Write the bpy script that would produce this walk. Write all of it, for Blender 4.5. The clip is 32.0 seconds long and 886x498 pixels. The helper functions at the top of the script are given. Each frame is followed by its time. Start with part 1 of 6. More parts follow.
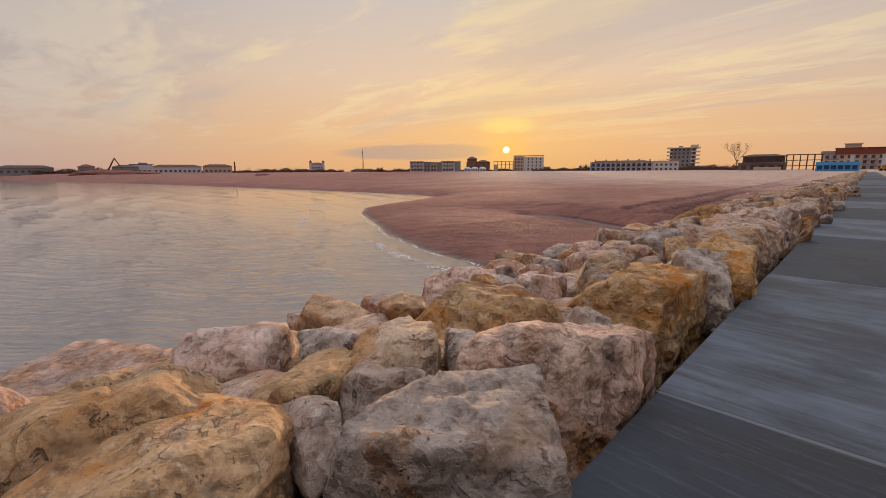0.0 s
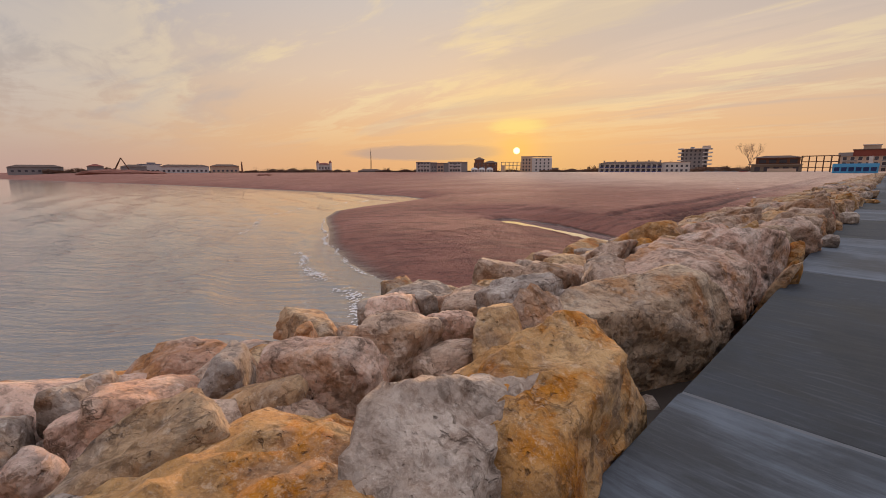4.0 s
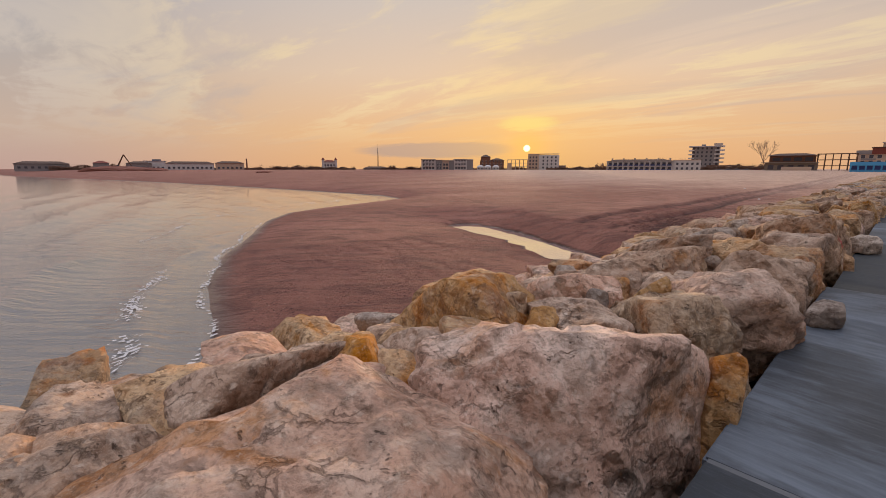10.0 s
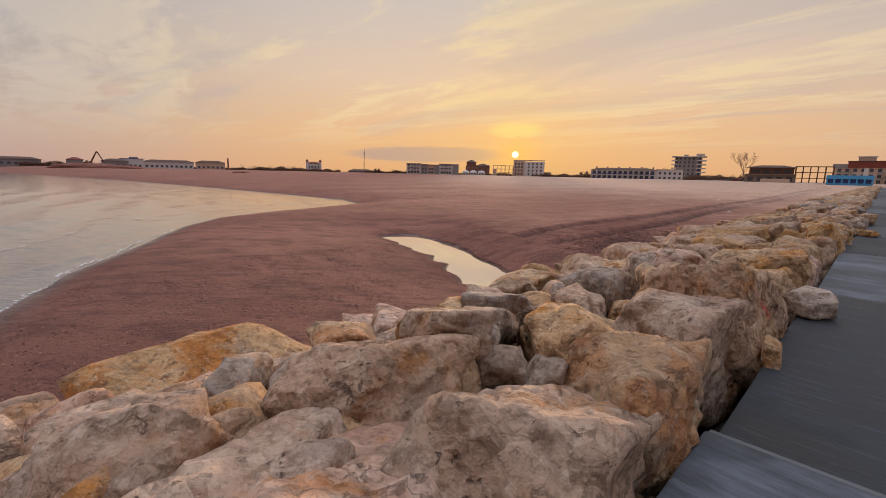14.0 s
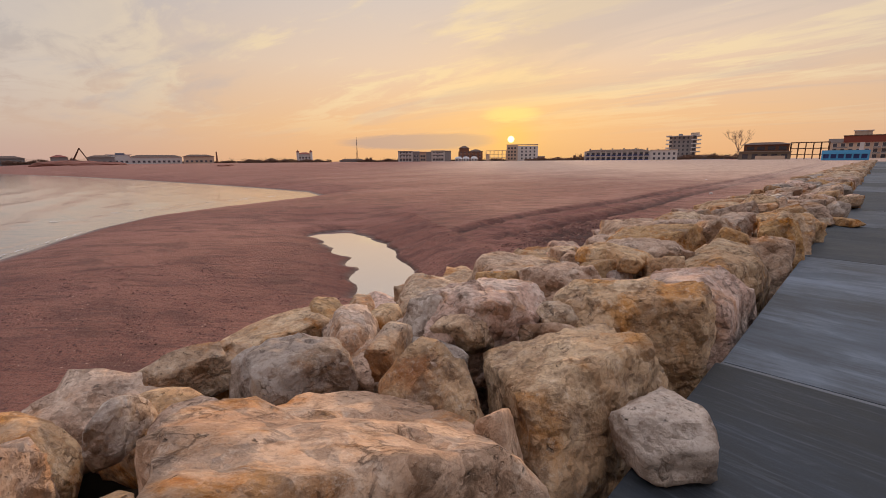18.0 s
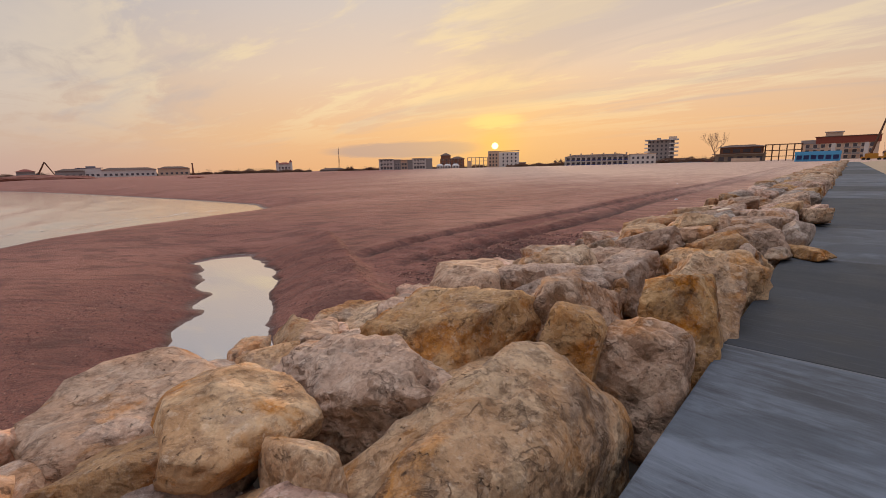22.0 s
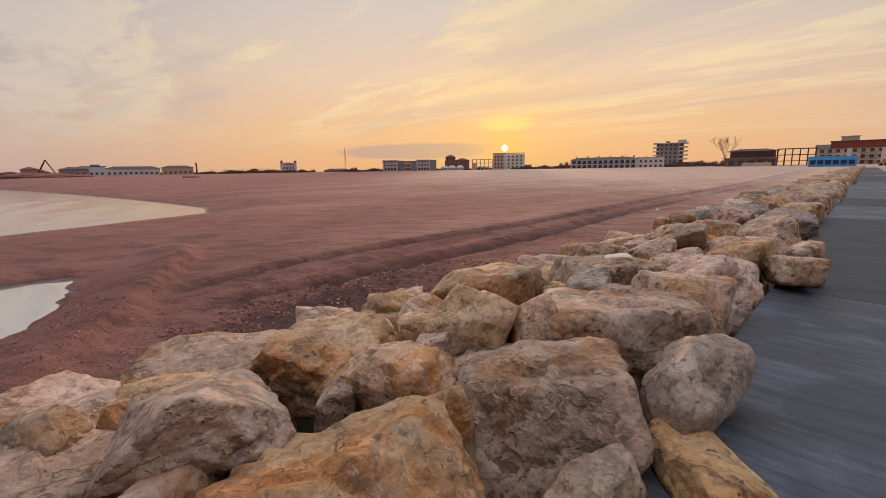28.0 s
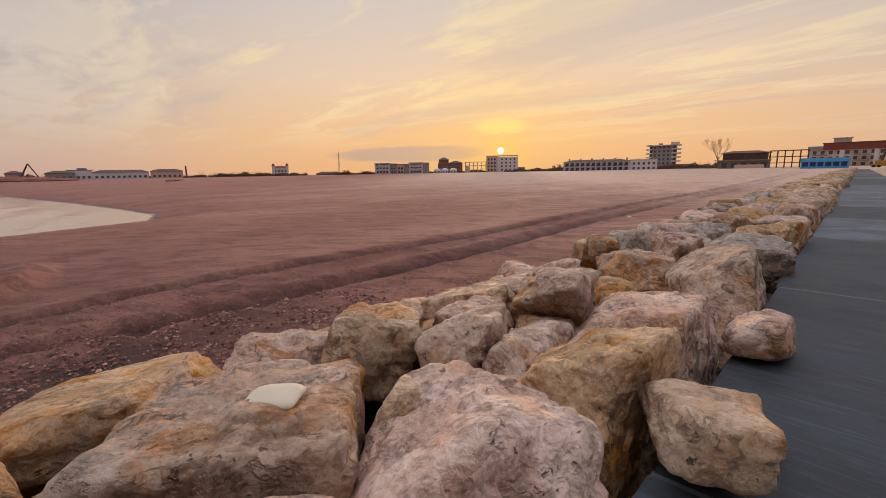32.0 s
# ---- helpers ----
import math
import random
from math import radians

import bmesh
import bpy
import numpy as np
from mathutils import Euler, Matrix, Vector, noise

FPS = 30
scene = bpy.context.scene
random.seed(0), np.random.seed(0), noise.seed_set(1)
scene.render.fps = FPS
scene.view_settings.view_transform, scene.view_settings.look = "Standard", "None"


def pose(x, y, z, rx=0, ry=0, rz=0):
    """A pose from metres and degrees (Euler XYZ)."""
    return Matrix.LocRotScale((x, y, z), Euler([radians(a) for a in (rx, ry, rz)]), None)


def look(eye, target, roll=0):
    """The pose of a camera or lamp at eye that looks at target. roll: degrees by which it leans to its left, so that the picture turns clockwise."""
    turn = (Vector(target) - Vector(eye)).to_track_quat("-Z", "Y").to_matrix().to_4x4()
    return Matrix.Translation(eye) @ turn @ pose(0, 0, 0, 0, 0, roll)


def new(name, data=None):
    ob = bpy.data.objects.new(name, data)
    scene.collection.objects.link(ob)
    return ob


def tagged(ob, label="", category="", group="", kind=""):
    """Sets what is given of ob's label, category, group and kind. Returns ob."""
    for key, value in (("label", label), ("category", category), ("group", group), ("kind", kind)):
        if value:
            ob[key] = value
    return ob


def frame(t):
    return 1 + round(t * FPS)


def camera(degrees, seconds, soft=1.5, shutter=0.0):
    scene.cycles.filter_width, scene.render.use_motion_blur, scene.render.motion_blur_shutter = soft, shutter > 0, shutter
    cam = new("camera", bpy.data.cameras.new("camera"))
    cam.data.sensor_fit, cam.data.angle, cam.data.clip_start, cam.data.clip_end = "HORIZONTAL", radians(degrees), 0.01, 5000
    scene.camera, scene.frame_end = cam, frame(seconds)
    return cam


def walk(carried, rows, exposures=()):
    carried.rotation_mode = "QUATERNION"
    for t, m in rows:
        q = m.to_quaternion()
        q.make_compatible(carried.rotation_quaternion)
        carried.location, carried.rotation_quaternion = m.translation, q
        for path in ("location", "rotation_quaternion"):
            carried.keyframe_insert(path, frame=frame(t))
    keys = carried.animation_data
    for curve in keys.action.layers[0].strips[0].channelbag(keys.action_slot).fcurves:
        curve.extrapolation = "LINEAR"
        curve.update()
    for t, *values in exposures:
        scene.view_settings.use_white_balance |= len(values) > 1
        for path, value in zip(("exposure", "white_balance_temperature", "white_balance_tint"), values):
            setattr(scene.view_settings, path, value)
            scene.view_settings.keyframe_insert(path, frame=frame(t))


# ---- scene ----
cam = camera(91.46, 32.0, 0.5)
PATH = [
    (0, pose(0.765, 2.470, 1.462, 79.75, 0.32, 44.14)),
    (0.5, pose(0.718, 3.069, 1.466, 79.80, 0.07, 43.58)),
    (1, pose(0.707, 3.676, 1.475, 79.07, 0.62, 44.04)),
    (1.5, pose(0.633, 4.273, 1.486, 78.89, 0.19, 44.33)),
    (2, pose(0.663, 4.884, 1.481, 79.23, 0.81, 44.26)),
    (2.5, pose(0.640, 5.475, 1.460, 79.53, 0.65, 44.72)),
    (3, pose(0.660, 5.831, 1.447, 79.96, 0.14, 44.37)),
    (3.5, pose(0.700, 6.421, 1.458, 79.92, -0.01, 45.39)),
    (5.5, pose(0.735, 8.328, 1.436, 79.72, 0.44, 45.38)),
    (6, pose(0.770, 8.820, 1.459, 79.96, 0.57, 46.27)),
    (6.5, pose(0.734, 9.326, 1.461, 80.06, 0.14, 46.48)),
    (7, pose(0.768, 9.817, 1.466, 79.82, 0.74, 46.36)),
    (7.5, pose(0.729, 10.271, 1.453, 78.94, 0.37, 47.26)),
    (8, pose(0.661, 10.750, 1.482, 78.92, -0.06, 46.68)),
    (8.5, pose(0.637, 11.245, 1.499, 78.95, 0.07, 46.63)),
    (9, pose(0.525, 11.724, 1.517, 78.76, -0.80, 46.74)),
    (9.5, pose(0.482, 12.225, 1.505, 79.09, -0.15, 46.15)),
    (10, pose(0.452, 12.707, 1.492, 79.52, -0.00, 46.71)),
    (10.5, pose(0.392, 13.239, 1.506, 79.59, -0.27, 45.58)),
    (11, pose(0.434, 13.801, 1.517, 79.61, 0.17, 45.34)),
    (11.5, pose(0.430, 14.361, 1.502, 79.36, -0.14, 45.37)),
    (12, pose(0.491, 14.934, 1.494, 79.46, 0.34, 44.23)),
    (12.5, pose(0.494, 15.478, 1.471, 79.10, -0.35, 43.82)),
    (13, pose(0.476, 16.005, 1.510, 79.90, -1.32, 43.13)),
    (13.5, pose(0.455, 16.499, 1.588, 80.21, -0.64, 44.07)),
    (14, pose(0.479, 17.076, 1.531, 80.11, -1.23, 45.24)),
    (14.5, pose(0.512, 17.619, 1.527, 80.00, -0.52, 44.99)),
    (16.5, pose(0.541, 19.649, 1.525, 77.66, 0.43, 45.04)),
    (17, pose(0.584, 20.263, 1.513, 77.83, 1.07, 43.94)),
    (17.5, pose(0.609, 20.816, 1.496, 78.26, 0.36, 45.07)),
    (18, pose(0.660, 21.338, 1.525, 78.44, 0.45, 44.70)),
    (18.5, pose(0.720, 21.948, 1.545, 78.78, 0.66, 43.74)),
    (19, pose(0.672, 22.523, 1.548, 79.27, 0.15, 42.37)),
    (19.5, pose(0.723, 23.066, 1.553, 80.18, 0.44, 41.19)),
    (20, pose(0.712, 23.618, 1.522, 80.63, 0.45, 42.67)),
    (20.5, pose(0.691, 24.218, 1.523, 80.35, 0.85, 42.37)),
    (21, pose(0.711, 24.812, 1.536, 79.94, 1.23, 43.10)),
    (21.5, pose(0.649, 25.369, 1.543, 79.24, 0.84, 42.98)),
    (22, pose(0.641, 25.955, 1.533, 79.36, 1.42, 42.75)),
    (22.5, pose(0.619, 26.527, 1.504, 79.46, 0.86, 43.13)),
    (23, pose(0.622, 27.111, 1.514, 79.52, 0.57, 41.98)),
    (23.5, pose(0.630, 27.689, 1.522, 79.82, 0.87, 42.34)),
    (24, pose(0.580, 28.272, 1.537, 79.71, 0.70, 42.68)),
    (24.5, pose(0.623, 28.848, 1.527, 79.94, 1.16, 42.57)),
    (25, pose(0.612, 29.440, 1.495, 79.93, 0.75, 43.09)),
    (25.5, pose(0.659, 29.960, 1.479, 79.95, 1.01, 42.66)),
    (27.5, pose(0.633, 32.036, 1.488, 78.79, 0.44, 44.83)),
    (28, pose(0.676, 32.573, 1.489, 79.60, 0.88, 43.97)),
    (28.5, pose(0.694, 33.082, 1.487, 79.75, 0.18, 45.00)),
    (29, pose(0.705, 33.618, 1.505, 80.13, -0.65, 44.65)),
    (29.5, pose(0.725, 34.166, 1.518, 80.47, -0.29, 44.35)),
    (30, pose(0.662, 34.750, 1.500, 80.26, -0.74, 44.42)),
    (30.5, pose(0.647, 35.303, 1.487, 80.41, -0.38, 43.37)),
    (31, pose(0.591, 35.821, 1.465, 80.08, -0.64, 44.07)),
    (31.5, pose(0.556, 36.356, 1.481, 79.70, 0.18, 44.07)),
    (32, pose(0.597, 36.916, 1.486, 79.94, 1.02, 43.47)),
]
walk(cam, PATH, ((0, -0.1), (14.5, -0.1), (16.5, 0.0), (32, 0.0)))

# ---- sky, sun ----
SUN_AZ = radians(36.0)          # to the left of +y
SUN_EL = radians(2.6)
SUN_DIR = Vector((-math.sin(SUN_AZ) * math.cos(SUN_EL), math.cos(SUN_AZ) * math.cos(SUN_EL), math.sin(SUN_EL)))


def lin(r, g, b):
    """Linear colour from 8-bit screen values."""
    def one(c):
        c /= 255
        return c / 12.92 if c < 0.04045 else ((c + 0.055) / 1.055) ** 2.4
    return (one(r), one(g), one(b), 1.0)


class Nodes:
    """Short hand for node trees."""

    def __init__(self, tree, fresh=True):
        self.tree = tree
        if fresh:
            tree.nodes.clear()

    def add(self, kind):
        return self.tree.nodes.new(kind)

    def link(self, a, b):
        self.tree.links.new(a, b)

    def put(self, socket, value):
        if hasattr(value, "node"):
            self.tree.links.new(value, socket)
        else:
            socket.default_value = value

    def math(self, op, a, b=0.0, c=0.0, clamp=False):
        n = self.add("ShaderNodeMath")
        n.operation, n.use_clamp = op, clamp
        for s, v in zip(n.inputs, (a, b, c)):
            self.put(s, v)
        return n.outputs[0]

    def vmath(self, op, a, b=(0, 0, 0)):
        n = self.add("ShaderNodeVectorMath")
        n.operation = op
        self.put(n.inputs[0], a)
        self.put(n.inputs[1], b)
        return n.outputs["Value"] if op in ("DOT_PRODUCT", "LENGTH") else n.outputs[0]

    def mix(self, fac, a, b, blend="MIX"):
        n = self.add("ShaderNodeMix")
        n.data_type, n.blend_type = "RGBA", blend
        self.put(n.inputs[0], fac)
        self.put(n.inputs[6], a)
        self.put(n.inputs[7], b)
        return n.outputs[2]

    def ramp(self, fac, stops, mode="LINEAR"):
        n = self.add("ShaderNodeValToRGB")
        n.color_ramp.interpolation = mode
        els = n.color_ramp.elements
        while len(els) < len(stops):
            els.new(0.5)
        for el, (pos, col) in zip(els, stops):
            el.position = pos
            el.color = col if len(col) == 4 else (*col, 1)
        self.put(n.inputs[0], fac)
        return n.outputs[0]

    def steps(self, x, lo, hi):
        """0 below lo, 1 above hi, smooth between."""
        n = self.add("ShaderNodeMapRange")
        n.interpolation_type = "SMOOTHSTEP"
        self.put(n.inputs[0], x)
        n.inputs[1].default_value, n.inputs[2].default_value = lo, hi
        return n.outputs[0]

    def noise(self, vec, scale, detail=4.0, rough=0.55, distort=0.0):
        n = self.add("ShaderNodeTexNoise")
        self.put(n.inputs["Vector"], vec)
        for key, v in (("Scale", scale), ("Detail", detail), ("Roughness", rough), ("Distortion", distort)):
            n.inputs[key].default_value = v
        return n.outputs["Fac"]

    def ridges(self, vec, scale, detail=5.0, rough=0.55, distort=0.0):
        n = self.add("ShaderNodeTexNoise")
        n.noise_type = "RIDGED_MULTIFRACTAL"
        self.put(n.inputs["Vector"], vec)
        for key, v in (("Scale", scale), ("Detail", detail), ("Roughness", rough), ("Distortion", distort), ("Lacunarity", 2.1), ("Offset", 0.9), ("Gain", 1.6)):
            n.inputs[key].default_value = v
        return n.outputs["Fac"]

    def mapped(self, vec, scale=(1, 1, 1), rot=(0, 0, 0), loc=(0, 0, 0)):
        if any(rot):
            turn = self.add("ShaderNodeMapping")
            self.put(turn.inputs["Vector"], vec)
            turn.inputs["Rotation"].default_value = rot
            vec = turn.outputs[0]
        n = self.add("ShaderNodeMapping")
        self.put(n.inputs["Vector"], vec)
        n.inputs["Scale"].default_value, n.inputs["Location"].default_value = scale, loc
        return n.outputs[0]


world = bpy.data.worlds.new("world")
scene.world = world
world.use_nodes = True
w = Nodes(world.node_tree)
way = w.add("ShaderNodeTexCoord").outputs["Generated"]
sep = w.add("ShaderNodeSeparateXYZ")
w.link(way, sep.inputs[0])
up = w.math("MAXIMUM", sep.outputs[2], 0.0)
flat_len = w.math("SQRT", w.math("ADD", w.math("MULTIPLY", sep.outputs[0], sep.outputs[0]), w.math("MULTIPLY", sep.outputs[1], sep.outputs[1])))
side = w.math("DIVIDE", w.math("ADD", w.math("MULTIPLY", sep.outputs[0], -math.sin(SUN_AZ)), w.math("MULTIPLY", sep.outputs[1], math.cos(SUN_AZ))), w.math("MAXIMUM", flat_len, 0.01))
toward = w.steps(side, 0.55, 1.0)
warm = w.ramp(up, [(0.0, lin(243, 184, 128)), (0.08, lin(246, 196, 144)), (0.2, lin(238, 208, 180)), (0.36, lin(214, 203, 196)), (1.0, lin(168, 174, 190))])
cool = w.ramp(up, [(0.0, lin(202, 168, 156)), (0.07, lin(208, 182, 164)), (0.2, lin(190, 180, 174)), (0.36, lin(164, 169, 184)), (1.0, lin(138, 148, 168))])
air = w.mix(toward, cool, warm)
# cloud sheet seen in perspective
flat = w.add("ShaderNodeCombineXYZ")
lift = w.math("ADD", up, 0.06)
w.link(w.math("DIVIDE", sep.outputs[0], lift), flat.inputs[0])
w.link(w.math("DIVIDE", sep.outputs[1], lift), flat.inputs[1])
sheet = w.mapped(flat.outputs[0], scale=(0.3, 1.0, 1))
cloud = w.noise(sheet, 0.9, 7.0, 0.58, 0.7)
fine = w.noise(w.mapped(flat.outputs[0], scale=(0.5, 1.0, 1), loc=(3.1, 1.7, 0)), 2.4, 6.0, 0.62, 1.4)
bright = w.steps(w.math("ADD", w.math("MULTIPLY", cloud, 0.7), w.math("MULTIPLY", fine, 0.3)), 0.48, 0.58)
dark = w.steps(w.noise(w.mapped(flat.outputs[0], scale=(0.3, 0.8, 1), loc=(9.0, 4.2, 0)), 0.9, 6.0, 0.58, 0.9), 0.48, 0.66)
lit = w.mix(toward, lin(220, 205, 192), lin(255, 228, 176))
shade = w.mix(toward, lin(172, 170, 180), lin(206, 188, 176))
fade = w.steps(up, 0.02, 0.16)
sky = w.mix(w.math("MULTIPLY", w.math("MULTIPLY", bright, fade), 0.62), air, lit)
sky = w.mix(w.math("MULTIPLY", w.math("MULTIPLY", dark, fade), 0.5), sky, shade)
# the long low grey cloud bank left of the sun
az = w.math("ARCTAN2", w.math("MULTIPLY", sep.outputs[0], -1.0), sep.outputs[1])
bank_v = w.math("SUBTRACT", w.math("ADD", up, w.math("MULTIPLY", w.math("SUBTRACT", fine, 0.5), 0.012)), w.math("ADD", 0.052, w.math("MULTIPLY", az, -0.012)))
bank_u = w.math("DIVIDE", w.math("SUBTRACT", az, radians(47.0)), radians(12.0))
bank = w.math("SUBTRACT", 1.0, w.math("ADD", w.math("MULTIPLY", bank_u, bank_u), w.math("POWER", w.math("DIVIDE", bank_v, 0.02), 2.0)))
sky = w.mix(w.math("MULTIPLY", w.steps(bank, 0.0, 0.6), 0.8), sky, lin(196, 168, 152))
# glow and disc of the low sun in the haze
to_sun = w.vmath("DOT_PRODUCT", way, tuple(SUN_DIR))
glow = w.math("POWER", w.math("MAXIMUM", to_sun, 0.0), 900.0)
halo = w.math("POWER", w.math("MAXIMUM", to_sun, 0.0), 60.0)
disc = w.steps(to_sun, math.cos(radians(0.48)), math.cos(radians(0.28)))
sky = w.mix(w.math("MULTIPLY", halo, 0.35), sky, lin(255, 205, 110))
sky = w.mix(w.math("MULTIPLY", glow, 0.8), sky, (1.15, 0.62, 0.16, 1))
veil_u = w.math("DIVIDE", w.math("SUBTRACT", az, SUN_AZ), radians(3.6))
veil_v = w.math("DIVIDE", w.math("SUBTRACT", w.math("ADD", up, w.math("MULTIPLY", w.math("SUBTRACT", fine, 0.5), 0.03)), math.sin(SUN_EL + radians(3.0))), 0.016)
veil = w.math("SUBTRACT", 1.0, w.math("ADD", w.math("MULTIPLY", veil_u, veil_u), w.math("MULTIPLY", veil_v, veil_v)))
sky = w.mix(w.math("MULTIPLY", w.steps(veil, -0.6, 1.0), 0.55), sky, lin(255, 240, 142))  # lit veil above the sun
sky = w.mix(disc, sky, (3.0, 2.4, 1.1, 1))
nishita = w.add("ShaderNodeTexSky")
nishita.sky_type, nishita.sun_disc = "NISHITA", False
nishita.sun_elevation, nishita.sun_rotation, nishita.dust_density = SUN_EL, -SUN_AZ, 4.0
hazy = w.mix(1.0, nishita.outputs[0], (0.1, 0.1, 0.1, 1), "MULTIPLY")
total = w.mix(0.04, sky, hazy)
bg = w.add("ShaderNodeBackground")
w.link(total, bg.inputs[0])
overhead = w.math("ADD", 1.0, w.math("MULTIPLY", w.steps(up, 0.52, 0.97), 2.9))  # high thin overcast, brightest overhead
dusk = w.math("ADD", 0.38, w.math("MULTIPLY", w.steps(w.math("ADD", side, up), -0.8, 0.6), 0.62))  # dim away from the sunset
w.link(w.math("MULTIPLY", overhead, dusk), bg.inputs[1])
w.link(bg.outputs[0], w.add("ShaderNodeOutputWorld").inputs[0])

sun = new("sun", bpy.data.lights.new("sun", "SUN"))
sun.data.energy, sun.data.angle, sun.data.color = 2.6, radians(2.5), (1.0, 0.66, 0.4)
sun.matrix_world = look((0, 0, 0), -SUN_DIR)

# ---- materials ----


def material(name, rough=0.8, metal=0.0):
    m = bpy.data.materials.new(name)
    m.use_nodes = True
    n = Nodes(m.node_tree)
    bsdf = n.add("ShaderNodeBsdfPrincipled")
    n.link(bsdf.outputs[0], n.add("ShaderNodeOutputMaterial").inputs[0])
    bsdf.inputs["Roughness"].default_value = rough
    bsdf.inputs["Metallic"].default_value = metal
    return m, n, bsdf


def relief(n, bsdf, height, strength, distance):
    b = n.add("ShaderNodeBump")
    b.inputs["Strength"].default_value, b.inputs["Distance"].default_value = strength, distance
    n.put(b.inputs["Height"], height)
    n.link(b.outputs[0], bsdf.inputs["Normal"])


def stone_material(name, base, stain, pale, amount):
    """Weathered limestone: broad rosy and cream tones, ochre crusts, grey weathering, shade painted into pits and
    hollows.
    """
    m, n, bsdf = material(name, 0.88)
    pos = n.add("ShaderNodeTexCoord").outputs["Object"]
    rnd = n.add("ShaderNodeObjectInfo").outputs["Random"]
    shift = n.add("ShaderNodeCombineXYZ")
    n.link(n.math("MULTIPLY", rnd, 37.0), shift.inputs[0])
    n.link(n.math("MULTIPLY", rnd, 11.0), shift.inputs[1])
    off = n.vmath("ADD", pos, shift.outputs[0])
    grit = n.noise(off, 120.0, 3, 0.7)
    fine = n.noise(off, 34.0, 5, 0.68)
    tone = n.noise(off, 1.1, 5, 0.6, 0.4)
    chalk = n.noise(n.mapped(off, loc=(1, 6, 2)), 2.6, 7, 0.62, 0.3)
    ochre = n.noise(n.mapped(off, loc=(3, 2, 7)), 1.5, 7, 0.62, 0.5)
    rust = n.noise(n.mapped(off, loc=(6, 1, 3)), 5.0, 7, 0.68, 0.4)
    ash = n.noise(n.mapped(off, loc=(7, 3, 5)), 2.2, 7, 0.66, 0.3)
    soot = n.noise(n.mapped(off, loc=(4, 4, 1)), 7.0, 7, 0.7, 0.3)
    # relief: broken lumps, torn ledges, pores
    lumps = n.noise(off, 4.2, 6, 0.56, 0.2)
    mid = n.noise(n.mapped(off, loc=(5, 8, 1)), 12.0, 6, 0.6, 0.3)
    torn = n.ridges(off, 4.6, 6, 0.62, 0.3)
    warp = n.add("ShaderNodeTexNoise")
    n.put(warp.inputs["Vector"], off)
    warp.inputs["Scale"].default_value = 8.0
    bent = n.vmath("ADD", off, n.vmath("MULTIPLY", warp.outputs["Color"], (0.12, 0.12, 0.12)))
    small = n.add("ShaderNodeTexVoronoi")
    n.put(small.inputs["Vector"], bent)
    small.inputs["Scale"].default_value = 24.0
    porous = n.steps(n.noise(n.mapped(off, loc=(2, 9, 4)), 1.7, 4, 0.6), 0.5, 0.64)
    pore = n.math("MULTIPLY", n.math("SUBTRACT", 1.0, n.steps(small.outputs["Distance"], 0.03, 0.22)), porous)
    hole = n.math("MULTIPLY", n.steps(n.noise(n.mapped(off, loc=(8, 2, 3)), 19.0, 3, 0.6, 0.4), 0.63, 0.72), n.steps(n.noise(n.mapped(off, loc=(5, 1, 8)), 2.4, 3, 0.5), 0.5, 0.56))
    # colour
    col = n.mix(n.steps(tone, 0.36, 0.64), base, n.mix(0.4, base, pale))
    col = n.mix(n.math("MULTIPLY", n.steps(chalk, 0.46, 0.6), 0.75), col, pale)
    edge = 0.62 - 0.17 * amount
    col = n.mix(n.math("MULTIPLY", n.steps(ochre, edge - 0.03, edge + 0.1), 0.7), col, stain)
    col = n.mix(n.math("MULTIPLY", n.math("MULTIPLY", n.steps(ochre, edge, edge + 0.1), n.steps(rust, 0.47, 0.6)), 0.8), col, n.mix(0.6, stain, lin(146, 78, 30)))
    col = n.mix(n.math("MULTIPLY", n.steps(ash, 0.52, 0.66), 0.55), col, lin(150, 132, 118))
    col = n.mix(n.math("MULTIPLY", n.steps(soot, 0.53, 0.64), 0.5), col, lin(104, 76, 57))
    # low parts of the relief browned: their shade is put into the colour
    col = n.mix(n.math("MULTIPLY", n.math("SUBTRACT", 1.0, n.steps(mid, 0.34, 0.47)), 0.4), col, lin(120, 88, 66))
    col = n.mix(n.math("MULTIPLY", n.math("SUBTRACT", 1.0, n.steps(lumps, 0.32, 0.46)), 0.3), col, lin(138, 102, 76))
    col = n.mix(n.math("MULTIPLY", n.steps(fine, 0.52, 0.64), 0.34), col, lin(104, 78, 62))
    col = n.mix(n.math("MULTIPLY", n.steps(grit, 0.52, 0.66), 0.16), col, lin(236, 214, 194))
    # holes and pores tinted dark in place of the shade inside them
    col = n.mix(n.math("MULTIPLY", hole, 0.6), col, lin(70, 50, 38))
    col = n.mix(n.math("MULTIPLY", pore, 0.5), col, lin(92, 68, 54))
    # wandering fracture lines with their shade drawn in brown, pale flecks painted as highlights
    line = None
    for k, (scale, where, width) in enumerate(((2.2, 0.54, 0.018), (5.5, 0.55, 0.025))):
        wander = n.math("ABSOLUTE", n.math("SUBTRACT", n.noise(n.mapped(off, loc=(k, 3 + k, 9)), scale, 7, 0.58, 0.3), 0.5))
        one = n.math("MULTIPLY", n.math("SUBTRACT", 1.0, n.steps(wander, 0.0, width)), n.steps(n.noise(n.mapped(off, loc=(9, k, 4)), 2.1 + k, 3, 0.5), where, where + 0.1))
        line = one if line is None else n.math("MAXIMUM", line, one)
    fleck = n.noise(n.mapped(off, loc=(2, 2, 6)), 15.0, 6, 0.7, 0.2)
    col = n.mix(n.math("MULTIPLY", n.steps(fleck, 0.55, 0.66), 0.4), col, n.mix(0.5, pale, lin(240, 222, 204)))
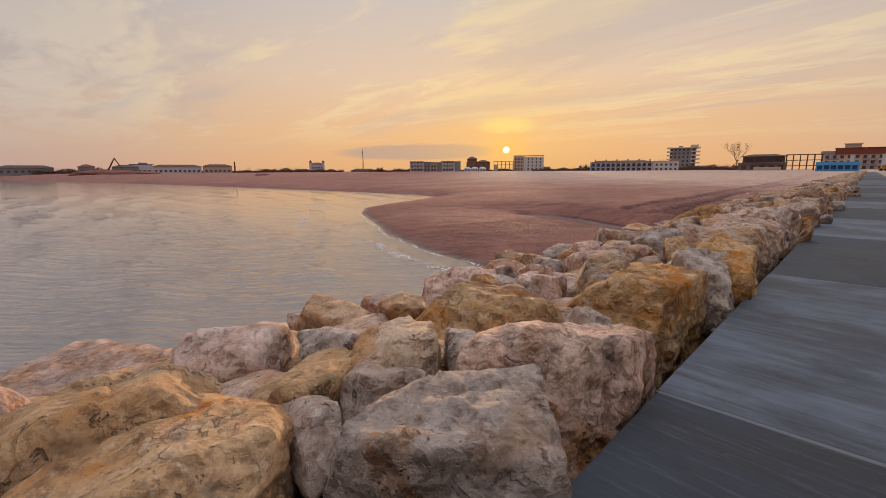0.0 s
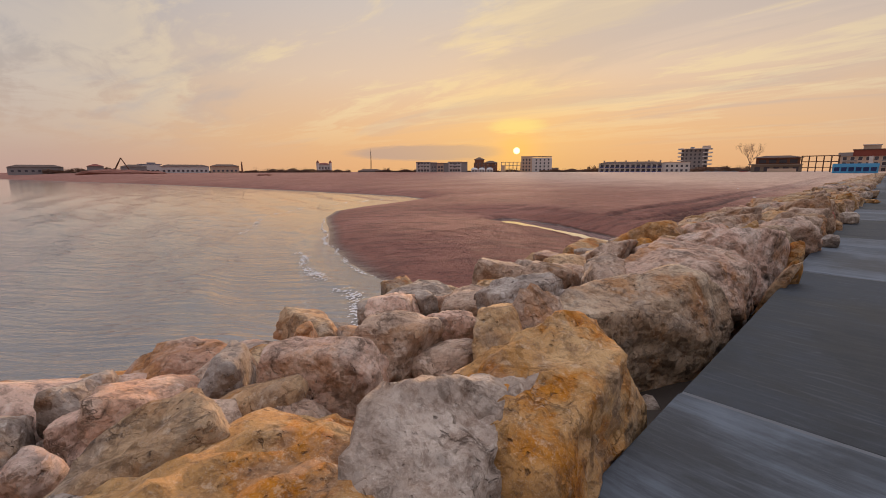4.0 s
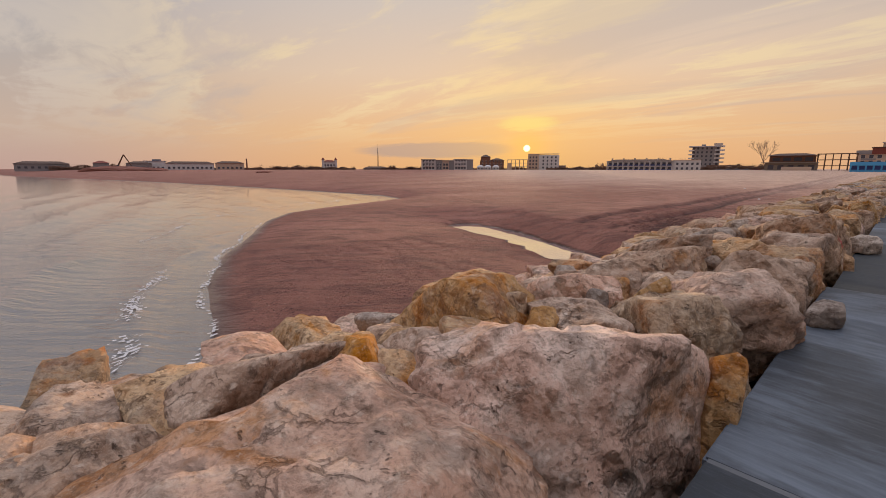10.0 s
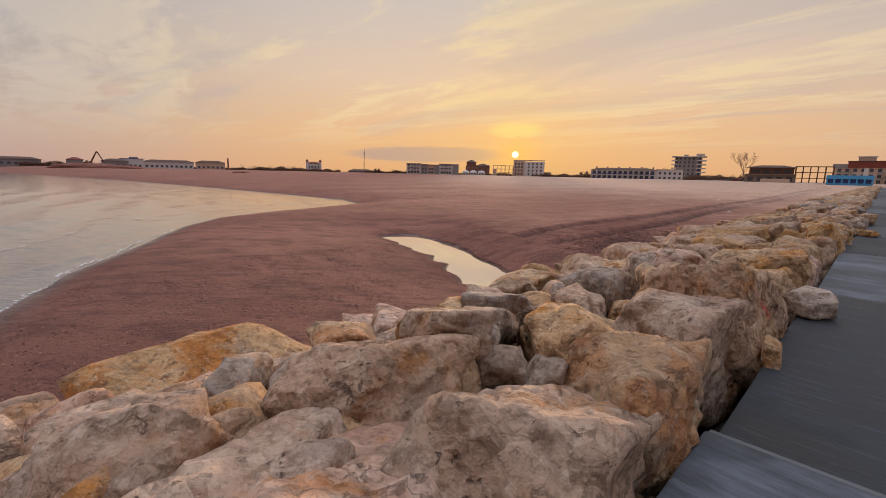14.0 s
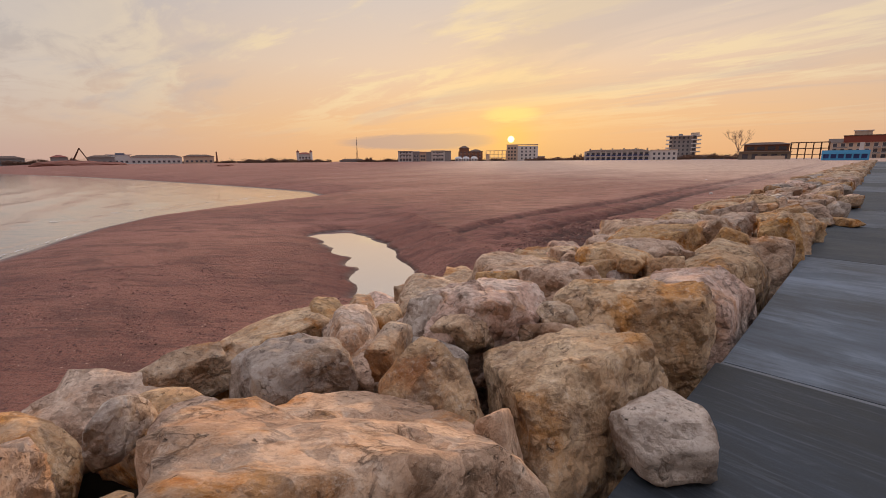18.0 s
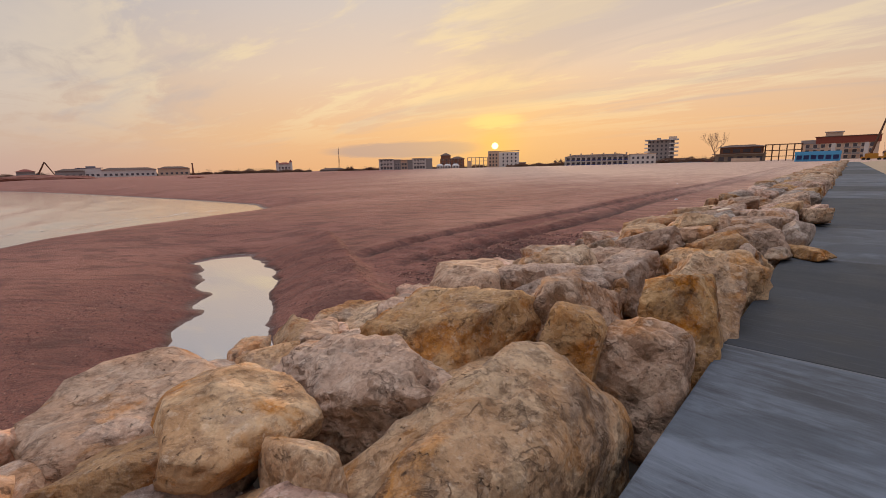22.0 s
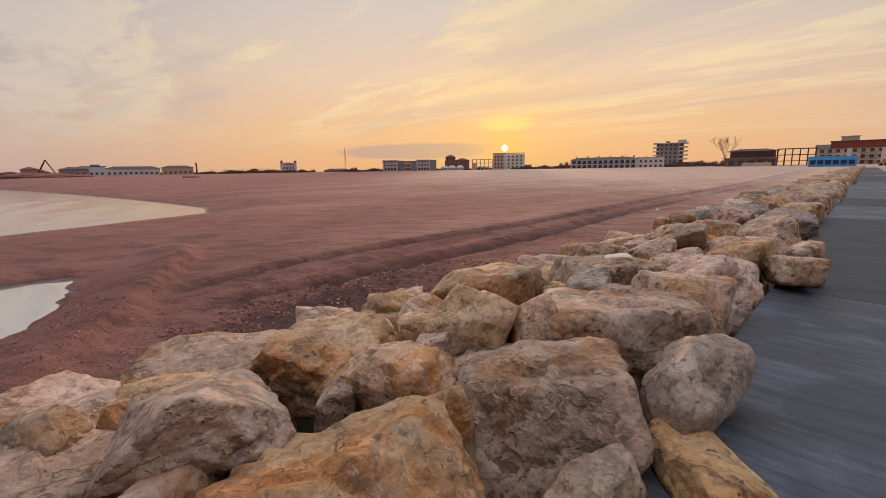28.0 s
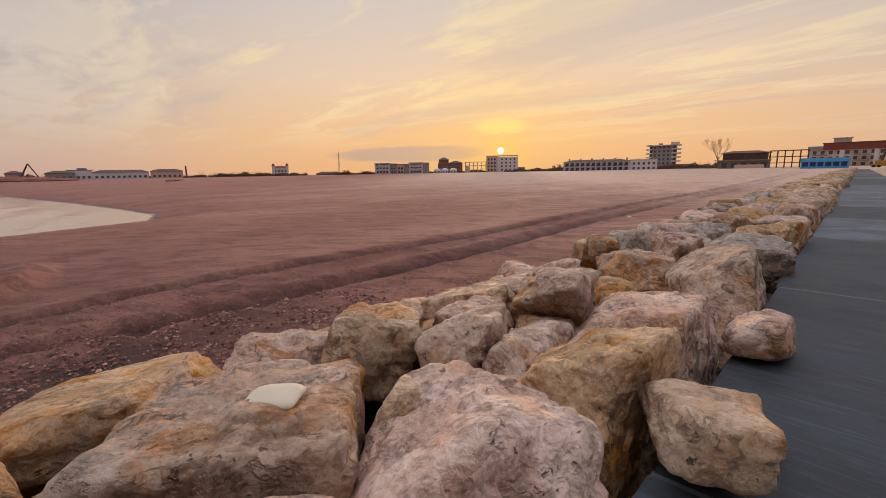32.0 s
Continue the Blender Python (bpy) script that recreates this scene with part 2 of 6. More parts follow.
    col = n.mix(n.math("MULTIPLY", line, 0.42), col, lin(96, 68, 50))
    hue = n.add("ShaderNodeHueSaturation")
    n.put(hue.inputs["Color"], col)
    n.put(hue.inputs["Value"], n.math("ADD", 0.80, n.math("MULTIPLY", rnd, 0.26)))
    n.put(hue.inputs["Saturation"], n.math("ADD", 0.92, n.math("MULTIPLY", n.math("FRACT", n.math("MULTIPLY", rnd, 7.3)), 0.24)))
    # tide mark: dark wet weed on what the waves reach
    spot = n.add("ShaderNodeSeparateXYZ")
    n.link(n.add("ShaderNodeNewGeometry").outputs["Position"], spot.inputs[0])
    tide = n.math("SUBTRACT", 1.0, n.steps(n.math("ADD", spot.outputs[2], n.math("MULTIPLY", n.math("SUBTRACT", soot, 0.5), 0.9)), -1.55, -0.75))
    tide = n.math("MULTIPLY", tide, n.math("SUBTRACT", 1.0, n.steps(spot.outputs[1], 15.0, 19.0)))
    n.link(n.mix(n.math("MULTIPLY", tide, 0.8), hue.outputs[0], lin(70, 58, 48)), bsdf.inputs["Base Color"])
    n.put(bsdf.inputs["Roughness"], n.math("SUBTRACT", 0.9, n.math("MULTIPLY", tide, 0.5)))
    # relief in metres: chiselled facets at two sizes, soft lumps, grain, pores and holes
    height = n.math("ADD", n.math("MULTIPLY", lumps, 0.04), n.math("MULTIPLY", mid, 0.02))
    for scale, amount_f in ((3.6, 0.8), (10.0, 0.85)):
        cells = n.add("ShaderNodeTexVoronoi")
        cells.inputs["Scale"].default_value = scale
        n.put(cells.inputs["Vector"], bent)
        plane = n.vmath("DOT_PRODUCT", n.vmath("SUBTRACT", cells.outputs["Color"], (0.5, 0.5, 0.5)), n.vmath("SUBTRACT", bent, cells.outputs["Position"]))
        height = n.math("ADD", height, n.math("MULTIPLY", plane, amount_f))
    height = n.math("ADD", height, n.math("MULTIPLY", torn, 0.008))
    height = n.math("ADD", height, n.math("MULTIPLY", fine, 0.01))
    height = n.math("ADD", height, n.math("MULTIPLY", grit, 0.002))
    height = n.math("SUBTRACT", height, n.math("MULTIPLY", line, 0.012))
    height = n.math("SUBTRACT", height, n.math("MULTIPLY", hole, 0.025))
    height = n.math("SUBTRACT", height, n.math("MULTIPLY", pore, 0.016))
    relief(n, bsdf, height, 1.0, 1.0)
    return m


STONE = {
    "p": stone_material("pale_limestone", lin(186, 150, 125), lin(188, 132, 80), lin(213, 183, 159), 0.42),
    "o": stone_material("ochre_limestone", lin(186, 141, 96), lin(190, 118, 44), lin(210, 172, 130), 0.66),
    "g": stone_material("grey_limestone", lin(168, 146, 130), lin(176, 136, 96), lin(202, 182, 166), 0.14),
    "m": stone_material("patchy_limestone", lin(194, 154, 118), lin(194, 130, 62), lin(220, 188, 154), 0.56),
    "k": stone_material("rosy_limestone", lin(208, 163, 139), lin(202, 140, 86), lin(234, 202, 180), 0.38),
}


def sand_material():
    m, n, bsdf = material("shore_sand", 0.95)
    pos = n.add("ShaderNodeTexCoord").outputs["Object"]
    sep = n.add("ShaderNodeSeparateXYZ")
    n.link(pos, sep.inputs[0])
    broad = n.noise(n.mapped(pos, scale=(1, 0.55, 1)), 0.12, 5, 0.6, 0.4)
    mid = n.noise(n.mapped(pos, scale=(0.6, 1.4, 1), rot=(0, 0, radians(-38))), 0.9, 6, 0.65, 0.5)
    fine = n.noise(pos, 22.0, 5, 0.75)
    grit = n.noise(pos, 75.0, 3, 0.7)
    col = n.mix(n.steps(broad, 0.35, 0.65), lin(152, 95, 79), lin(174, 115, 97))
    col = n.mix(n.math("MULTIPLY", n.steps(mid, 0.46, 0.62), 0.7), col, lin(116, 72, 60))
    col = n.mix(n.math("MULTIPLY", n.steps(fine, 0.52, 0.66), 0.75), col, lin(78, 50, 42))
    col = n.mix(n.math("MULTIPLY", n.steps(grit, 0.54, 0.68), 0.55), col, lin(196, 164, 148))
    pebble = n.noise(n.mapped(pos, loc=(4, 1, 0)), 9.0, 5, 0.8)
    col = n.mix(n.math("MULTIPLY", n.steps(pebble, 0.53, 0.62), 0.5), col, lin(84, 56, 50))
    lane = n.noise(n.mapped(pos, scale=(0.22, 1.6, 1), rot=(0, 0, radians(-42))), 1.7, 6, 0.75, 0.6)
    col = n.mix(n.math("MULTIPLY", n.steps(lane, 0.53, 0.64), 0.4), col, lin(94, 63, 56))
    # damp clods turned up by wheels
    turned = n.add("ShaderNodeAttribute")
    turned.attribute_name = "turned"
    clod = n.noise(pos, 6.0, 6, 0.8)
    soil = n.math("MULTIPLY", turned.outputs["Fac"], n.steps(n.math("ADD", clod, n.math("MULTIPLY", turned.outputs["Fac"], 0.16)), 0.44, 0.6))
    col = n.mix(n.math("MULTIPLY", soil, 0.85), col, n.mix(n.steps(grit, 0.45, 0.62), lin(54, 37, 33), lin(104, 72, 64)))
    # pale dry sand further up the beach
    inland = n.math("ADD", sep.outputs[1], n.math("MULTIPLY", n.math("SUBTRACT", broad, 0.5), 90.0))
    dry = n.math("MULTIPLY", n.steps(inland, 38.0, 150.0), n.steps(n.math("ADD", sep.outputs[0], n.math("ADD", n.math("MULTIPLY", sep.outputs[1], 0.95), n.math("MULTIPLY", n.math("SUBTRACT", mid, 0.5), 90.0))), -40.0, 70.0))
    col = n.mix(n.math("MULTIPLY", dry, 0.65), col, n.mix(n.steps(mid, 0.4, 0.65), lin(228, 198, 172), lin(196, 160, 140)))
    # wet margin by the water
    wet = n.math("SUBTRACT", 1.0, n.steps(n.math("ADD", sep.outputs[2], n.math("MULTIPLY", n.math("SUBTRACT", mid, 0.5), 0.14)), -2.2, -2.07))
    col = n.mix(n.math("MULTIPLY", wet, 0.85), col, lin(76, 52, 46))
    n.link(col, bsdf.inputs["Base Color"])
    n.put(bsdf.inputs["Roughness"], n.math("SUBTRACT", 0.95, n.math("MULTIPLY", wet, 0.65)))
    ripple = n.noise(n.mapped(pos, scale=(0.45, 2.2, 1), rot=(0, 0, radians(-35))), 2.6, 6, 0.68, 0.5)
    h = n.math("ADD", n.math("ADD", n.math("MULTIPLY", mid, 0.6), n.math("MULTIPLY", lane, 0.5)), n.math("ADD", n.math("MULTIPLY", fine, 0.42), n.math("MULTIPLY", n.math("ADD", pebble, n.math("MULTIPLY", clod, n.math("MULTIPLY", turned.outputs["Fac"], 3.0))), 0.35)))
    h = n.math("ADD", h, n.math("ADD", n.math("MULTIPLY", grit, 0.16), n.math("MULTIPLY", ripple, 1.0)))
    relief(n, bsdf, n.math("MULTIPLY", h, n.math("SUBTRACT", 1.0, n.math("MULTIPLY", wet, 0.92))), 1.0, 0.12)
    return m


def water_material(name, deep, scale, strength, rough=0.04, shine=0.0):
    m, n, bsdf = material(name, rough)
    bsdf.inputs["IOR"].default_value = 1.6
    bsdf.inputs["Metallic"].default_value = shine
    pos = n.add("ShaderNodeTexCoord").outputs["Object"]
    n.put(bsdf.inputs["Base Color"], deep)
    sep = n.add("ShaderNodeSeparateXYZ")
    n.link(pos, sep.inputs[0])
    # the water lies calmer in the shelter of the bay
    calm = n.math("SUBTRACT", 1.0, n.math("MULTIPLY", n.steps(n.math("SUBTRACT", sep.outputs[1], n.math("MULTIPLY", sep.outputs[0], 0.25)), 6.0, 32.0), 0.9))
    long = n.noise(n.mapped(pos, scale=(0.16, 1.3, 1), rot=(0, 0, radians(-38))), 0.4 * scale, 3, 0.5, 0.25)
    short = n.noise(n.mapped(pos, scale=(0.3, 1.8, 1), rot=(0, 0, radians(-43))), 1.5 * scale, 5, 0.55, 0.2)
    tiny = n.noise(n.mapped(pos, scale=(0.8, 1.6, 1), rot=(0, 0, radians(-50))), 8.0 * scale, 3, 0.6)
    h = n.math("ADD", n.math("MULTIPLY", long, 0.7), n.math("MULTIPLY", short, 0.75))
    h = n.math("ADD", h, n.math("MULTIPLY", tiny, 0.1))
    relief(n, bsdf, n.math("MULTIPLY", h, calm), strength, 0.2)
    return m


def concrete_material(name, dark, light):
    m, n, bsdf = material(name, 0.6)
    pos = n.add("ShaderNodeTexCoord").outputs["Object"]
    rnd = n.add("ShaderNodeObjectInfo").outputs["Random"]
    shift = n.add("ShaderNodeCombineXYZ")
    n.link(n.math("MULTIPLY", rnd, 23.0), shift.inputs[0])
    n.link(n.math("MULTIPLY", rnd, 71.0), shift.inputs[1])
    pos = n.vmath("ADD", pos, shift.outputs[0])
    broom = n.noise(n.mapped(pos, scale=(0.9, 12.0, 1), rot=(0, 0, radians(3))), 2.4, 6, 0.7)
    streak = n.noise(n.mapped(pos, scale=(0.5, 3.2, 1), rot=(0, 0, radians(4))), 2.2, 10, 0.78, 0.35)
    cloud = n.noise(pos, 0.8, 5, 0.6, 0.3)
    grit = n.noise(pos, 120.0, 3, 0.7)
    damp = n.steps(n.math("ADD", n.math("MULTIPLY", streak, 0.5), n.math("MULTIPLY", cloud, 0.5)), 0.38, 0.64)
    col = n.mix(damp, dark, light)
    col = n.mix(n.math("MULTIPLY", n.steps(broom, 0.5, 0.7), 0.2), col, lin(122, 127, 136))
    patch = n.noise(n.mapped(pos, loc=(3, 8, 0)), 0.55, 6, 0.62, 0.6)
    col = n.mix(n.math("MULTIPLY", n.steps(patch, 0.52, 0.6), 0.45), col, n.mix(0.35, dark, lin(20, 22, 24)))
    scuff = n.noise(n.mapped(pos, scale=(1, 2.5, 1), loc=(6, 2, 0)), 3.0, 8, 0.75, 0.8)
    col = n.mix(n.math("MULTIPLY", n.steps(scuff, 0.6, 0.72), 0.14), col, lin(138, 140, 144))
    col = n.mix(n.math("MULTIPLY", n.steps(grit, 0.55, 0.75), 0.12), col, lin(150, 148, 146))
    hue = n.add("ShaderNodeHueSaturation")
    n.put(hue.inputs["Color"], col)
    n.put(hue.inputs["Value"], n.math("ADD", 0.8, n.math("MULTIPLY", rnd, 0.3)))
    n.link(hue.outputs[0], bsdf.inputs["Base Color"])
    n.put(bsdf.inputs["Roughness"], n.math("ADD", 0.62, n.math("MULTIPLY", damp, 0.2)))
    h = n.math("ADD", n.math("MULTIPLY", broom, 0.4), n.math("ADD", n.math("MULTIPLY", grit, 0.25), n.math("MULTIPLY", cloud, 0.4)))
    relief(n, bsdf, h, 0.5, 0.008)
    return m


def plain(name, colour, rough=0.8, vary=0.12, scale=1.2, metal=0.0):
    """Painted or bare surface with soft blotches and fine grain."""
    m, n, bsdf = material(name, rough, metal)
    pos = n.add("ShaderNodeTexCoord").outputs["Object"]
    big = n.noise(pos, scale, 5, 0.6, 0.3)
    small = n.noise(pos, scale * 14, 4, 0.65)
    k = n.math("ADD", 1.0 - vary, n.math("MULTIPLY", n.math("ADD", n.math("MULTIPLY", big, 0.7), n.math("MULTIPLY", small, 0.3)), 2 * vary))
    hue = n.add("ShaderNodeHueSaturation")
    n.put(hue.inputs["Color"], colour)
    n.put(hue.inputs["Value"], k)
    n.link(hue.outputs[0], bsdf.inputs["Base Color"])
    relief(n, bsdf, small, 0.3, 0.01)
    return m


SAND = sand_material()
SEA = water_material("sea_water", lin(140, 134, 130), 1.0, 1.0, 0.04, 0.34)
PEBBLE, _pn, _pb = material("beach_gravel", 0.85)
_pk = _pn.add("ShaderNodeNewGeometry").outputs["Random Per Island"]
_pn.link(_pn.ramp(_pk, [(0.0, lin(74, 48, 42)), (0.4, lin(118, 76, 64)), (0.8, lin(150, 102, 86)), (1.0, lin(196, 154, 132))]), _pb.inputs["Base Color"])
POOL = water_material("still_water", lin(212, 208, 206), 0.8, 0.03, 0.008, 0.8)
CONCRETE = concrete_material("broomed_concrete", lin(44, 47, 53), lin(108, 114, 123))
CONCRETE_DAMP = concrete_material("damp_concrete", lin(24, 27, 31), lin(56, 60, 67))
JOINT = plain("joint_mortar", lin(104, 104, 106), 0.9, 0.2, 6)
# filler rubble, coloured dark to stand in for deep shade in the gaps
CORE = plain("gap_shade_rubble", lin(66, 55, 46), 0.95, 0.3, 3.0)
WHITE_WALL = plain("white_render", lin(216, 210, 208), 0.85)
GREY_WALL = plain("grey_render", lin(150, 144, 144), 0.85)
BROWN_WALL = plain("brown_brick", lin(132, 92, 76), 0.9)
TAN_WALL = plain("tan_render", lin(206, 180, 160), 0.85)
ROOF = plain("dark_roof", lin(98, 76, 66), 0.85)
RED_ROOF = plain("red_tile", lin(134, 70, 58), 0.85)
SLAB = plain("bare_concrete", lin(142, 128, 116), 0.9)
BLUE = plain("blue_paint", lin(84, 164, 216), 0.7)
NAVY = plain("navy_panel", lin(60, 72, 130), 0.6)
# pane colour lightened, with the distance haze put into it
GLASS, _gn, _gb = material("dark_glass_hazed", 0.12)
_gn.put(_gb.inputs["Base Color"], lin(88, 86, 94))
STEEL = plain("rusty_steel", lin(96, 66, 50), 0.7, 0.2)
YELLOW = plain("machine_yellow", lin(186, 130, 40), 0.6)
DARK = plain("black_rubber", lin(34, 32, 32), 0.85)
BARK = plain("bare_bark", lin(136, 108, 94), 0.95, 0.2, 3)
# twig brown lightened to imitate haze over the beach
SCRUB = plain("bare_scrub_hazed", lin(132, 102, 86), 0.95, 0.3, 2)
RED_PAINT = plain("red_spray_paint", lin(196, 30, 52), 0.7, 0.2, 8)
WOOD = plain("weathered_wood", lin(136, 92, 66), 0.85, 0.25, 4)
GRAVEL = plain("pale_fill", lin(176, 150, 120), 0.95, 0.25, 0.5)
SHELL = plain("shell_limestone", lin(218, 198, 172), 0.8, 0.1, 20)
FOAM = plain("sea_foam", lin(216, 208, 206), 0.6, 0.1, 6)
HULL = plain("car_paint", lin(190, 190, 194), 0.4)
CAR_RED = plain("car_paint_red", lin(170, 46, 44), 0.4)

# ---- builders ----


def linked(name, bm, mat, parent=None, smooth=False):
    me = bpy.data.meshes.new(name)
    bm.to_mesh(me)
    bm.free()
    if mat:
        me.materials.append(mat)
    if smooth:
        me.polygons.foreach_set("use_smooth", [True] * len(me.polygons))
    ob = new(name, me)
    ob.parent = parent
    return ob


def part(name, bm, mat, parent, label="", smooth=False):
    ob = linked(name, bm, mat, parent, smooth)
    if label:
        tagged(ob, label)
    return ob


def thing(name, x, y, z, label, category, group="", turn=0.0):
    e = new(name)
    e.matrix_world = pose(x, y, z, 0, 0, turn)
    return tagged(e, label, category, group)


def block(bm, x0, y0, z0, x1, y1, z1, soft=0.0):
    """A box between two corners, with softened edges if asked."""
    r = bmesh.ops.create_cube(bm, size=1.0)
    bmesh.ops.scale(bm, vec=(abs(x1 - x0), abs(y1 - y0), abs(z1 - z0)), verts=r["verts"])
    bmesh.ops.translate(bm, vec=((x0 + x1) / 2, (y0 + y1) / 2, (z0 + z1) / 2), verts=r["verts"])
    if soft:
        edges = list({e for v in r["verts"] for e in v.link_edges})
        bmesh.ops.bevel(bm, geom=edges, offset=soft, segments=2, affect="EDGES")
    return bm


def tube(bm, a, b, r0, r1, sides=8):
    """A tapered rod from a to b."""
    a, b = Vector(a), Vector(b)
    turn = (b - a).to_track_quat("Z", "Y")
    rings = []
    for end, r in ((a, r0), (b, r1)):
        rings.append([bm.verts.new(end + turn @ Vector((r * math.cos(2 * math.pi * k / sides), r * math.sin(2 * math.pi * k / sides), 0))) for k in range(sides)])
    for k in range(sides):
        bm.faces.new((rings[0][k - 1], rings[0][k], rings[1][k], rings[1][k - 1]))
    bm.faces.new(rings[0][::-1])
    bm.faces.new(rings[1])
    return bm


def fbm(x, y, octaves=4, seed=0.0):
    """Cheap layered waves that pass for noise on arrays."""
    rng = np.random.RandomState(int(seed) + 5)
    total, amp, freq = np.zeros_like(x), 1.0, 1.0
    for _ in range(octaves):
        for _k in range(3):
            a, p = rng.uniform(0, 2 * np.pi, 2)
            total += amp / 3 * np.sin((x * np.cos(a) + y * np.sin(a)) * freq * 2 * np.pi + p + 1.5 * np.sin((x * np.sin(a) - y * np.cos(a)) * freq * 3.1 + 2 * p))
        amp *= 0.5
        freq *= 2.03
    return total


def grid_mesh(name, xs, ys, zf, mat):
    gx, gy = np.meshgrid(xs, ys)
    gz = zf(gx, gy)
    nx, ny = len(xs), len(ys)
    co = np.stack([gx, gy, gz], -1).reshape(-1, 3)
    i = np.arange(nx * ny).reshape(ny, nx)
    q = np.stack([i[:-1, :-1], i[:-1, 1:], i[1:, 1:], i[1:, :-1]], -1).reshape(-1)
    me = bpy.data.meshes.new(name)
    me.vertices.add(len(co))
    me.vertices.foreach_set("co", co.astype(np.float32).ravel())
    me.loops.add(len(q))
    me.loops.foreach_set("vertex_index", q.astype(np.int32))
    me.polygons.add(len(q) // 4)
    me.polygons.foreach_set("loop_start", np.arange(0, len(q), 4, dtype=np.int32))
    me.polygons.foreach_set("use_smooth", np.ones(len(q) // 4, dtype=bool))
    me.update(calc_edges=True)
    me.materials.append(mat)
    return new(name, me)


def spread(*runs):
    """Grid lines from runs of (start, end, step)."""
    out = []
    for a, b, s in runs:
        out.extend(np.arange(a, b, s))
    out.append(runs[-1][1])
    return np.array(out)


# ---- ground: beach, sea bed, land ----
SEA_Z = -2.2
SHORE = np.array([(-2.0, 13.2), (-7.5, 14.6), (-11.0, 15.6), (-14.5, 16.4), (-19.0, 18.2), (-25.0, 21.6), (-31.0, 24.8), (-35.5, 28.5), (-38.3, 33.5), (-40.5, 40.0), (-43.6, 46.2), (-50, 48.2), (-62, 47.8), (-85, 46), (-120, 42), (-165, 36), (-230, 22), (-345, 4), (-700, -40), (-5000, -500)])
POOL_LINE = np.array([(-18.8, 33.0), (-16.2, 32.4), (-13.8, 31.7), (-11.4, 30.4), (-8.8, 28.9)])


HEAP_LINE = np.array([(-19.6, 38.2), (-16.0, 36.4), (-12.5, 34.8), (-7.9, 32.3)])
RUTS = (
    (((35.6, 37.5, 40.5, 46.5, 52, 59, 68, 200), (-12.9, -13.2, -12.9, -12.2, -12.1, -12.3, -12.6, -13.2)), 0.42, 0.36),
    (((35.4, 37, 38.6, 41.5, 45.5, 50, 58, 80, 200), (-10.7, -10.4, -9.8, -9.5, -9.3, -9.5, -10.1, -10.7, -11.2)), 0.46, 0.36),
    (((36, 45, 60, 200), (-11.5, -11.0, -11.3, -12.2)), 0.3, 0.1),
)


def along(px, py, line):
    """Distance to a polyline, and which side of it (positive on the land)."""
    best = np.full(px.shape, 1e9)
    sign = np.ones(px.shape)
    for (ax, ay), (bx, by) in zip(line[:-1], line[1:]):
        dx, dy = bx - ax, by - ay
        t = np.clip(((px - ax) * dx + (py - ay) * dy) / (dx * dx + dy * dy), 0, 1)
        ex, ey = px - ax - t * dx, py - ay - t * dy
        d = np.hypot(ex, ey)
        near = d < best
        side = np.where(dx * (py - ay) - dy * (px - ax) < 0, 1.0, -1.0)
        sign = np.where(near, side, sign)
        best = np.where(near, d, best)
    return best, sign


def sand_height(x, y):
    d, s = along(x, y, SHORE)
    d = d * s + 0.35 * fbm(x / 9, y / 9, 3, 1) * np.clip(np.abs(d) / 2, 0.15, 1)
    rise = np.where(d > 0, 0.82 * (1 - np.exp(-d / 5.5)), np.maximum(d * 0.12, -2.2))
    z = SEA_Z + rise
    z = z + np.clip(d / 30, 0, 1) * 0.022 * fbm(x / 14, y / 14, 4, 2) + np.clip(d / 4, 0, 1) * 0.012 * fbm(x / 2.3, y / 2.3, 3, 3)
    # the pool: a trough scraped parallel to nothing, its rim uneven
    p, _ = along(x, y, POOL_LINE)
    z = SEA_Z + (z - SEA_Z) * (1 - 0.68 * np.exp(-(p / 6.5) ** 2) * np.clip(d / 3, 0, 1))
    wide = np.interp(x, [-18.6, -15, -12, -9], [0.75, 0.95, 0.6, 0.8]) + 0.2 * fbm(x / 2.2, y / 2.2, 3, 8)
    z = np.where(p < wide + 2.4, np.minimum(z, SEA_Z - 0.22 + 0.5 * np.clip((p - wide + 0.45) / 1.7, 0, 1.9)), z)
    # heaped ridge beside the pool
    r, rs = along(x, y, HEAP_LINE)
    r = r * rs
    rag = r + 0.1 * fbm(x / 1.3, y / 1.3, 3, 15)
    z = z + 0.46 * np.where(rag > 0, np.clip(1 - rag / 2.7, 0, 1), np.exp(-(rag / 0.4) ** 2)) * (0.95 + 0.12 * fbm(x / 1.6, y / 1.6, 3, 16)) * np.clip((38.6 - y) / 1.2, 0, 1)
    # wheel ruts along the beach
    for line, w, deep in RUTS:
        on = np.clip((y - 35.4) / 2, 0, 1) * np.clip((230 - y) / 20, 0, 1)
        off = (x - np.interp(y, *line) + 0.12 * fbm(x / 2.5, y / 2.5, 2, 61)) / w
        z = z + on * (-deep * np.exp(-off ** 2) + 0.22 * deep * np.exp(-((np.abs(off) - 1.6) / 0.55) ** 2)) * (0.8 + 0.3 * fbm(x / 3, y / 3, 2, 6))
    # churned gravel by the ruts
    churn = np.exp(-((x + 10.0) / 2.6) ** 2) * np.exp(-((y - 38.0) / 5.0) ** 2)
    z = z + 0.09 * churn * fbm(x / 0.9, y / 0.9, 4, 12)
    # the land rises a little towards the town, and the bank of the jetty
    z = z + np.clip((np.hypot(x, y) - 100) / 240, 0, 1) * np.clip(d / 40, 0, 1) * 2.3
    z = np.where(x > -1.0, np.maximum(z, -1.7), z)
    z = np.where(x > 4.5, np.maximum(z, -0.32 + 0.12 * fbm(x / 6, y / 6, 4, 20)), z)
    return z


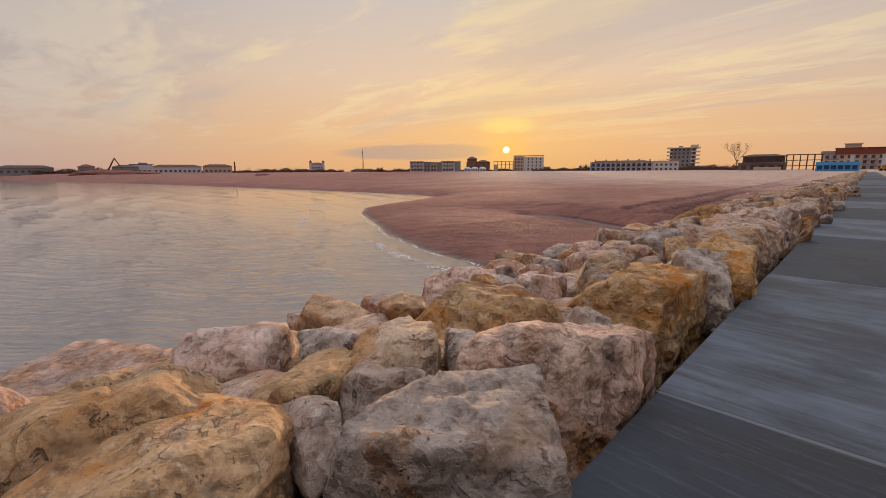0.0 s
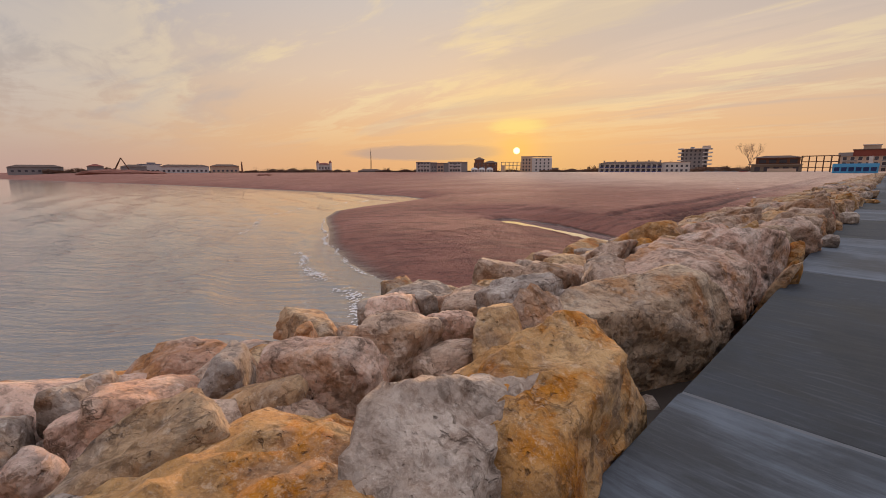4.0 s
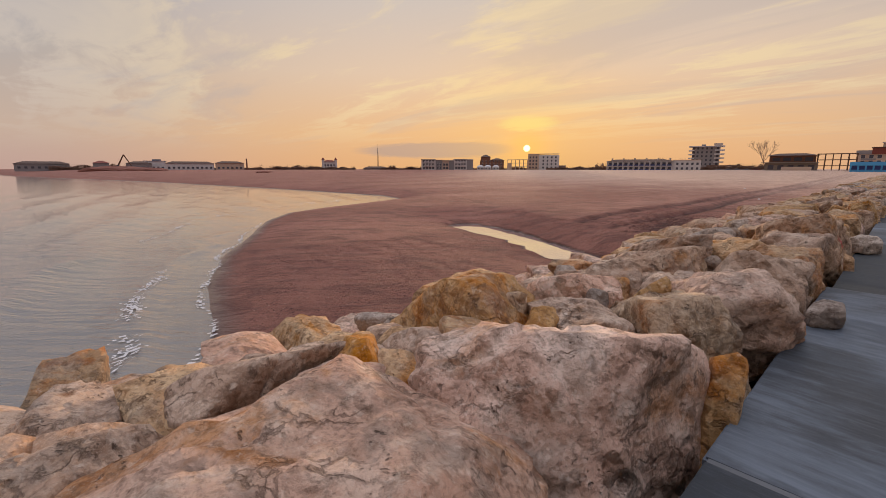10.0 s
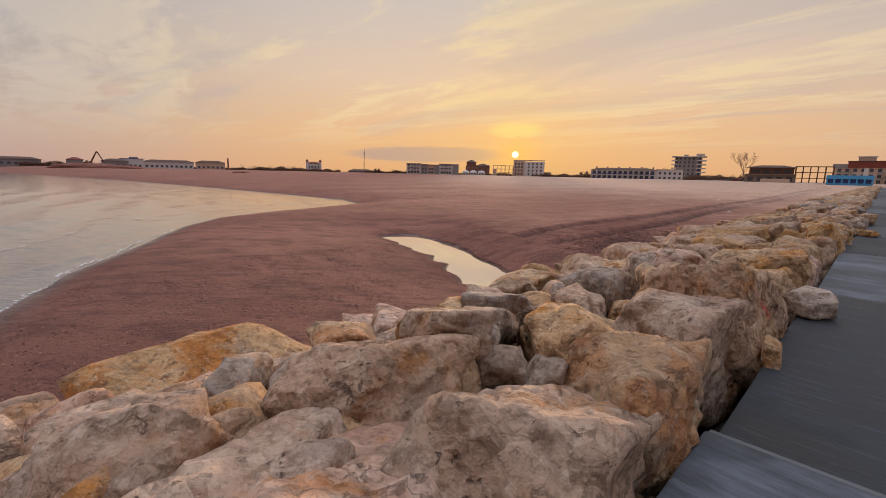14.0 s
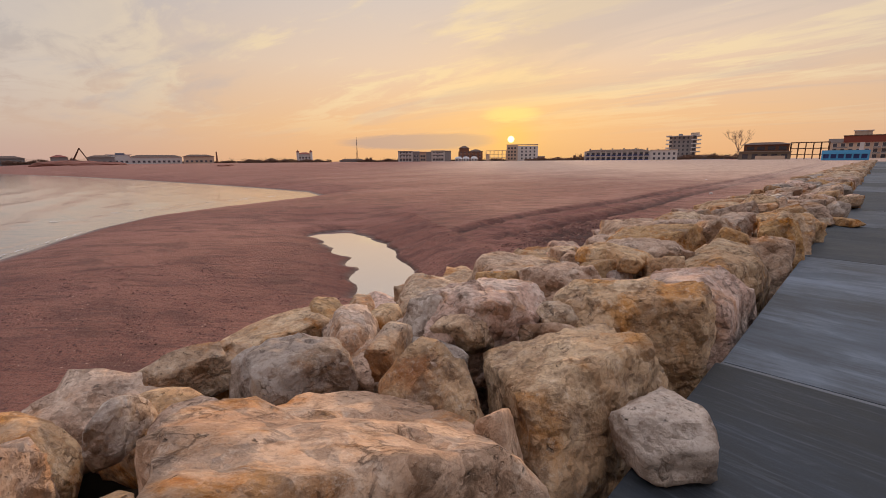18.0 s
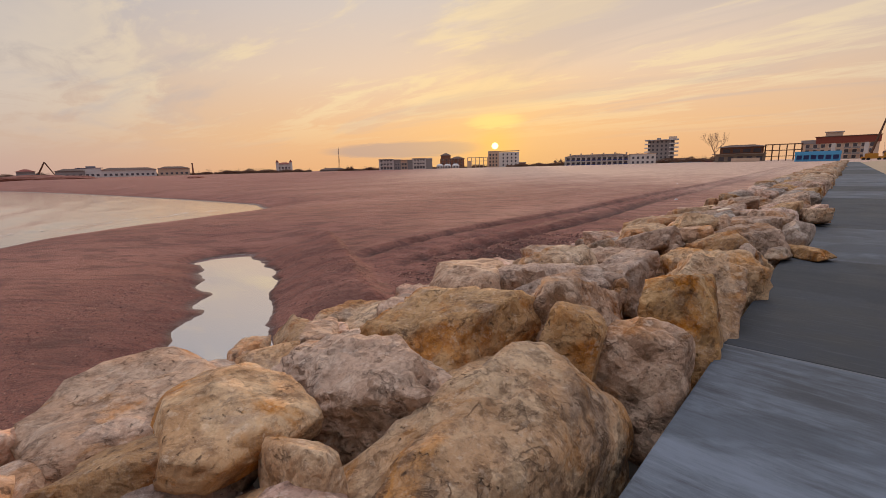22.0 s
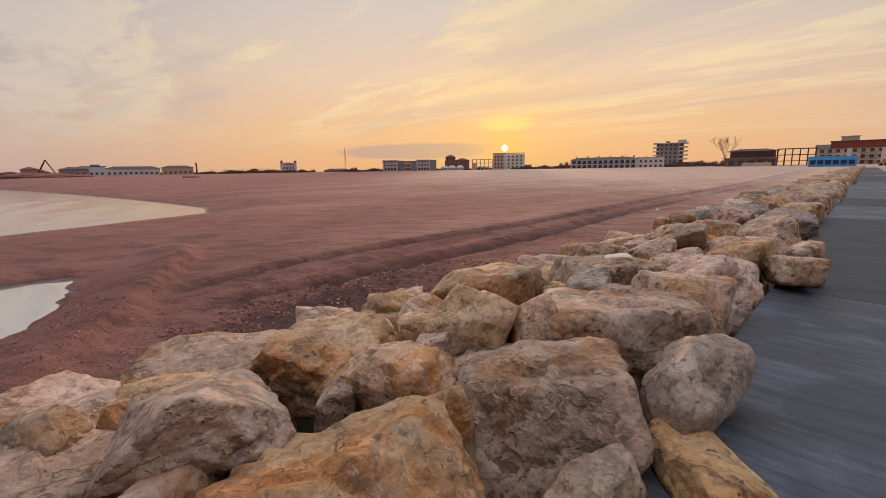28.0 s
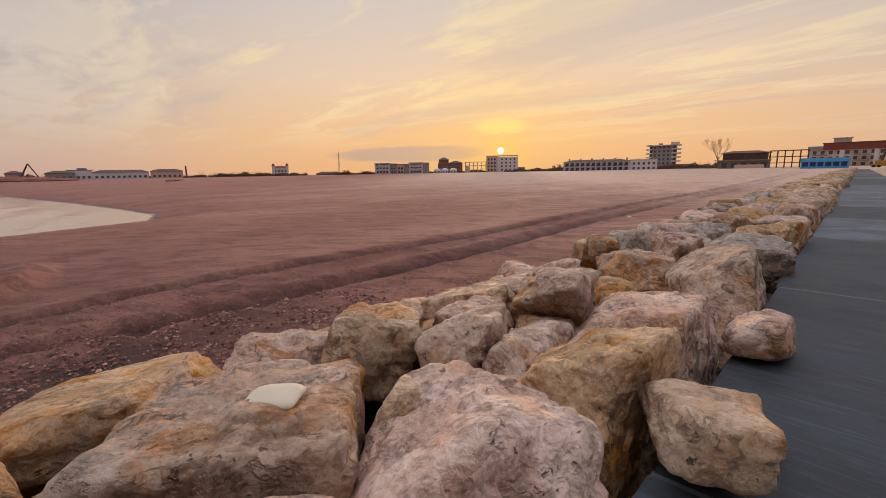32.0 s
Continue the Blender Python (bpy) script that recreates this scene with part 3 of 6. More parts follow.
ground = tagged(grid_mesh("ground", spread((-5000, -800, 420), (-800, -120, 26), (-120, -60, 2.4), (-60, -24, 0.7), (-24, -14, 0.22), (-14, -8.4, 0.1), (-8.4, -5.5, 0.22), (-5.5, 12, 0.9), (12, 100, 8), (100, 5000, 350)),
                          spread((-600, -20, 60), (-20, 9, 2.0), (9, 50, 0.24), (50, 80, 0.6), (80, 130, 1.6), (130, 420, 6), (420, 5000, 320)), sand_height, SAND),
                "reddish brown sand and fine gravel beach", "beach", kind="structure")
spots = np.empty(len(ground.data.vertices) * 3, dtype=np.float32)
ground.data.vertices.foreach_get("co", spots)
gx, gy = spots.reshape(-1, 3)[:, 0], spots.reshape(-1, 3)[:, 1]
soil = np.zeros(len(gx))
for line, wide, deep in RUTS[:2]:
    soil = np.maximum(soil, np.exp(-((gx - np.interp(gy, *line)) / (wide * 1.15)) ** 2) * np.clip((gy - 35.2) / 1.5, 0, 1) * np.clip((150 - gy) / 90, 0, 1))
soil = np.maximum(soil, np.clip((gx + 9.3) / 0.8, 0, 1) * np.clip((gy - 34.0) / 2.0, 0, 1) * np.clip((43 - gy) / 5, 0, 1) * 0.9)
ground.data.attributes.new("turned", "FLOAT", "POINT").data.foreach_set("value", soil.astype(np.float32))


def sea_height(x, y):
    d, s = along(x, y, SHORE)
    off = np.clip(-d * s / 6, 0, 1)
    swell = 0.08 * np.sin((y * 0.9 + x * 0.25) * 1.35 + 1.3 * fbm(x / 18, y / 18, 2, 31)) + 0.02 * fbm(x / 3.5, y / 2.0, 3, 33)
    d = -d * s
    bend = d + 0.5 * fbm(x / 7, y / 7, 3, 35)
    crest = 0.07 * np.exp(-((bend - 1.5) / 0.28) ** 2) + 0.13 * np.where(bend > 5, np.exp(-((bend - 5) / 0.9) ** 2), np.exp(-((bend - 5) / 0.4) ** 2)) * np.clip(0.3 + fbm(x / 11, y / 11, 2, 36), 0, 1)
    return SEA_Z + crest * np.clip((30 + x) / 8, 0, 1) + swell * off * np.clip(1.4 - np.hypot(x, y - 10) / 90, 0, 1)


sea = tagged(grid_mesh("water", spread((-5000, -700, 430), (-700, -90, 30), (-90, -40, 1.5), (-40, -3.0, 0.2)),
                       spread((-3000, -60, 300), (-60, -6, 6), (-6, 30, 0.17), (30, 60, 0.9)), sea_height, SEA),
             "calm grey-peach sea with low ripples", "sea", kind="structure")
pool_bm = bmesh.new()
bmesh.ops.create_circle(pool_bm, cap_ends=True, segments=40, radius=1.0)
for v in pool_bm.verts:
    v.co = (-13.6 + v.co.x * 7.2, 31.2 + v.co.y * 4.6, SEA_Z + 0.02)
pool = tagged(linked("pool_water", pool_bm, POOL), "still puddle of sea water left in the sand", "puddle", kind="structure")

# ---- the concrete walk ----
WALK_W = 3.1
walk_thing = new("pavement")
tagged(walk_thing, "broom-finished grey concrete walkway in cast slabs", "walkway", kind="structure")


def slab_mesh(length):
    bm = bmesh.new()
    block(bm, 0.0, 0.008, -0.3, WALK_W, length - 0.008, 0.0)
    bmesh.ops.bevel(bm, geom=[e for e in bm.edges if min(v.co.z for v in e.verts) > -0.01], offset=0.014, segments=2, affect="EDGES")
    me = bpy.data.meshes.new("slab")
    bm.to_mesh(me)
    bm.free()
    me.materials.append(CONCRETE)
    return me


SLAB_MESH = slab_mesh(5.0)
DAMP_MESH = SLAB_MESH.copy()
DAMP_MESH.materials[0] = CONCRETE_DAMP
DAMP = (0.6, 10.0, 20.0, 30.1, 39.0)
JOINTS = [-14.2, -9.3, -4.3, 0.6, 5.4, 10.0, 15.1, 20.0, 25.0, 30.1, 34.7, 39.0, 43.6, 48.7, 53.7] + [58.6 + 4.9 * k for k in range(47)]
for y0, y1 in zip(JOINTS[:-1], JOINTS[1:]):
    s = new("slab", DAMP_MESH if y0 in DAMP or (y0 > 42 and random.random() < 0.6) else SLAB_MESH)
    s.location = ((-0.09 if y0 < 19.5 else -0.03 if y0 < 21 else 0.0) + random.uniform(-0.012, 0.012), y0, random.uniform(-0.006, 0.0))
    s.scale = (1, (y1 - y0) / 5.0, 1)
    s.parent = walk_thing
# hidden bed below the slabs, in the same shade-dark colour
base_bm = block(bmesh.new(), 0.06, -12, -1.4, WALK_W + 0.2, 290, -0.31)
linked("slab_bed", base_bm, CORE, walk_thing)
joint_me = bpy.data.meshes.new("joint")
jb = block(bmesh.new(), 0.01, -0.02, -0.2, WALK_W - 0.01, 0.02, -0.004)
jb.to_mesh(joint_me)
jb.free()
joint_me.materials.append(JOINT)
for y in JOINTS:
    j = new("joint", joint_me)
    j.location = (-0.08 if y < 20.5 else 0.0, y, 0)
    j.parent = walk_thing


# pale fill on the other side of the walk
fill = tagged(grid_mesh("fill", spread((WALK_W + 0.01, 12, 0.6), (12, 90, 6)), spread((-20, 90, 0.8), (90, 300, 5)),
                        lambda x, y: -0.06 + 0.05 * fbm(x / 3, y / 3, 3, 51) + np.clip((x - 4.5) / 8, 0, 1) * (0.25 + 0.2 * fbm(x / 9, y / 9, 3, 52)), GRAVEL),
              "pale trodden sand beside the walkway", "fill", kind="structure")


# ---- boulders ----
SKIN = {}


def skin(level):
    if level not in SKIN:
        bm = bmesh.new()
        bmesh.ops.create_icosphere(bm, subdivisions=level, radius=1.0)
        bm.verts.ensure_lookup_table()
        SKIN[level] = (np.array([v.co[:] for v in bm.verts]), np.array([[v.index for v in f.verts] for f in bm.faces]))
        bm.free()
    return SKIN[level]


def facets(shape):
    """The flat faces of one kind of block: a leaning box with random cuts, in a unit cube."""
    rng = np.random.RandomState(shape * 7 + 3)
    nrm = [np.array(v, float) for v in ((1, 0, 0), (-1, 0, 0), (0, 1, 0), (0, -1, 0), (0, 0, 1), (0, 0, -1))]
    for i in range(4):
        nrm[i] = nrm[i] + rng.normal(0, 0.16, 3)
    nrm[4] = nrm[4] + np.append(rng.normal(0, 0.1, 2), 0)
    dist = [1.0] * 6
    for k in range(9):
        v = rng.normal(0, 1, 3)
        v[2] = abs(v[2]) * (1 if k < 6 else -1)
        nrm.append(v)
        dist.append(rng.uniform(0.92, 1.3) + (0.0 if k < 6 else 0.25))
    return np.array([v / np.linalg.norm(v) for v in nrm]), np.array(dist)


def stone_mesh(name, lx, ly, lz, seed, mat, level=4, square=20.0, shape=0):
    """A weathered block: a softened polytope with broken faces, ledges, cracks, pits and chips."""
    rng = np.random.RandomState(seed * 7 + 3)
    d, faces = skin(level)
    nrm, dist = facets(shape)
    dots = np.maximum(d @ nrm.T, 0) / dist
    r = (dots ** square).sum(1) ** (-1 / square)
    size = np.array((lx, ly, lz)) / 2
    co = d * r[:, None] * size * np.array((0.99, 0.99, 1.01))
    s = seed * 3.7
    bed = Vector(rng.normal(0, 0.5, 3) + np.array((0, 0, 1.5))).normalized()
    rough = rng.uniform(0.6, 1.4)
    layered = rng.uniform(0.0, 1.0) ** 2
    pitted = rng.uniform(0.0, 1.0) ** 2
    out = np.zeros(len(co))
    shift_a, shift_b, shift_c = Vector((s, 0, 0)), Vector((0, s, 0)), Vector((0, 0, s))
    half = Vector((0.5, 0.5, 0.5))
    for i, c in enumerate(co):
        v = Vector(c)
        a = noise.fractal(v * 1.5 + shift_a, 1.0, 2.0, 3)
        b = noise.ridged_multi_fractal(v * 2.6 + shift_b, 0.9, 2.1, 4, 1.0, 2.0)
        bent = v * 3.1 + shift_c + Vector((a, -a, 0.5 * a)) * 0.5
        (near, far, *_), (cell, *_) = noise.voronoi(bent)
        facet = (noise.cell_vector(cell * 5.3) - half).dot(bent - cell) / 3.1
        crack = max(0.0, 1.0 - (far - near) * 16.0) * (1.0 if a > 0.05 else 0.15)
        (near2, *_), (cell2, *_) = noise.voronoi(v * 8.0 + shift_a)
        facet2 = (noise.cell_vector(cell2 * 4.1) - half).dot(v * 8.0 + shift_a - cell2) / 8.0
        step = (v.dot(bed) * 8.0 + 1.8 * a) % 1.0
        chip = noise.fractal(v * 13.0 + shift_c, 0.8, 2.0, 3)
        pit = max(0.0, noise.noise(v * 17.0 + shift_b) - 0.34)
        out[i] = (0.05 * a - 0.018 * rough * (b - 1.1) + 0.026 * layered * step * step + 0.29 * facet + 0.24 * rough * facet2
                  - 0.014 * crack + 0.01 * rough * chip - 0.16 * pitted * pit)
    reach = min(1.0, min(lx, ly, lz) / 0.6)
    co = co + (co / np.maximum(np.linalg.norm(co, axis=1), 1e-6)[:, None]) * (out * reach)[:, None]
    me = bpy.data.meshes.new(name)
    me.from_pydata(co.tolist(), [], faces.tolist())
    me.polygons.foreach_set("use_smooth", [True] * len(me.polygons))
    me.materials.append(mat)
    return me


TINT = {"p": "pale cream", "o": "ochre-stained", "g": "pale grey", "k": "rosy beige", "m": "cream and ochre"}
TAKEN = []


def boulder(x, y, top, lx, ly, lz, turn, rx, ry, tint, shape, seed):
    """One rough limestone block of the breakwater; top is the height of its crown, rx and ry its tilt."""
    rng = random.Random(seed)
    big = lx * ly
    if x > -1.0:
        lz = max(lz * 1.15, top + 0.62)  # the front row stands on the rubble below the walkway
    level = 5 if big > 0.42 and x > -2.2 else 4 if big > 0.06 else 3
    me = stone_mesh("boulder", lx, ly, lz, seed, STONE[tint], level, rng.uniform(26.0, 70.0), shape)
    ob = new("boulder", me)
    ob.matrix_world = pose(x, y, top - lz / 2, rx, ry, turn)
    TAKEN.append((x, y, 0.5 * max(lx, ly), 0.5 * min(lx, ly)))
    size = "huge" if big > 1.4 else "large" if big > 0.7 else "mid-sized" if big > 0.25 else "small"
    build = "flat slab of" if lz < 0.45 * max(lx, ly) else "long" if max(lx, ly) > 1.8 * min(lx, ly) else "blocky"
    tagged(ob, "%s %s %s limestone boulder wedged in the breakwater" % (size, build, TINT[tint]) if build != "flat slab of" else "%s flat %s limestone slab wedged in the breakwater" % (size, TINT[tint]),
           "boulder", "boulders of the breakwater")
    return ob


def loose_stone(x, y, top, lx, ly, lz, turn, rx, ry, tint, shape, seed):
    """A stray stone that lies on the walkway or in the gap along it."""
    me = stone_mesh("loose_stone", lx, ly, lz, 600 + seed, STONE[tint], 4, 34.0, shape)
    ob = new("loose_stone", me)
    m = pose(x, y, 0, rx, ry, turn)
    low = min((m.to_3x3() @ v.co).z for v in me.vertices)
    m.translation.z = -low - 0.012
    ob.matrix_world = m
    return tagged(ob, "loose %s limestone lying by the edge of the walkway" % TINT[tint], "stone", "loose stones on the walkway")


def bank_height(x, y):
    z = np.interp(x, [-9, -7.2, -4.2, -2.9, -1.5, -0.7, 0.1], [-3.2, -2.3, -1.15, -0.7, -0.7, -0.6, -0.55])
    return z + 0.1 * fbm(x / 1.1, y / 1.1, 3, 41)


# added sheet that closes the gaps, its dark colour imitating their shade
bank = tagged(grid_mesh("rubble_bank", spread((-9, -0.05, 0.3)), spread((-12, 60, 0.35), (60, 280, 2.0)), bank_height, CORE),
              "rubble filler under the breakwater boulders, coloured dark as gap shade", "rubble", kind="structure")
boulder(-2.04, 2.77, 0.36, 1.38, 1.01, 0.67, -3, -1, -16, "o", 12, 1)
boulder(-4.36, 2.92, -0.59, 1.81, 2.46, 1.26, 131, 2, 0, "k", 17, 2)
boulder(-1.33, 2.94, 0.35, 0.90, 0.92, 0.46, 49, -10, -1, "o", 5, 3)
boulder(-1.13, 3.43, 0.31, 0.23, 0.45, 0.34, 84, -9, 0, "g", 9, 4)
boulder(-2.44, 3.50, 0.31, 0.76, 0.63, 0.59, 28, 0, 0, "k", 8, 5)
boulder(-1.54, 3.68, 0.29, 0.82, 0.42, 0.29, 115, 1, 6, "o", 11, 6)
boulder(-0.53, 3.85, 0.41, 0.97, 0.86, 0.91, 41, 0, 1, "g", 11, 7)
boulder(-1.24, 3.94, 0.29, 0.46, 0.47, 0.40, 93, -5, 9, "g", 11, 8)
boulder(-1.90, 4.12, 0.33, 0.58, 0.42, 0.42, 54, 1, 5, "g", 3, 9)
boulder(-1.42, 4.26, 0.43, 0.54, 0.70, 0.46, 39, 0, 0, "m", 12, 10)
boulder(-1.11, 4.58, 0.37, 0.34, 0.21, 0.28, 146, 7, 6, "g", 7, 11)
boulder(-3.68, 4.98, -0.27, 0.74, 0.31, 0.38, 18, 3, 1, "k", 79, 12)
boulder(-3.40, 4.99, -0.02, 1.21, 0.47, 0.57, 5, 17, 2, "o", 6, 13)
boulder(-0.54, 5.01, 0.40, 0.78, 1.63, 0.59, -1, -7, -4, "k", 13, 14)
boulder(-2.60, 5.32, 0.17, 0.52, 0.46, 0.42, 146, 6, 0, "o", 4, 15)
boulder(-1.73, 5.50, 0.37, 1.31, 1.24, 1.08, 75, -5, 3, "o", 12, 16)
boulder(-3.99, 5.57, -0.39, 0.55, 1.20, 0.63, 79, 2, -1, "k", 14, 17)
boulder(-0.75, 5.59, 0.37, 0.29, 0.34, 0.36, 89, 9, 1, "g", 5, 18)
boulder(-3.52, 5.83, -0.16, 0.76, 0.38, 0.38, -179, 1, -4, "k", 21, 19)
boulder(-1.75, 6.13, 0.28, 0.46, 0.18, 0.28, -9, -2, 5, "k", 12, 20)
boulder(-2.29, 6.31, 0.27, 0.34, 0.26, 0.28, -24, 4, -9, "o", 59, 21)
boulder(-1.71, 6.53, 0.31, 0.31, 0.47, 0.30, -29, -1, -4, "k", 26, 22)
boulder(-2.32, 6.69, 0.17, 0.31, 0.48, 0.31, 75, -4, 0, "g", 14, 23)
boulder(-2.98, 6.79, 0.12, 1.24, 0.75, 0.55, 62, -18, 1, "k", 18, 24)
boulder(-1.68, 6.89, 0.29, 0.20, 0.18, 0.28, 39, 5, -1, "k", 5, 25)
boulder(-1.12, 7.00, 0.33, 0.27, 0.54, 0.32, 33, -6, 4, "g", 45, 26)
boulder(-2.12, 7.06, 0.20, 0.27, 0.26, 0.28, -2, 4, -7, "k", 71, 27)
boulder(-2.60, 7.13, 0.20, 0.24, 0.55, 0.32, 60, -8, -9, "g", 21, 28)
boulder(-0.89, 7.18, 0.41, 1.12, 2.07, 0.84, 0, 0, -4, "o", 9, 29)
boulder(-1.33, 7.21, 0.39, 0.45, 0.68, 0.59, 3, 13, 0, "o", 17, 30)
boulder(-2.28, 7.40, 0.18, 0.61, 0.49, 0.44, 165, 17, 8, "k", 10, 31)
boulder(-3.11, 7.79, 0.06, 0.68, 0.73, 0.55, 50, 1, 6, "k", 12, 32)
boulder(-2.43, 7.91, 0.20, 0.68, 0.29, 0.64, 149, -2, 5, "g", 15, 33)
boulder(-1.87, 8.36, 0.32, 0.85, 0.48, 0.57, 34, 1, 0, "k", 15, 34)
boulder(-0.62, 8.48, 0.36, 0.68, 1.76, 0.56, 27, -22, -4, "g", 13, 35)
boulder(-3.60, 8.48, -0.27, 0.66, 0.38, 0.42, 158, 3, 5, "k", 36, 36)
boulder(-2.40, 8.50, 0.26, 0.40, 0.17, 0.28, -37, -5, -7, "k", 12, 37)
boulder(-1.83, 8.91, 0.34, 0.54, 0.56, 0.44, 26, -3, 13, "p", 2, 38)
boulder(-0.58, 9.03, 0.48, 0.94, 1.84, 0.63, 8, 3, -2, "o", 12, 39)
boulder(-3.32, 9.06, -0.04, 0.86, 0.39, 0.33, 178, 9, 1, "o", 17, 40)
boulder(-1.79, 9.37, 0.27, 0.18, 0.23, 0.28, -11, 1, 3, "k", 7, 41)
boulder(-1.79, 9.44, 0.27, 0.59, 0.23, 0.31, 52, 3, -2, "k", 12, 42)
boulder(-1.19, 9.60, 0.43, 0.32, 0.82, 0.54, 20, -15, -8, "o", 15, 43)
boulder(-0.95, 9.74, 0.44, 0.25, 0.57, 0.46, -178, 2, 0, "p", 20, 44)
boulder(-2.76, 9.75, 0.17, 0.42, 1.09, 0.28, 35, -13, -4, "k", 15, 45)
boulder(-3.53, 9.90, -0.13, 0.29, 0.40, 0.29, 49, 5, -4, "g", 16, 46)
boulder(-2.68, 10.00, 0.18, 0.28, 0.29, 0.29, 85, 1, -2, "g", 4, 47)
boulder(-4.47, 10.08, -0.68, 0.28, 0.56, 0.33, 128, 0, 0, "g", 48, 48)
boulder(-2.82, 10.27, 0.02, 0.30, 0.76, 0.28, -17, 1, -5, "k", 2, 49)
boulder(-1.56, 10.30, 0.01, 0.30, 0.44, 0.29, -8, 0, 1, "o", 52, 50)
boulder(-1.76, 10.56, 0.40, 0.94, 0.73, 0.77, 61, 0, -5, "g", 15, 51)
boulder(-1.69, 10.67, 0.37, 0.37, 0.32, 0.29, 53, 0, 0, "g", 12, 52)
boulder(-3.55, 10.97, -0.17, 1.05, 1.06, 0.63, 92, 6, 6, "g", 7, 53)
boulder(-0.91, 11.20, 0.38, 0.70, 1.82, 1.00, 141, -9, -7, "m", 10, 54)
boulder(-1.99, 11.32, 0.38, 0.54, 0.47, 0.30, 60, 3, 3, "p", 12, 55)
boulder(-1.31, 11.39, 0.41, 0.61, 0.25, 0.33, 130, 0, -7, "p", 71, 56)
boulder(-1.10, 11.84, 0.32, 0.30, 0.37, 0.30, 70, 4, 14, "p", 18, 57)
boulder(-3.00, 12.24, 0.04, 1.47, 1.14, 1.04, 32, -3, 13, "p", 11, 58)
boulder(-1.77, 12.44, 0.32, 0.48, 1.24, 0.42, 26, 1, 3, "p", 12, 59)
boulder(-1.86, 12.55, 0.30, 0.30, 0.37, 0.28, 46, 1, -1, "g", 15, 60)
boulder(-6.09, 12.61, -1.16, 0.71, 1.88, 0.98, 76, 18, 6, "o", 48, 61)
boulder(-3.07, 12.70, 0.03, 0.75, 1.11, 0.81, 54, -2, 9, "p", 18, 62)
boulder(-0.49, 13.18, 0.41, 0.33, 0.48, 0.34, 18, 0, 0, "p", 5, 63)
boulder(-1.03, 13.28, 0.44, 1.46, 1.88, 0.94, 8, 1, -1, "k", 5, 64)
boulder(-2.18, 13.60, 0.31, 0.42, 0.34, 0.41, 8, -11, -12, "p", 20, 65)
boulder(-5.54, 13.64, -1.11, 0.82, 0.74, 0.66, -178, 0, 0, "o", 1, 66)
boulder(-2.22, 13.64, 0.30, 0.46, 1.11, 0.28, 7, -8, -17, "p", 20, 67)
boulder(-0.16, 13.79, 0.28, 0.12, 0.22, 0.28, -4, -7, 19, "m", 20, 68)
boulder(-3.23, 13.89, -0.05, 1.03, 0.60, 0.29, -12, -17, 3, "k", 28, 69)
boulder(-1.77, 13.94, 0.33, 0.31, 0.56, 0.39, 130, 5, 19, "k", 15, 70)
boulder(-4.23, 14.09, -0.51, 0.81, 0.32, 0.42, -179, 1, -2, "o", 68, 71)
boulder(-0.10, 14.17, 0.32, 0.16, 0.24, 0.28, -43, -5, 25, "o", 59, 72)
boulder(-1.99, 14.19, 0.36, 0.24, 0.49, 0.28, 64, -9, 7, "o", 18, 73)
boulder(-3.85, 14.85, -0.32, 0.66, 1.72, 0.72, 90, 5, 12, "m", 19, 74)
boulder(-2.00, 14.96, 0.21, 0.64, 0.52, 0.28, -17, -10, -4, "p", 9, 75)
boulder(-0.83, 14.98, 0.48, 0.98, 1.88, 0.78, -16, -11, -10, "k", 13, 76)
boulder(-1.78, 15.10, 0.29, 0.48, 0.64, 0.47, 54, -12, 8, "o", 14, 77)
boulder(-1.94, 15.13, 0.27, 0.30, 0.37, 0.28, 176, 0, 0, "o", 78, 78)
boulder(-3.48, 15.48, -0.14, 0.22, 0.59, 0.28, 114, 4, -1, "g", 3, 79)
boulder(-4.29, 15.51, -0.59, 1.60, 0.81, 0.97, 149, 0, -2, "k", 23, 80)
boulder(-1.48, 15.69, 0.33, 0.45, 0.23, 0.32, 108, 7, 21, "o", 0, 81)
boulder(-0.17, 15.74, 0.34, 0.19, 0.40, 0.28, 5, -7, 0, "o", 1, 82)
boulder(-1.92, 15.78, 0.37, 0.23, 0.26, 0.29, -5, -1, -5, "m", 2, 83)
boulder(-2.51, 15.78, 0.29, 1.05, 1.83, 1.17, 78, -26, 5, "o", 15, 84)
boulder(-1.35, 16.04, 0.36, 0.57, 0.85, 0.50, 59, 1, -11, "p", 4, 85)
boulder(-1.71, 16.14, 0.26, 0.53, 0.21, 0.29, 26, -2, 1, "o", 20, 86)
boulder(-3.50, 16.47, -0.20, 0.58, 0.27, 0.34, 147, 0, 0, "g", 22, 87)
boulder(-1.75, 16.55, 0.42, 0.39, 0.89, 0.59, 129, -3, 1, "k", 5, 88)
boulder(-0.84, 16.56, 0.42, 0.84, 1.12, 0.65, 49, -12, 0, "m", 15, 89)
boulder(-1.51, 16.56, 0.34, 0.20, 0.31, 0.32, 58, -3, 6, "g", 3, 90)
boulder(-1.80, 16.61, 0.37, 0.75, 0.35, 0.44, 48, 0, 0, "k", 23, 91)
boulder(-0.99, 16.69, 0.35, 0.38, 0.24, 0.33, 2, 0, -16, "o", 20, 92)
boulder(-3.53, 16.87, -0.12, 0.47, 0.41, 0.37, 68, 3, -5, "p", 7, 93)
boulder(-2.88, 17.16, 0.09, 0.33, 0.35, 0.29, 31, 0, -12, "k", 2, 94)
boulder(-1.58, 17.21, 0.33, 0.23, 0.50, 0.39, 39, -15, 17, "o", 7, 95)
boulder(-3.01, 17.28, 0.02, 0.24, 0.44, 0.28, 10, -8, 9, "m", 20, 96)
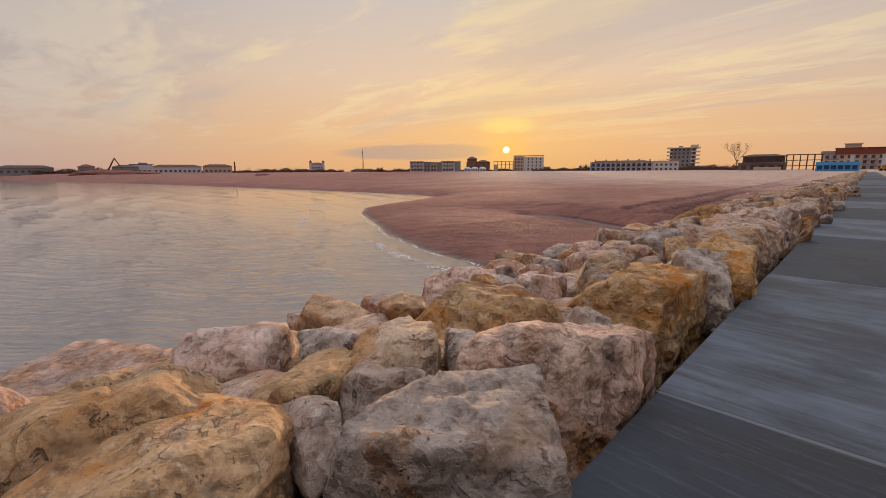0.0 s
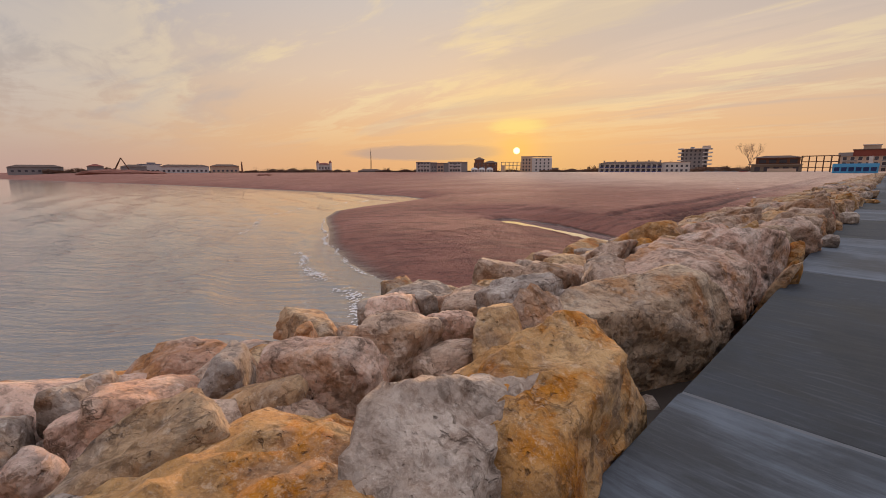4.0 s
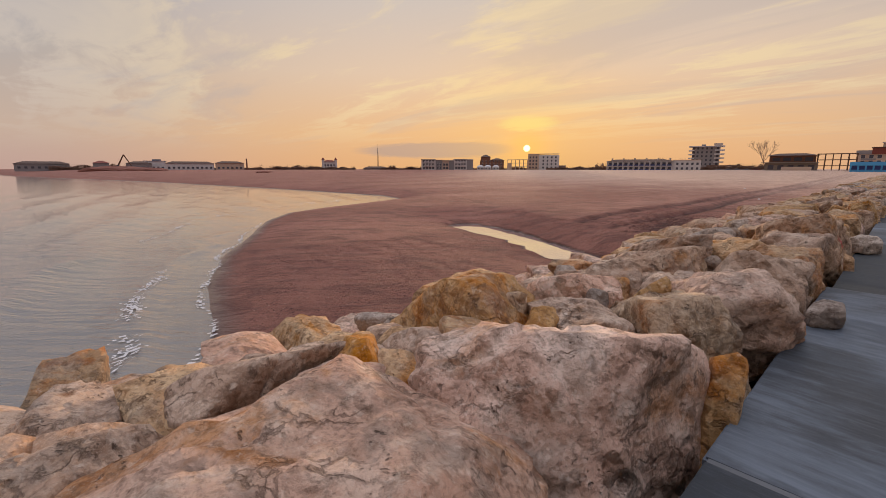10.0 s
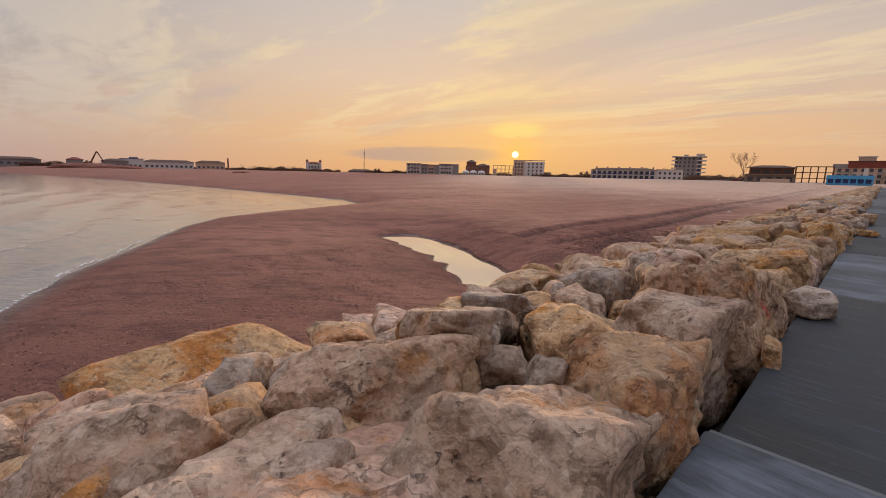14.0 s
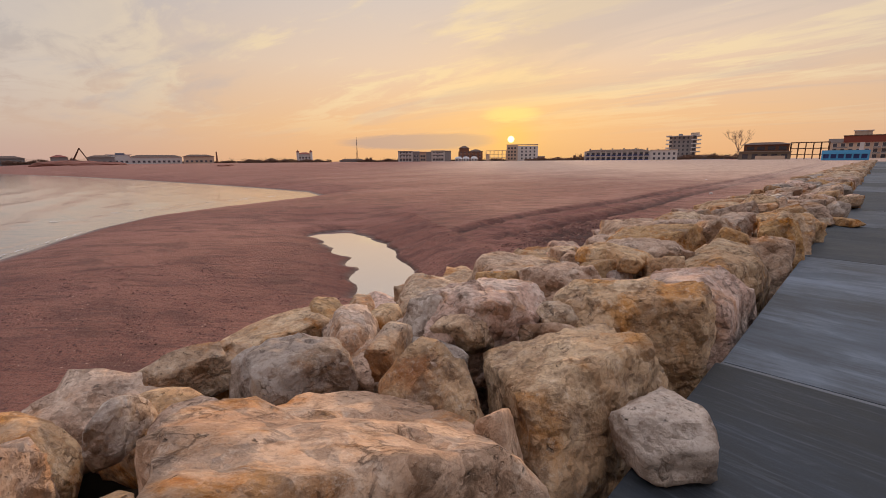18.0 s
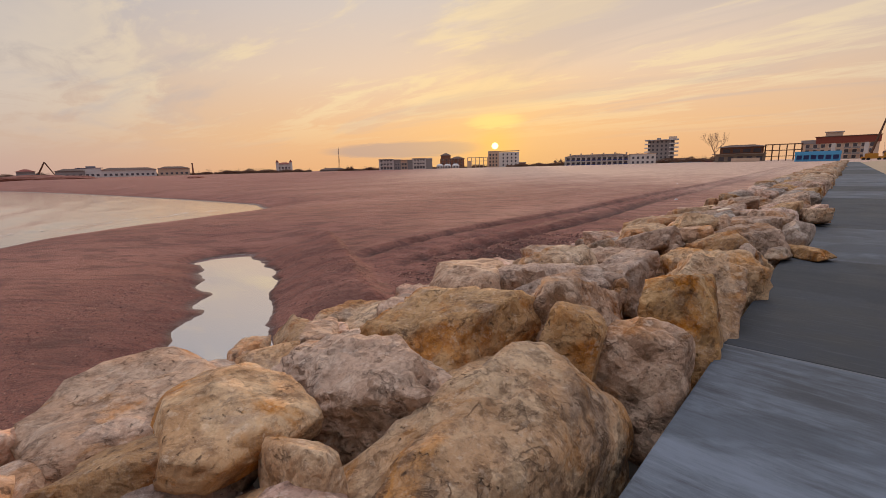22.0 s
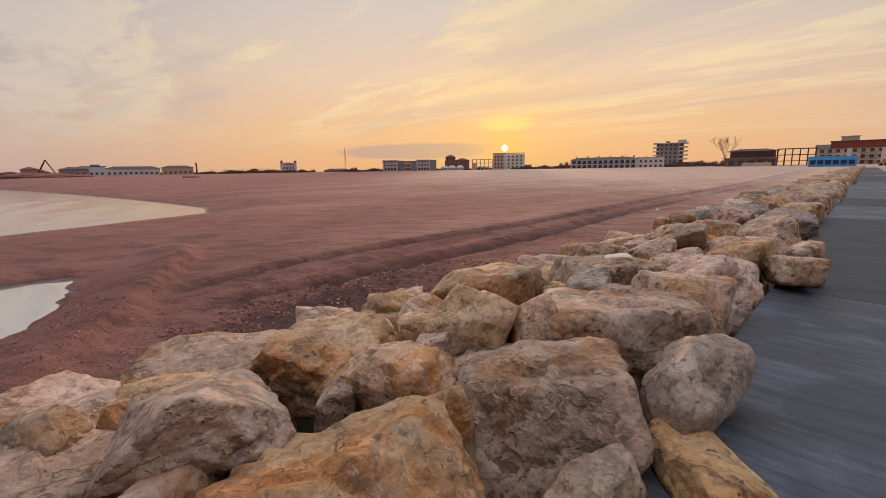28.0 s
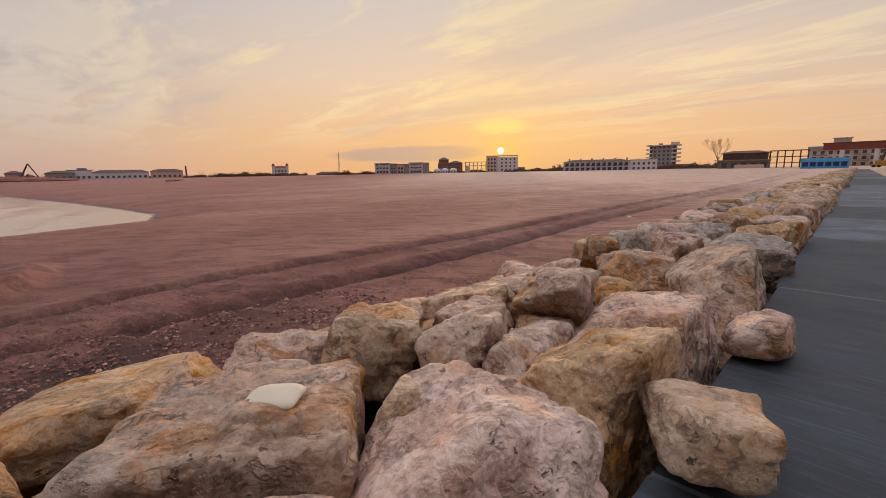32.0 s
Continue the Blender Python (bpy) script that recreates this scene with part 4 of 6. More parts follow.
boulder(-1.76, 17.35, 0.35, 0.89, 0.93, 0.89, 29, -35, -10, "p", 9, 97)
boulder(-1.26, 17.53, 0.37, 0.53, 1.29, 0.94, 19, 2, 13, "p", 3, 98)
boulder(-2.21, 17.57, 0.25, 0.45, 0.35, 0.40, -2, -3, 0, "p", 23, 99)
boulder(-0.79, 17.68, 0.39, 1.15, 2.01, 0.86, 15, -16, -13, "k", 10, 100)
boulder(-1.71, 17.70, 0.31, 0.35, 0.18, 0.28, 90, -18, 16, "m", 23, 101)
boulder(-1.03, 17.79, 0.35, 0.24, 0.48, 0.29, 26, 2, 6, "p", 73, 102)
boulder(-3.46, 18.11, -0.26, 0.26, 0.42, 0.28, 70, -7, 2, "k", 12, 103)
boulder(-2.74, 18.13, 0.12, 0.66, 0.29, 0.28, 128, -4, 8, "g", 12, 104)
boulder(-2.10, 18.40, 0.25, 0.40, 0.45, 0.34, 118, -6, -2, "g", 77, 105)
boulder(-1.75, 18.57, 0.39, 0.98, 0.65, 0.66, 51, -14, 1, "p", 20, 106)
boulder(-4.56, 18.70, -0.70, 2.13, 2.28, 1.40, 14, 0, 13, "o", 19, 107)
boulder(-0.67, 18.77, 0.41, 0.99, 1.72, 0.64, 12, -19, 11, "p", 2, 108)
boulder(-1.46, 19.20, 0.31, 0.21, 0.53, 0.30, 54, 0, 0, "m", 15, 109)
boulder(-3.26, 19.38, -0.06, 0.63, 0.60, 0.34, 57, -5, 8, "o", 6, 110)
boulder(-1.65, 19.46, 0.31, 0.27, 0.43, 0.29, 36, 0, 0, "o", 57, 111)
boulder(-2.02, 19.51, 0.40, 0.88, 0.30, 0.46, -10, -1, -9, "m", 20, 112)
boulder(-1.34, 19.51, 0.28, 0.43, 0.39, 0.36, 37, -9, -9, "g", 28, 113)
boulder(-1.59, 19.55, 0.39, 0.49, 0.26, 0.29, -45, 7, -18, "g", 14, 114)
boulder(-2.06, 19.61, 0.36, 1.60, 0.64, 0.38, 134, -6, 17, "p", 14, 115)
boulder(-1.04, 19.66, 0.24, 0.27, 0.67, 0.37, 29, -23, 5, "g", 17, 116)
boulder(-0.53, 19.86, 0.45, 0.77, 1.22, 0.70, 5, -5, 4, "o", 8, 117)
boulder(-1.86, 19.89, 0.36, 0.80, 0.48, 0.31, 107, -5, 18, "g", 11, 118)
boulder(-3.42, 20.27, -0.13, 0.65, 0.84, 0.30, 48, 0, 16, "k", 15, 119)
boulder(-1.46, 20.32, 0.36, 0.29, 0.40, 0.29, 18, 0, 1, "g", 17, 120)
boulder(-1.28, 20.38, 0.43, 1.38, 0.72, 0.59, 134, 7, 15, "m", 12, 121)
boulder(-4.43, 20.55, -0.64, 0.78, 0.73, 0.64, 46, 4, 1, "k", 10, 122)
boulder(-2.32, 20.63, 0.27, 0.64, 0.79, 0.38, 78, -13, 6, "g", 14, 123)
boulder(-1.54, 20.92, 0.41, 0.32, 0.71, 0.36, 39, 0, -6, "p", 8, 124)
boulder(0.05, 21.48, 0.23, 0.12, 0.25, 0.28, 7, -18, -6, "m", 19, 125)
boulder(-0.59, 21.52, 0.44, 0.77, 1.88, 0.73, -6, -12, -7, "p", 1, 126)
boulder(-2.07, 21.57, 0.28, 0.15, 0.27, 0.29, 39, 17, -8, "g", 9, 127)
marked = boulder(-0.70, 22.13, 0.46, 1.44, 1.29, 0.69, 76, -20, 17, "m", 14, 128)
boulder(-3.63, 22.22, -0.27, 0.25, 0.39, 0.28, -65, 1, -1, "k", 32, 129)
boulder(-3.22, 22.27, -0.01, 0.44, 0.86, 0.36, -7, 4, 3, "m", 12, 130)
boulder(-3.36, 22.48, -0.13, 0.26, 0.50, 0.31, 5, 0, 0, "p", 13, 131)
boulder(-2.12, 22.54, 0.32, 0.29, 0.43, 0.30, 68, 0, -1, "g", 15, 132)
boulder(-2.01, 22.56, 0.33, 0.73, 0.79, 0.80, 70, 1, 7, "g", 15, 133)
boulder(-0.37, 22.67, 0.47, 0.19, 0.36, 0.28, -179, 0, -2, "p", 12, 134)
boulder(-0.94, 22.86, 0.36, 0.38, 0.82, 0.63, 94, 4, -2, "o", 2, 135)
boulder(-1.10, 23.00, 0.39, 0.39, 0.29, 0.28, 4, 0, 0, "p", 3, 136)
boulder(-1.62, 23.11, 0.37, 0.46, 0.21, 0.29, 122, -8, -6, "m", 4, 137)
boulder(-3.70, 23.30, -0.17, 1.36, 0.83, 0.39, 70, -6, -11, "m", 14, 138)
boulder(-2.50, 23.33, 0.16, 0.45, 0.77, 0.73, 56, 6, -1, "p", 7, 139)
boulder(-1.52, 23.37, 0.22, 0.25, 0.56, 0.28, 100, -1, 13, "g", 5, 140)
boulder(-1.98, 23.76, 0.24, 0.38, 0.66, 0.76, 71, -9, 17, "p", 3, 141)
boulder(-3.55, 23.79, -0.11, 0.48, 1.13, 0.64, 90, 4, 4, "o", 14, 142)
boulder(-0.58, 23.84, 0.36, 1.11, 0.92, 0.47, 76, -7, 0, "m", 23, 143)
boulder(-1.50, 23.85, 0.35, 0.38, 0.58, 0.29, 15, -4, -1, "m", 5, 144)
boulder(-1.99, 23.95, 0.37, 0.40, 0.81, 0.53, 37, -9, 4, "g", 23, 145)
boulder(-3.74, 24.10, -0.25, 0.51, 0.39, 0.31, 138, 2, 5, "k", 19, 146)
boulder(-1.60, 24.17, 0.43, 1.24, 0.76, 0.70, 60, 7, 0, "k", 21, 147)
boulder(-0.98, 24.18, 0.31, 0.53, 0.20, 0.41, 10, 0, 9, "p", 23, 148)
boulder(-1.83, 24.22, 0.37, 0.36, 0.74, 0.44, 8, 0, 0, "p", 13, 149)
boulder(-1.76, 24.30, 0.37, 0.36, 0.38, 0.32, 138, 0, 0, "o", 4, 150)
boulder(-1.57, 24.35, 0.38, 0.35, 0.33, 0.29, 60, 0, 0, "p", 0, 151)
boulder(-1.09, 24.45, 0.34, 0.30, 0.22, 0.28, 56, 5, 0, "m", 0, 152)
boulder(-4.08, 24.54, -0.33, 0.36, 0.91, 0.49, 54, -1, 0, "o", 0, 153)
boulder(-0.67, 24.83, 0.46, 0.52, 1.27, 0.73, 119, -6, -2, "m", 11, 154)
boulder(-1.15, 24.85, 0.37, 0.29, 0.45, 0.31, 23, 1, 0, "p", 9, 155)
boulder(-2.17, 25.05, 0.32, 0.31, 0.55, 0.29, 92, -7, 4, "o", 21, 156)
boulder(-2.17, 25.11, 0.28, 0.37, 0.28, 0.28, 78, 1, -1, "p", 51, 157)
boulder(-3.08, 25.11, -0.09, 1.05, 1.21, 1.03, 62, -1, 1, "m", 27, 158)
boulder(-4.28, 25.19, -0.54, 1.25, 0.53, 0.71, -2, 1, -1, "k", 73, 159)
boulder(-3.43, 25.28, -0.07, 1.02, 1.49, 0.90, 56, -8, 10, "m", 5, 160)
boulder(-3.83, 25.38, -0.33, 0.92, 0.45, 0.51, -2, 1, 8, "o", 63, 161)
boulder(-2.07, 25.39, 0.25, 0.53, 0.23, 0.32, 48, 3, -1, "p", 3, 162)
boulder(-1.72, 25.43, 0.36, 1.15, 0.53, 0.77, 2, 1, -12, "p", 23, 163)
boulder(-1.60, 25.52, 0.29, 0.63, 0.74, 0.72, -15, -6, -2, "p", 15, 164)
boulder(-1.02, 25.53, 0.34, 0.57, 0.24, 0.40, 148, 3, 8, "p", 77, 165)
boulder(-1.71, 25.53, 0.30, 0.89, 0.56, 0.62, 17, 4, 4, "p", 12, 166)
boulder(-1.88, 25.76, 0.28, 0.38, 0.18, 0.28, -5, -7, -6, "p", 3, 167)
boulder(-2.84, 25.84, 0.09, 0.23, 0.21, 0.28, -167, 11, -1, "k", 75, 168)
boulder(-3.16, 26.27, -0.03, 0.26, 0.50, 0.30, 67, 0, 0, "g", 20, 169)
boulder(-1.52, 26.30, 0.36, 0.66, 0.30, 0.39, 66, -3, 0, "o", 23, 170)
boulder(-0.46, 26.32, 0.37, 0.78, 1.40, 0.64, 4, -7, -7, "k", 4, 171)
boulder(-1.38, 26.40, 0.26, 0.46, 0.19, 0.30, 87, -7, -6, "k", 8, 172)
boulder(-3.10, 26.57, 0.06, 1.52, 1.14, 1.04, 113, -2, 1, "p", 14, 173)
boulder(-1.45, 26.59, 0.38, 0.36, 0.39, 0.33, -12, 1, 0, "m", 32, 174)
boulder(-1.59, 26.71, 0.45, 0.65, 0.85, 0.29, 86, 2, 11, "m", 12, 175)
boulder(-1.91, 26.72, 0.37, 0.27, 0.41, 0.28, 24, 0, 0, "o", 0, 176)
boulder(-4.16, 26.72, -0.50, 0.78, 1.40, 0.95, 28, 5, -6, "m", 10, 177)
boulder(-0.95, 26.75, 0.36, 0.43, 0.27, 0.29, -5, 1, -7, "m", 13, 178)
boulder(-1.48, 26.77, 0.38, 0.54, 0.22, 0.29, 61, 0, 0, "o", 5, 179)
boulder(-4.41, 27.02, -0.66, 1.26, 0.73, 0.81, 93, 1, 0, "p", 30, 180)
boulder(-1.47, 27.43, 0.38, 0.65, 1.35, 0.69, 110, -1, 3, "p", 13, 181)
boulder(-3.82, 27.68, -0.28, 0.68, 0.32, 0.32, 148, 3, 1, "o", 56, 182)
boulder(-0.55, 27.69, 0.40, 0.81, 1.71, 0.67, 0, 0, 3, "m", 5, 183)
boulder(-1.11, 27.70, 0.31, 0.21, 0.52, 0.28, 79, -1, 0, "p", 39, 184)
boulder(-4.54, 28.03, -0.72, 0.52, 0.21, 0.28, -6, 0, 0, "k", 57, 185)
boulder(-3.19, 28.20, -0.03, 0.34, 0.79, 0.28, 56, -5, 5, "p", 14, 186)
boulder(-3.79, 28.26, -0.25, 0.44, 1.14, 0.71, 69, 4, 2, "o", 43, 187)
boulder(-1.89, 28.53, 0.38, 1.35, 1.11, 0.73, 7, 11, -1, "o", 2, 188)
boulder(-3.62, 28.63, -0.26, 0.46, 0.25, 0.29, 154, 0, 0, "k", 4, 189)
boulder(-2.67, 28.82, 0.12, 0.39, 0.80, 0.47, 57, 2, -1, "p", 72, 190)
boulder(-2.57, 28.90, 0.20, 0.26, 0.52, 0.31, 38, -1, 0, "p", 13, 191)
boulder(-0.81, 28.95, 0.44, 0.45, 0.70, 0.35, 15, -3, 3, "o", 3, 192)
boulder(-3.77, 29.10, -0.34, 0.69, 1.09, 0.78, 10, 13, -2, "m", 2, 193)
boulder(-0.35, 29.18, 0.35, 0.63, 0.63, 0.60, -5, -4, 8, "p", 15, 194)
boulder(-1.09, 29.25, 0.39, 0.26, 0.45, 0.29, 50, 0, 0, "g", 54, 195)
boulder(-4.32, 29.46, -0.43, 1.26, 0.64, 0.57, 18, 11, 9, "m", 22, 196)
boulder(-1.11, 29.57, 0.44, 0.82, 1.22, 0.79, 17, -11, 4, "p", 21, 197)
boulder(-2.82, 30.21, 0.29, 1.02, 2.09, 1.06, 32, -8, -1, "p", 16, 198)
boulder(-0.33, 30.31, 0.47, 0.58, 1.46, 0.56, 8, -8, -5, "o", 15, 199)
boulder(-2.08, 30.33, 0.36, 0.78, 0.53, 0.42, 24, -7, 3, "p", 20, 200)
boulder(-1.06, 30.57, 0.29, 0.14, 0.35, 0.28, 27, -15, 5, "p", 59, 201)
boulder(-4.30, 30.66, -0.51, 0.70, 1.38, 0.84, 58, 3, -4, "k", 52, 202)
boulder(-1.47, 30.70, 0.34, 0.70, 1.77, 0.73, -19, -3, 9, "p", 9, 203)
boulder(-1.38, 30.71, 0.34, 0.31, 0.62, 0.51, 90, -2, -1, "p", 14, 204)
boulder(-1.27, 30.96, 0.38, 0.56, 0.82, 0.64, 43, 4, -2, "p", 20, 205)
boulder(-0.45, 31.15, 0.46, 0.64, 1.68, 0.58, 17, -19, 8, "m", 3, 206)
boulder(-3.55, 31.28, -0.23, 1.27, 0.84, 0.88, 108, 0, 0, "p", 7, 207)
boulder(-2.25, 31.32, 0.35, 1.31, 0.73, 0.94, 72, -1, -11, "m", 5, 208)
boulder(-0.47, 31.57, 0.41, 0.42, 0.93, 0.58, 13, 1, 8, "o", 3, 209)
boulder(-1.30, 31.69, 0.38, 0.37, 0.73, 0.44, 18, -8, 2, "p", 12, 210)
boulder(-3.96, 31.73, -0.43, 0.71, 0.33, 0.41, 24, 0, 0, "k", 11, 211)
boulder(-3.05, 31.84, 0.06, 0.49, 0.21, 0.30, -21, -6, -6, "m", 22, 212)
boulder(-0.47, 31.86, 0.44, 0.65, 1.03, 0.45, 51, 5, -8, "m", 1, 213)
boulder(-1.96, 32.27, 0.24, 1.15, 0.95, 0.77, 41, -5, 8, "p", 2, 214)
boulder(-3.14, 32.29, -0.02, 0.37, 0.50, 0.47, 86, -3, 12, "o", 16, 215)
boulder(-2.44, 32.45, 0.22, 0.52, 0.34, 0.53, 121, 1, -1, "p", 61, 216)
boulder(-2.16, 32.55, 0.31, 0.26, 0.55, 0.28, 108, -22, 10, "m", 15, 217)
boulder(-3.92, 32.81, -0.29, 1.06, 0.70, 0.97, 29, -1, 5, "k", 19, 218)
boulder(-1.14, 32.84, 0.35, 0.23, 0.52, 0.36, 36, -2, -6, "p", 7, 219)
boulder(-2.24, 32.88, 0.21, 0.14, 0.32, 0.28, 65, -10, 3, "o", 21, 220)
boulder(-0.39, 33.01, 0.38, 0.32, 0.74, 0.34, 13, -12, 6, "p", 9, 221)
boulder(-1.64, 33.14, 0.42, 0.71, 1.12, 0.33, 80, -18, 0, "p", 21, 222)
boulder(-0.59, 33.33, 0.41, 1.22, 1.01, 0.49, 59, -7, -11, "o", 21, 223)
boulder(-1.48, 33.87, 0.26, 0.41, 0.21, 0.28, 135, 10, 5, "p", 15, 224)
boulder(-0.76, 33.94, 0.38, 0.28, 0.29, 0.28, -7, -1, 0, "m", 2, 225)
boulder(-3.42, 33.94, -0.14, 1.50, 1.15, 0.84, 68, 7, 1, "p", 1, 226)
boulder(-3.78, 34.02, -0.34, 0.83, 0.87, 0.72, 12, 0, 0, "m", 3, 227)
boulder(-4.45, 34.02, -0.59, 0.62, 1.20, 0.74, 121, -3, 1, "k", 22, 228)
boulder(-1.95, 34.08, 0.39, 0.90, 0.77, 0.46, 18, 8, -5, "o", 21, 229)
boulder(-2.53, 34.08, 0.12, 0.71, 0.27, 0.46, 134, 4, 10, "g", 19, 230)
boulder(-5.09, 34.10, -0.94, 0.63, 1.31, 0.77, -6, 0, 0, "p", 11, 231)
boulder(-1.31, 34.12, 0.39, 0.94, 0.47, 0.29, 7, 0, -16, "p", 12, 232)
boulder(-2.81, 34.65, 0.11, 0.68, 0.55, 0.29, 46, 7, 0, "k", 10, 233)
boulder(-1.45, 34.67, 0.34, 0.55, 0.23, 0.33, 113, 1, -3, "k", 21, 234)
boulder(-0.68, 34.72, 0.39, 0.99, 1.17, 0.96, 39, -10, -10, "p", 1, 235)
boulder(-2.20, 34.81, 0.25, 0.24, 0.19, 0.28, 45, 12, -5, "o", 15, 236)
boulder(-1.64, 35.19, 0.35, 0.50, 0.74, 0.49, 21, -1, 1, "o", 21, 237)
boulder(-3.58, 35.27, -0.16, 0.23, 0.57, 0.33, 64, -1, 0, "g", 19, 238)
boulder(-1.11, 35.36, 0.44, 0.37, 0.81, 0.74, 56, -21, 5, "p", 23, 239)
boulder(-1.61, 35.36, 0.38, 1.45, 0.57, 0.80, 115, 14, 21, "m", 19, 240)
boulder(-1.75, 35.39, 0.35, 0.31, 0.53, 0.34, 48, 0, 0, "k", 12, 241)
boulder(-3.34, 35.86, -0.02, 0.49, 0.68, 0.31, 140, 3, 4, "o", 0, 242)
boulder(-3.56, 35.99, -0.16, 0.79, 1.80, 0.74, 43, 2, 2, "p", 11, 243)
boulder(-0.73, 36.10, 0.42, 1.18, 1.16, 0.60, 38, -7, -7, "p", 19, 244)
boulder(-0.76, 36.37, 0.43, 0.47, 0.32, 0.36, 148, -9, 11, "p", 15, 245)
boulder(-2.46, 36.40, 0.30, 1.23, 0.64, 0.37, 4, -1, -8, "o", 17, 246)
boulder(-1.20, 36.58, 0.44, 0.39, 0.68, 0.36, 12, 2, -3, "g", 70, 247)
boulder(-2.03, 36.59, 0.22, 0.20, 0.38, 0.29, 99, 9, 1, "m", 7, 248)
boulder(-1.59, 36.71, 0.26, 0.21, 0.45, 0.41, 61, 0, -2, "m", 3, 249)
boulder(-0.56, 37.27, 0.39, 0.86, 2.13, 0.69, 9, -14, -1, "p", 42, 250)
boulder(-2.97, 37.30, 0.10, 1.39, 0.92, 0.36, 88, -5, -1, "m", 21, 251)
boulder(-2.94, 37.57, 0.07, 1.10, 0.62, 0.66, 167, -7, 4, "p", 31, 252)
boulder(-1.52, 37.65, 0.38, 1.06, 1.00, 0.99, 55, -6, -2, "p", 19, 253)
boulder(-1.66, 38.16, 0.31, 0.55, 0.29, 0.36, 6, -13, -12, "k", 1, 254)
boulder(-0.75, 38.47, 0.40, 1.09, 1.42, 0.75, 45, -9, 11, "k", 9, 255)
boulder(-1.14, 38.49, 0.31, 0.27, 0.53, 0.33, 26, -2, 1, "m", 26, 256)
boulder(-2.79, 38.61, 0.09, 0.60, 1.06, 0.68, 149, 1, -1, "k", 6, 257)
boulder(-2.34, 39.08, 0.28, 0.90, 0.70, 0.62, 138, 3, 3, "m", 19, 258)
boulder(-3.92, 39.09, -0.41, 0.43, 1.04, 0.57, 54, 0, 0, "k", 13, 259)
boulder(-3.66, 39.19, -0.28, 0.58, 0.87, 0.60, 6, 0, 0, "k", 68, 260)
boulder(-5.51, 39.26, -1.10, 0.77, 0.55, 0.55, 156, 0, 0, "k", 13, 261)
boulder(-1.47, 39.31, 0.38, 0.52, 0.97, 0.47, 25, -1, -5, "p", 13, 262)
boulder(-0.51, 39.32, 0.43, 0.68, 0.99, 0.54, 4, 1, 5, "m", 2, 263)
boulder(-2.79, 39.40, 0.14, 0.54, 0.92, 0.60, 39, -2, 1, "k", 21, 264)
boulder(-1.14, 39.80, 0.22, 0.52, 1.36, 0.72, 13, -2, -6, "p", 21, 265)
boulder(-1.85, 39.91, 0.27, 0.52, 0.78, 0.35, 172, 6, -9, "k", 10, 266)
boulder(-2.27, 40.30, 0.25, 0.74, 0.66, 0.40, -164, 3, 10, "m", 19, 267)
boulder(-4.28, 40.71, -0.59, 0.61, 0.86, 0.62, 10, 0, 0, "p", 15, 268)
boulder(-0.70, 40.72, 0.35, 1.05, 1.94, 0.56, 7, -3, -9, "k", 9, 269)
boulder(-1.68, 41.04, 0.40, 0.74, 1.58, 0.57, 26, -15, 4, "p", 17, 270)
boulder(-3.35, 41.26, -0.13, 0.23, 0.47, 0.28, -13, 0, 0, "o", 18, 271)
boulder(-2.17, 42.16, 0.30, 0.28, 0.60, 0.35, 12, -3, 1, "k", 23, 272)
boulder(-3.30, 42.80, -0.07, 0.45, 0.99, 0.36, 58, 0, 0, "k", 58, 273)
boulder(-3.32, 42.85, -0.11, 0.26, 0.58, 0.33, 44, 0, 0, "p", 31, 274)
boulder(-0.51, 43.04, 0.41, 2.24, 0.94, 0.51, 94, -14, -3, "p", 21, 275)
boulder(-1.54, 43.11, 0.34, 0.90, 1.14, 0.70, 23, -2, 1, "p", 3, 276)
boulder(-2.94, 44.41, 0.20, 0.28, 0.63, 0.33, 41, 0, 1, "m", 45, 277)
boulder(-2.81, 44.85, 0.12, 0.49, 1.08, 0.62, 11, 0, 0, "m", 11, 278)
boulder(-0.46, 47.16, 0.40, 0.84, 2.17, 0.77, -6, 0, -2, "m", 13, 279)
loose_stone(0.08, 18.18, 0.22, 0.25, 0.38, 0.23, 7, 1, 1, "g", 12, 105)
loose_stone(0.06, 23.50, 0.27, 0.42, 0.38, 0.29, 60, 0, 0, "g", 8, 141)
loose_stone(-0.02, 34.26, 0.17, 0.45, 0.24, 0.18, 76, -4, 7, "m", 2, 233)
loose_stone(0.30, 34.72, 0.16, 0.66, 0.34, 0.17, -47, 0, 0, "o", 15, 235)
loose_stone(0.10, 35.28, 0.43, 0.74, 0.40, 0.46, 81, 11, 0, "g", 12, 239)
loose_stone(0.16, 39.19, 0.32, 0.62, 0.44, 0.34, 108, -5, 7, "m", 14, 260)
loose_stone(0.25, 39.50, 0.13, 0.36, 0.18, 0.14, 165, 3, 8, "o", 7, 265)
loose_stone(0.18, 39.67, 0.17, 0.34, 0.29, 0.18, -174, 1, 6, "o", 19, 265)
loose_stone(0.17, 41.03, 0.29, 0.38, 0.63, 0.31, -2, -5, -4, "k", 12, 270)

# further boulders: one by one up to the bend, then one heap
rng = random.Random(77)
PATTERN = [stone_mesh("boulder", 1.0, 0.85, 0.8, 900 + i, STONE["ppmogk"[i % 6]], 4 if i < 12 else 3, 40.0, i) for i in range(18)]


def scattered(y0, y1, rows):
    """Places for boulders of the band between y0 and y1."""
    out = []
    for x0, top in rows:
        y = y0 + rng.uniform(0, 0.5)
        while y < y1:
            big = rng.uniform(0.75, 1.6) if x0 > -0.8 else rng.uniform(0.55, 1.3)
            out.append((min(x0 + rng.uniform(-0.16, 0.16), -0.06 - 0.47 * big), y + big / 2, top + rng.uniform(-0.12, 0.1), big, rng.uniform(0.8, 1.15)))
            y += big * 0.92
    return out


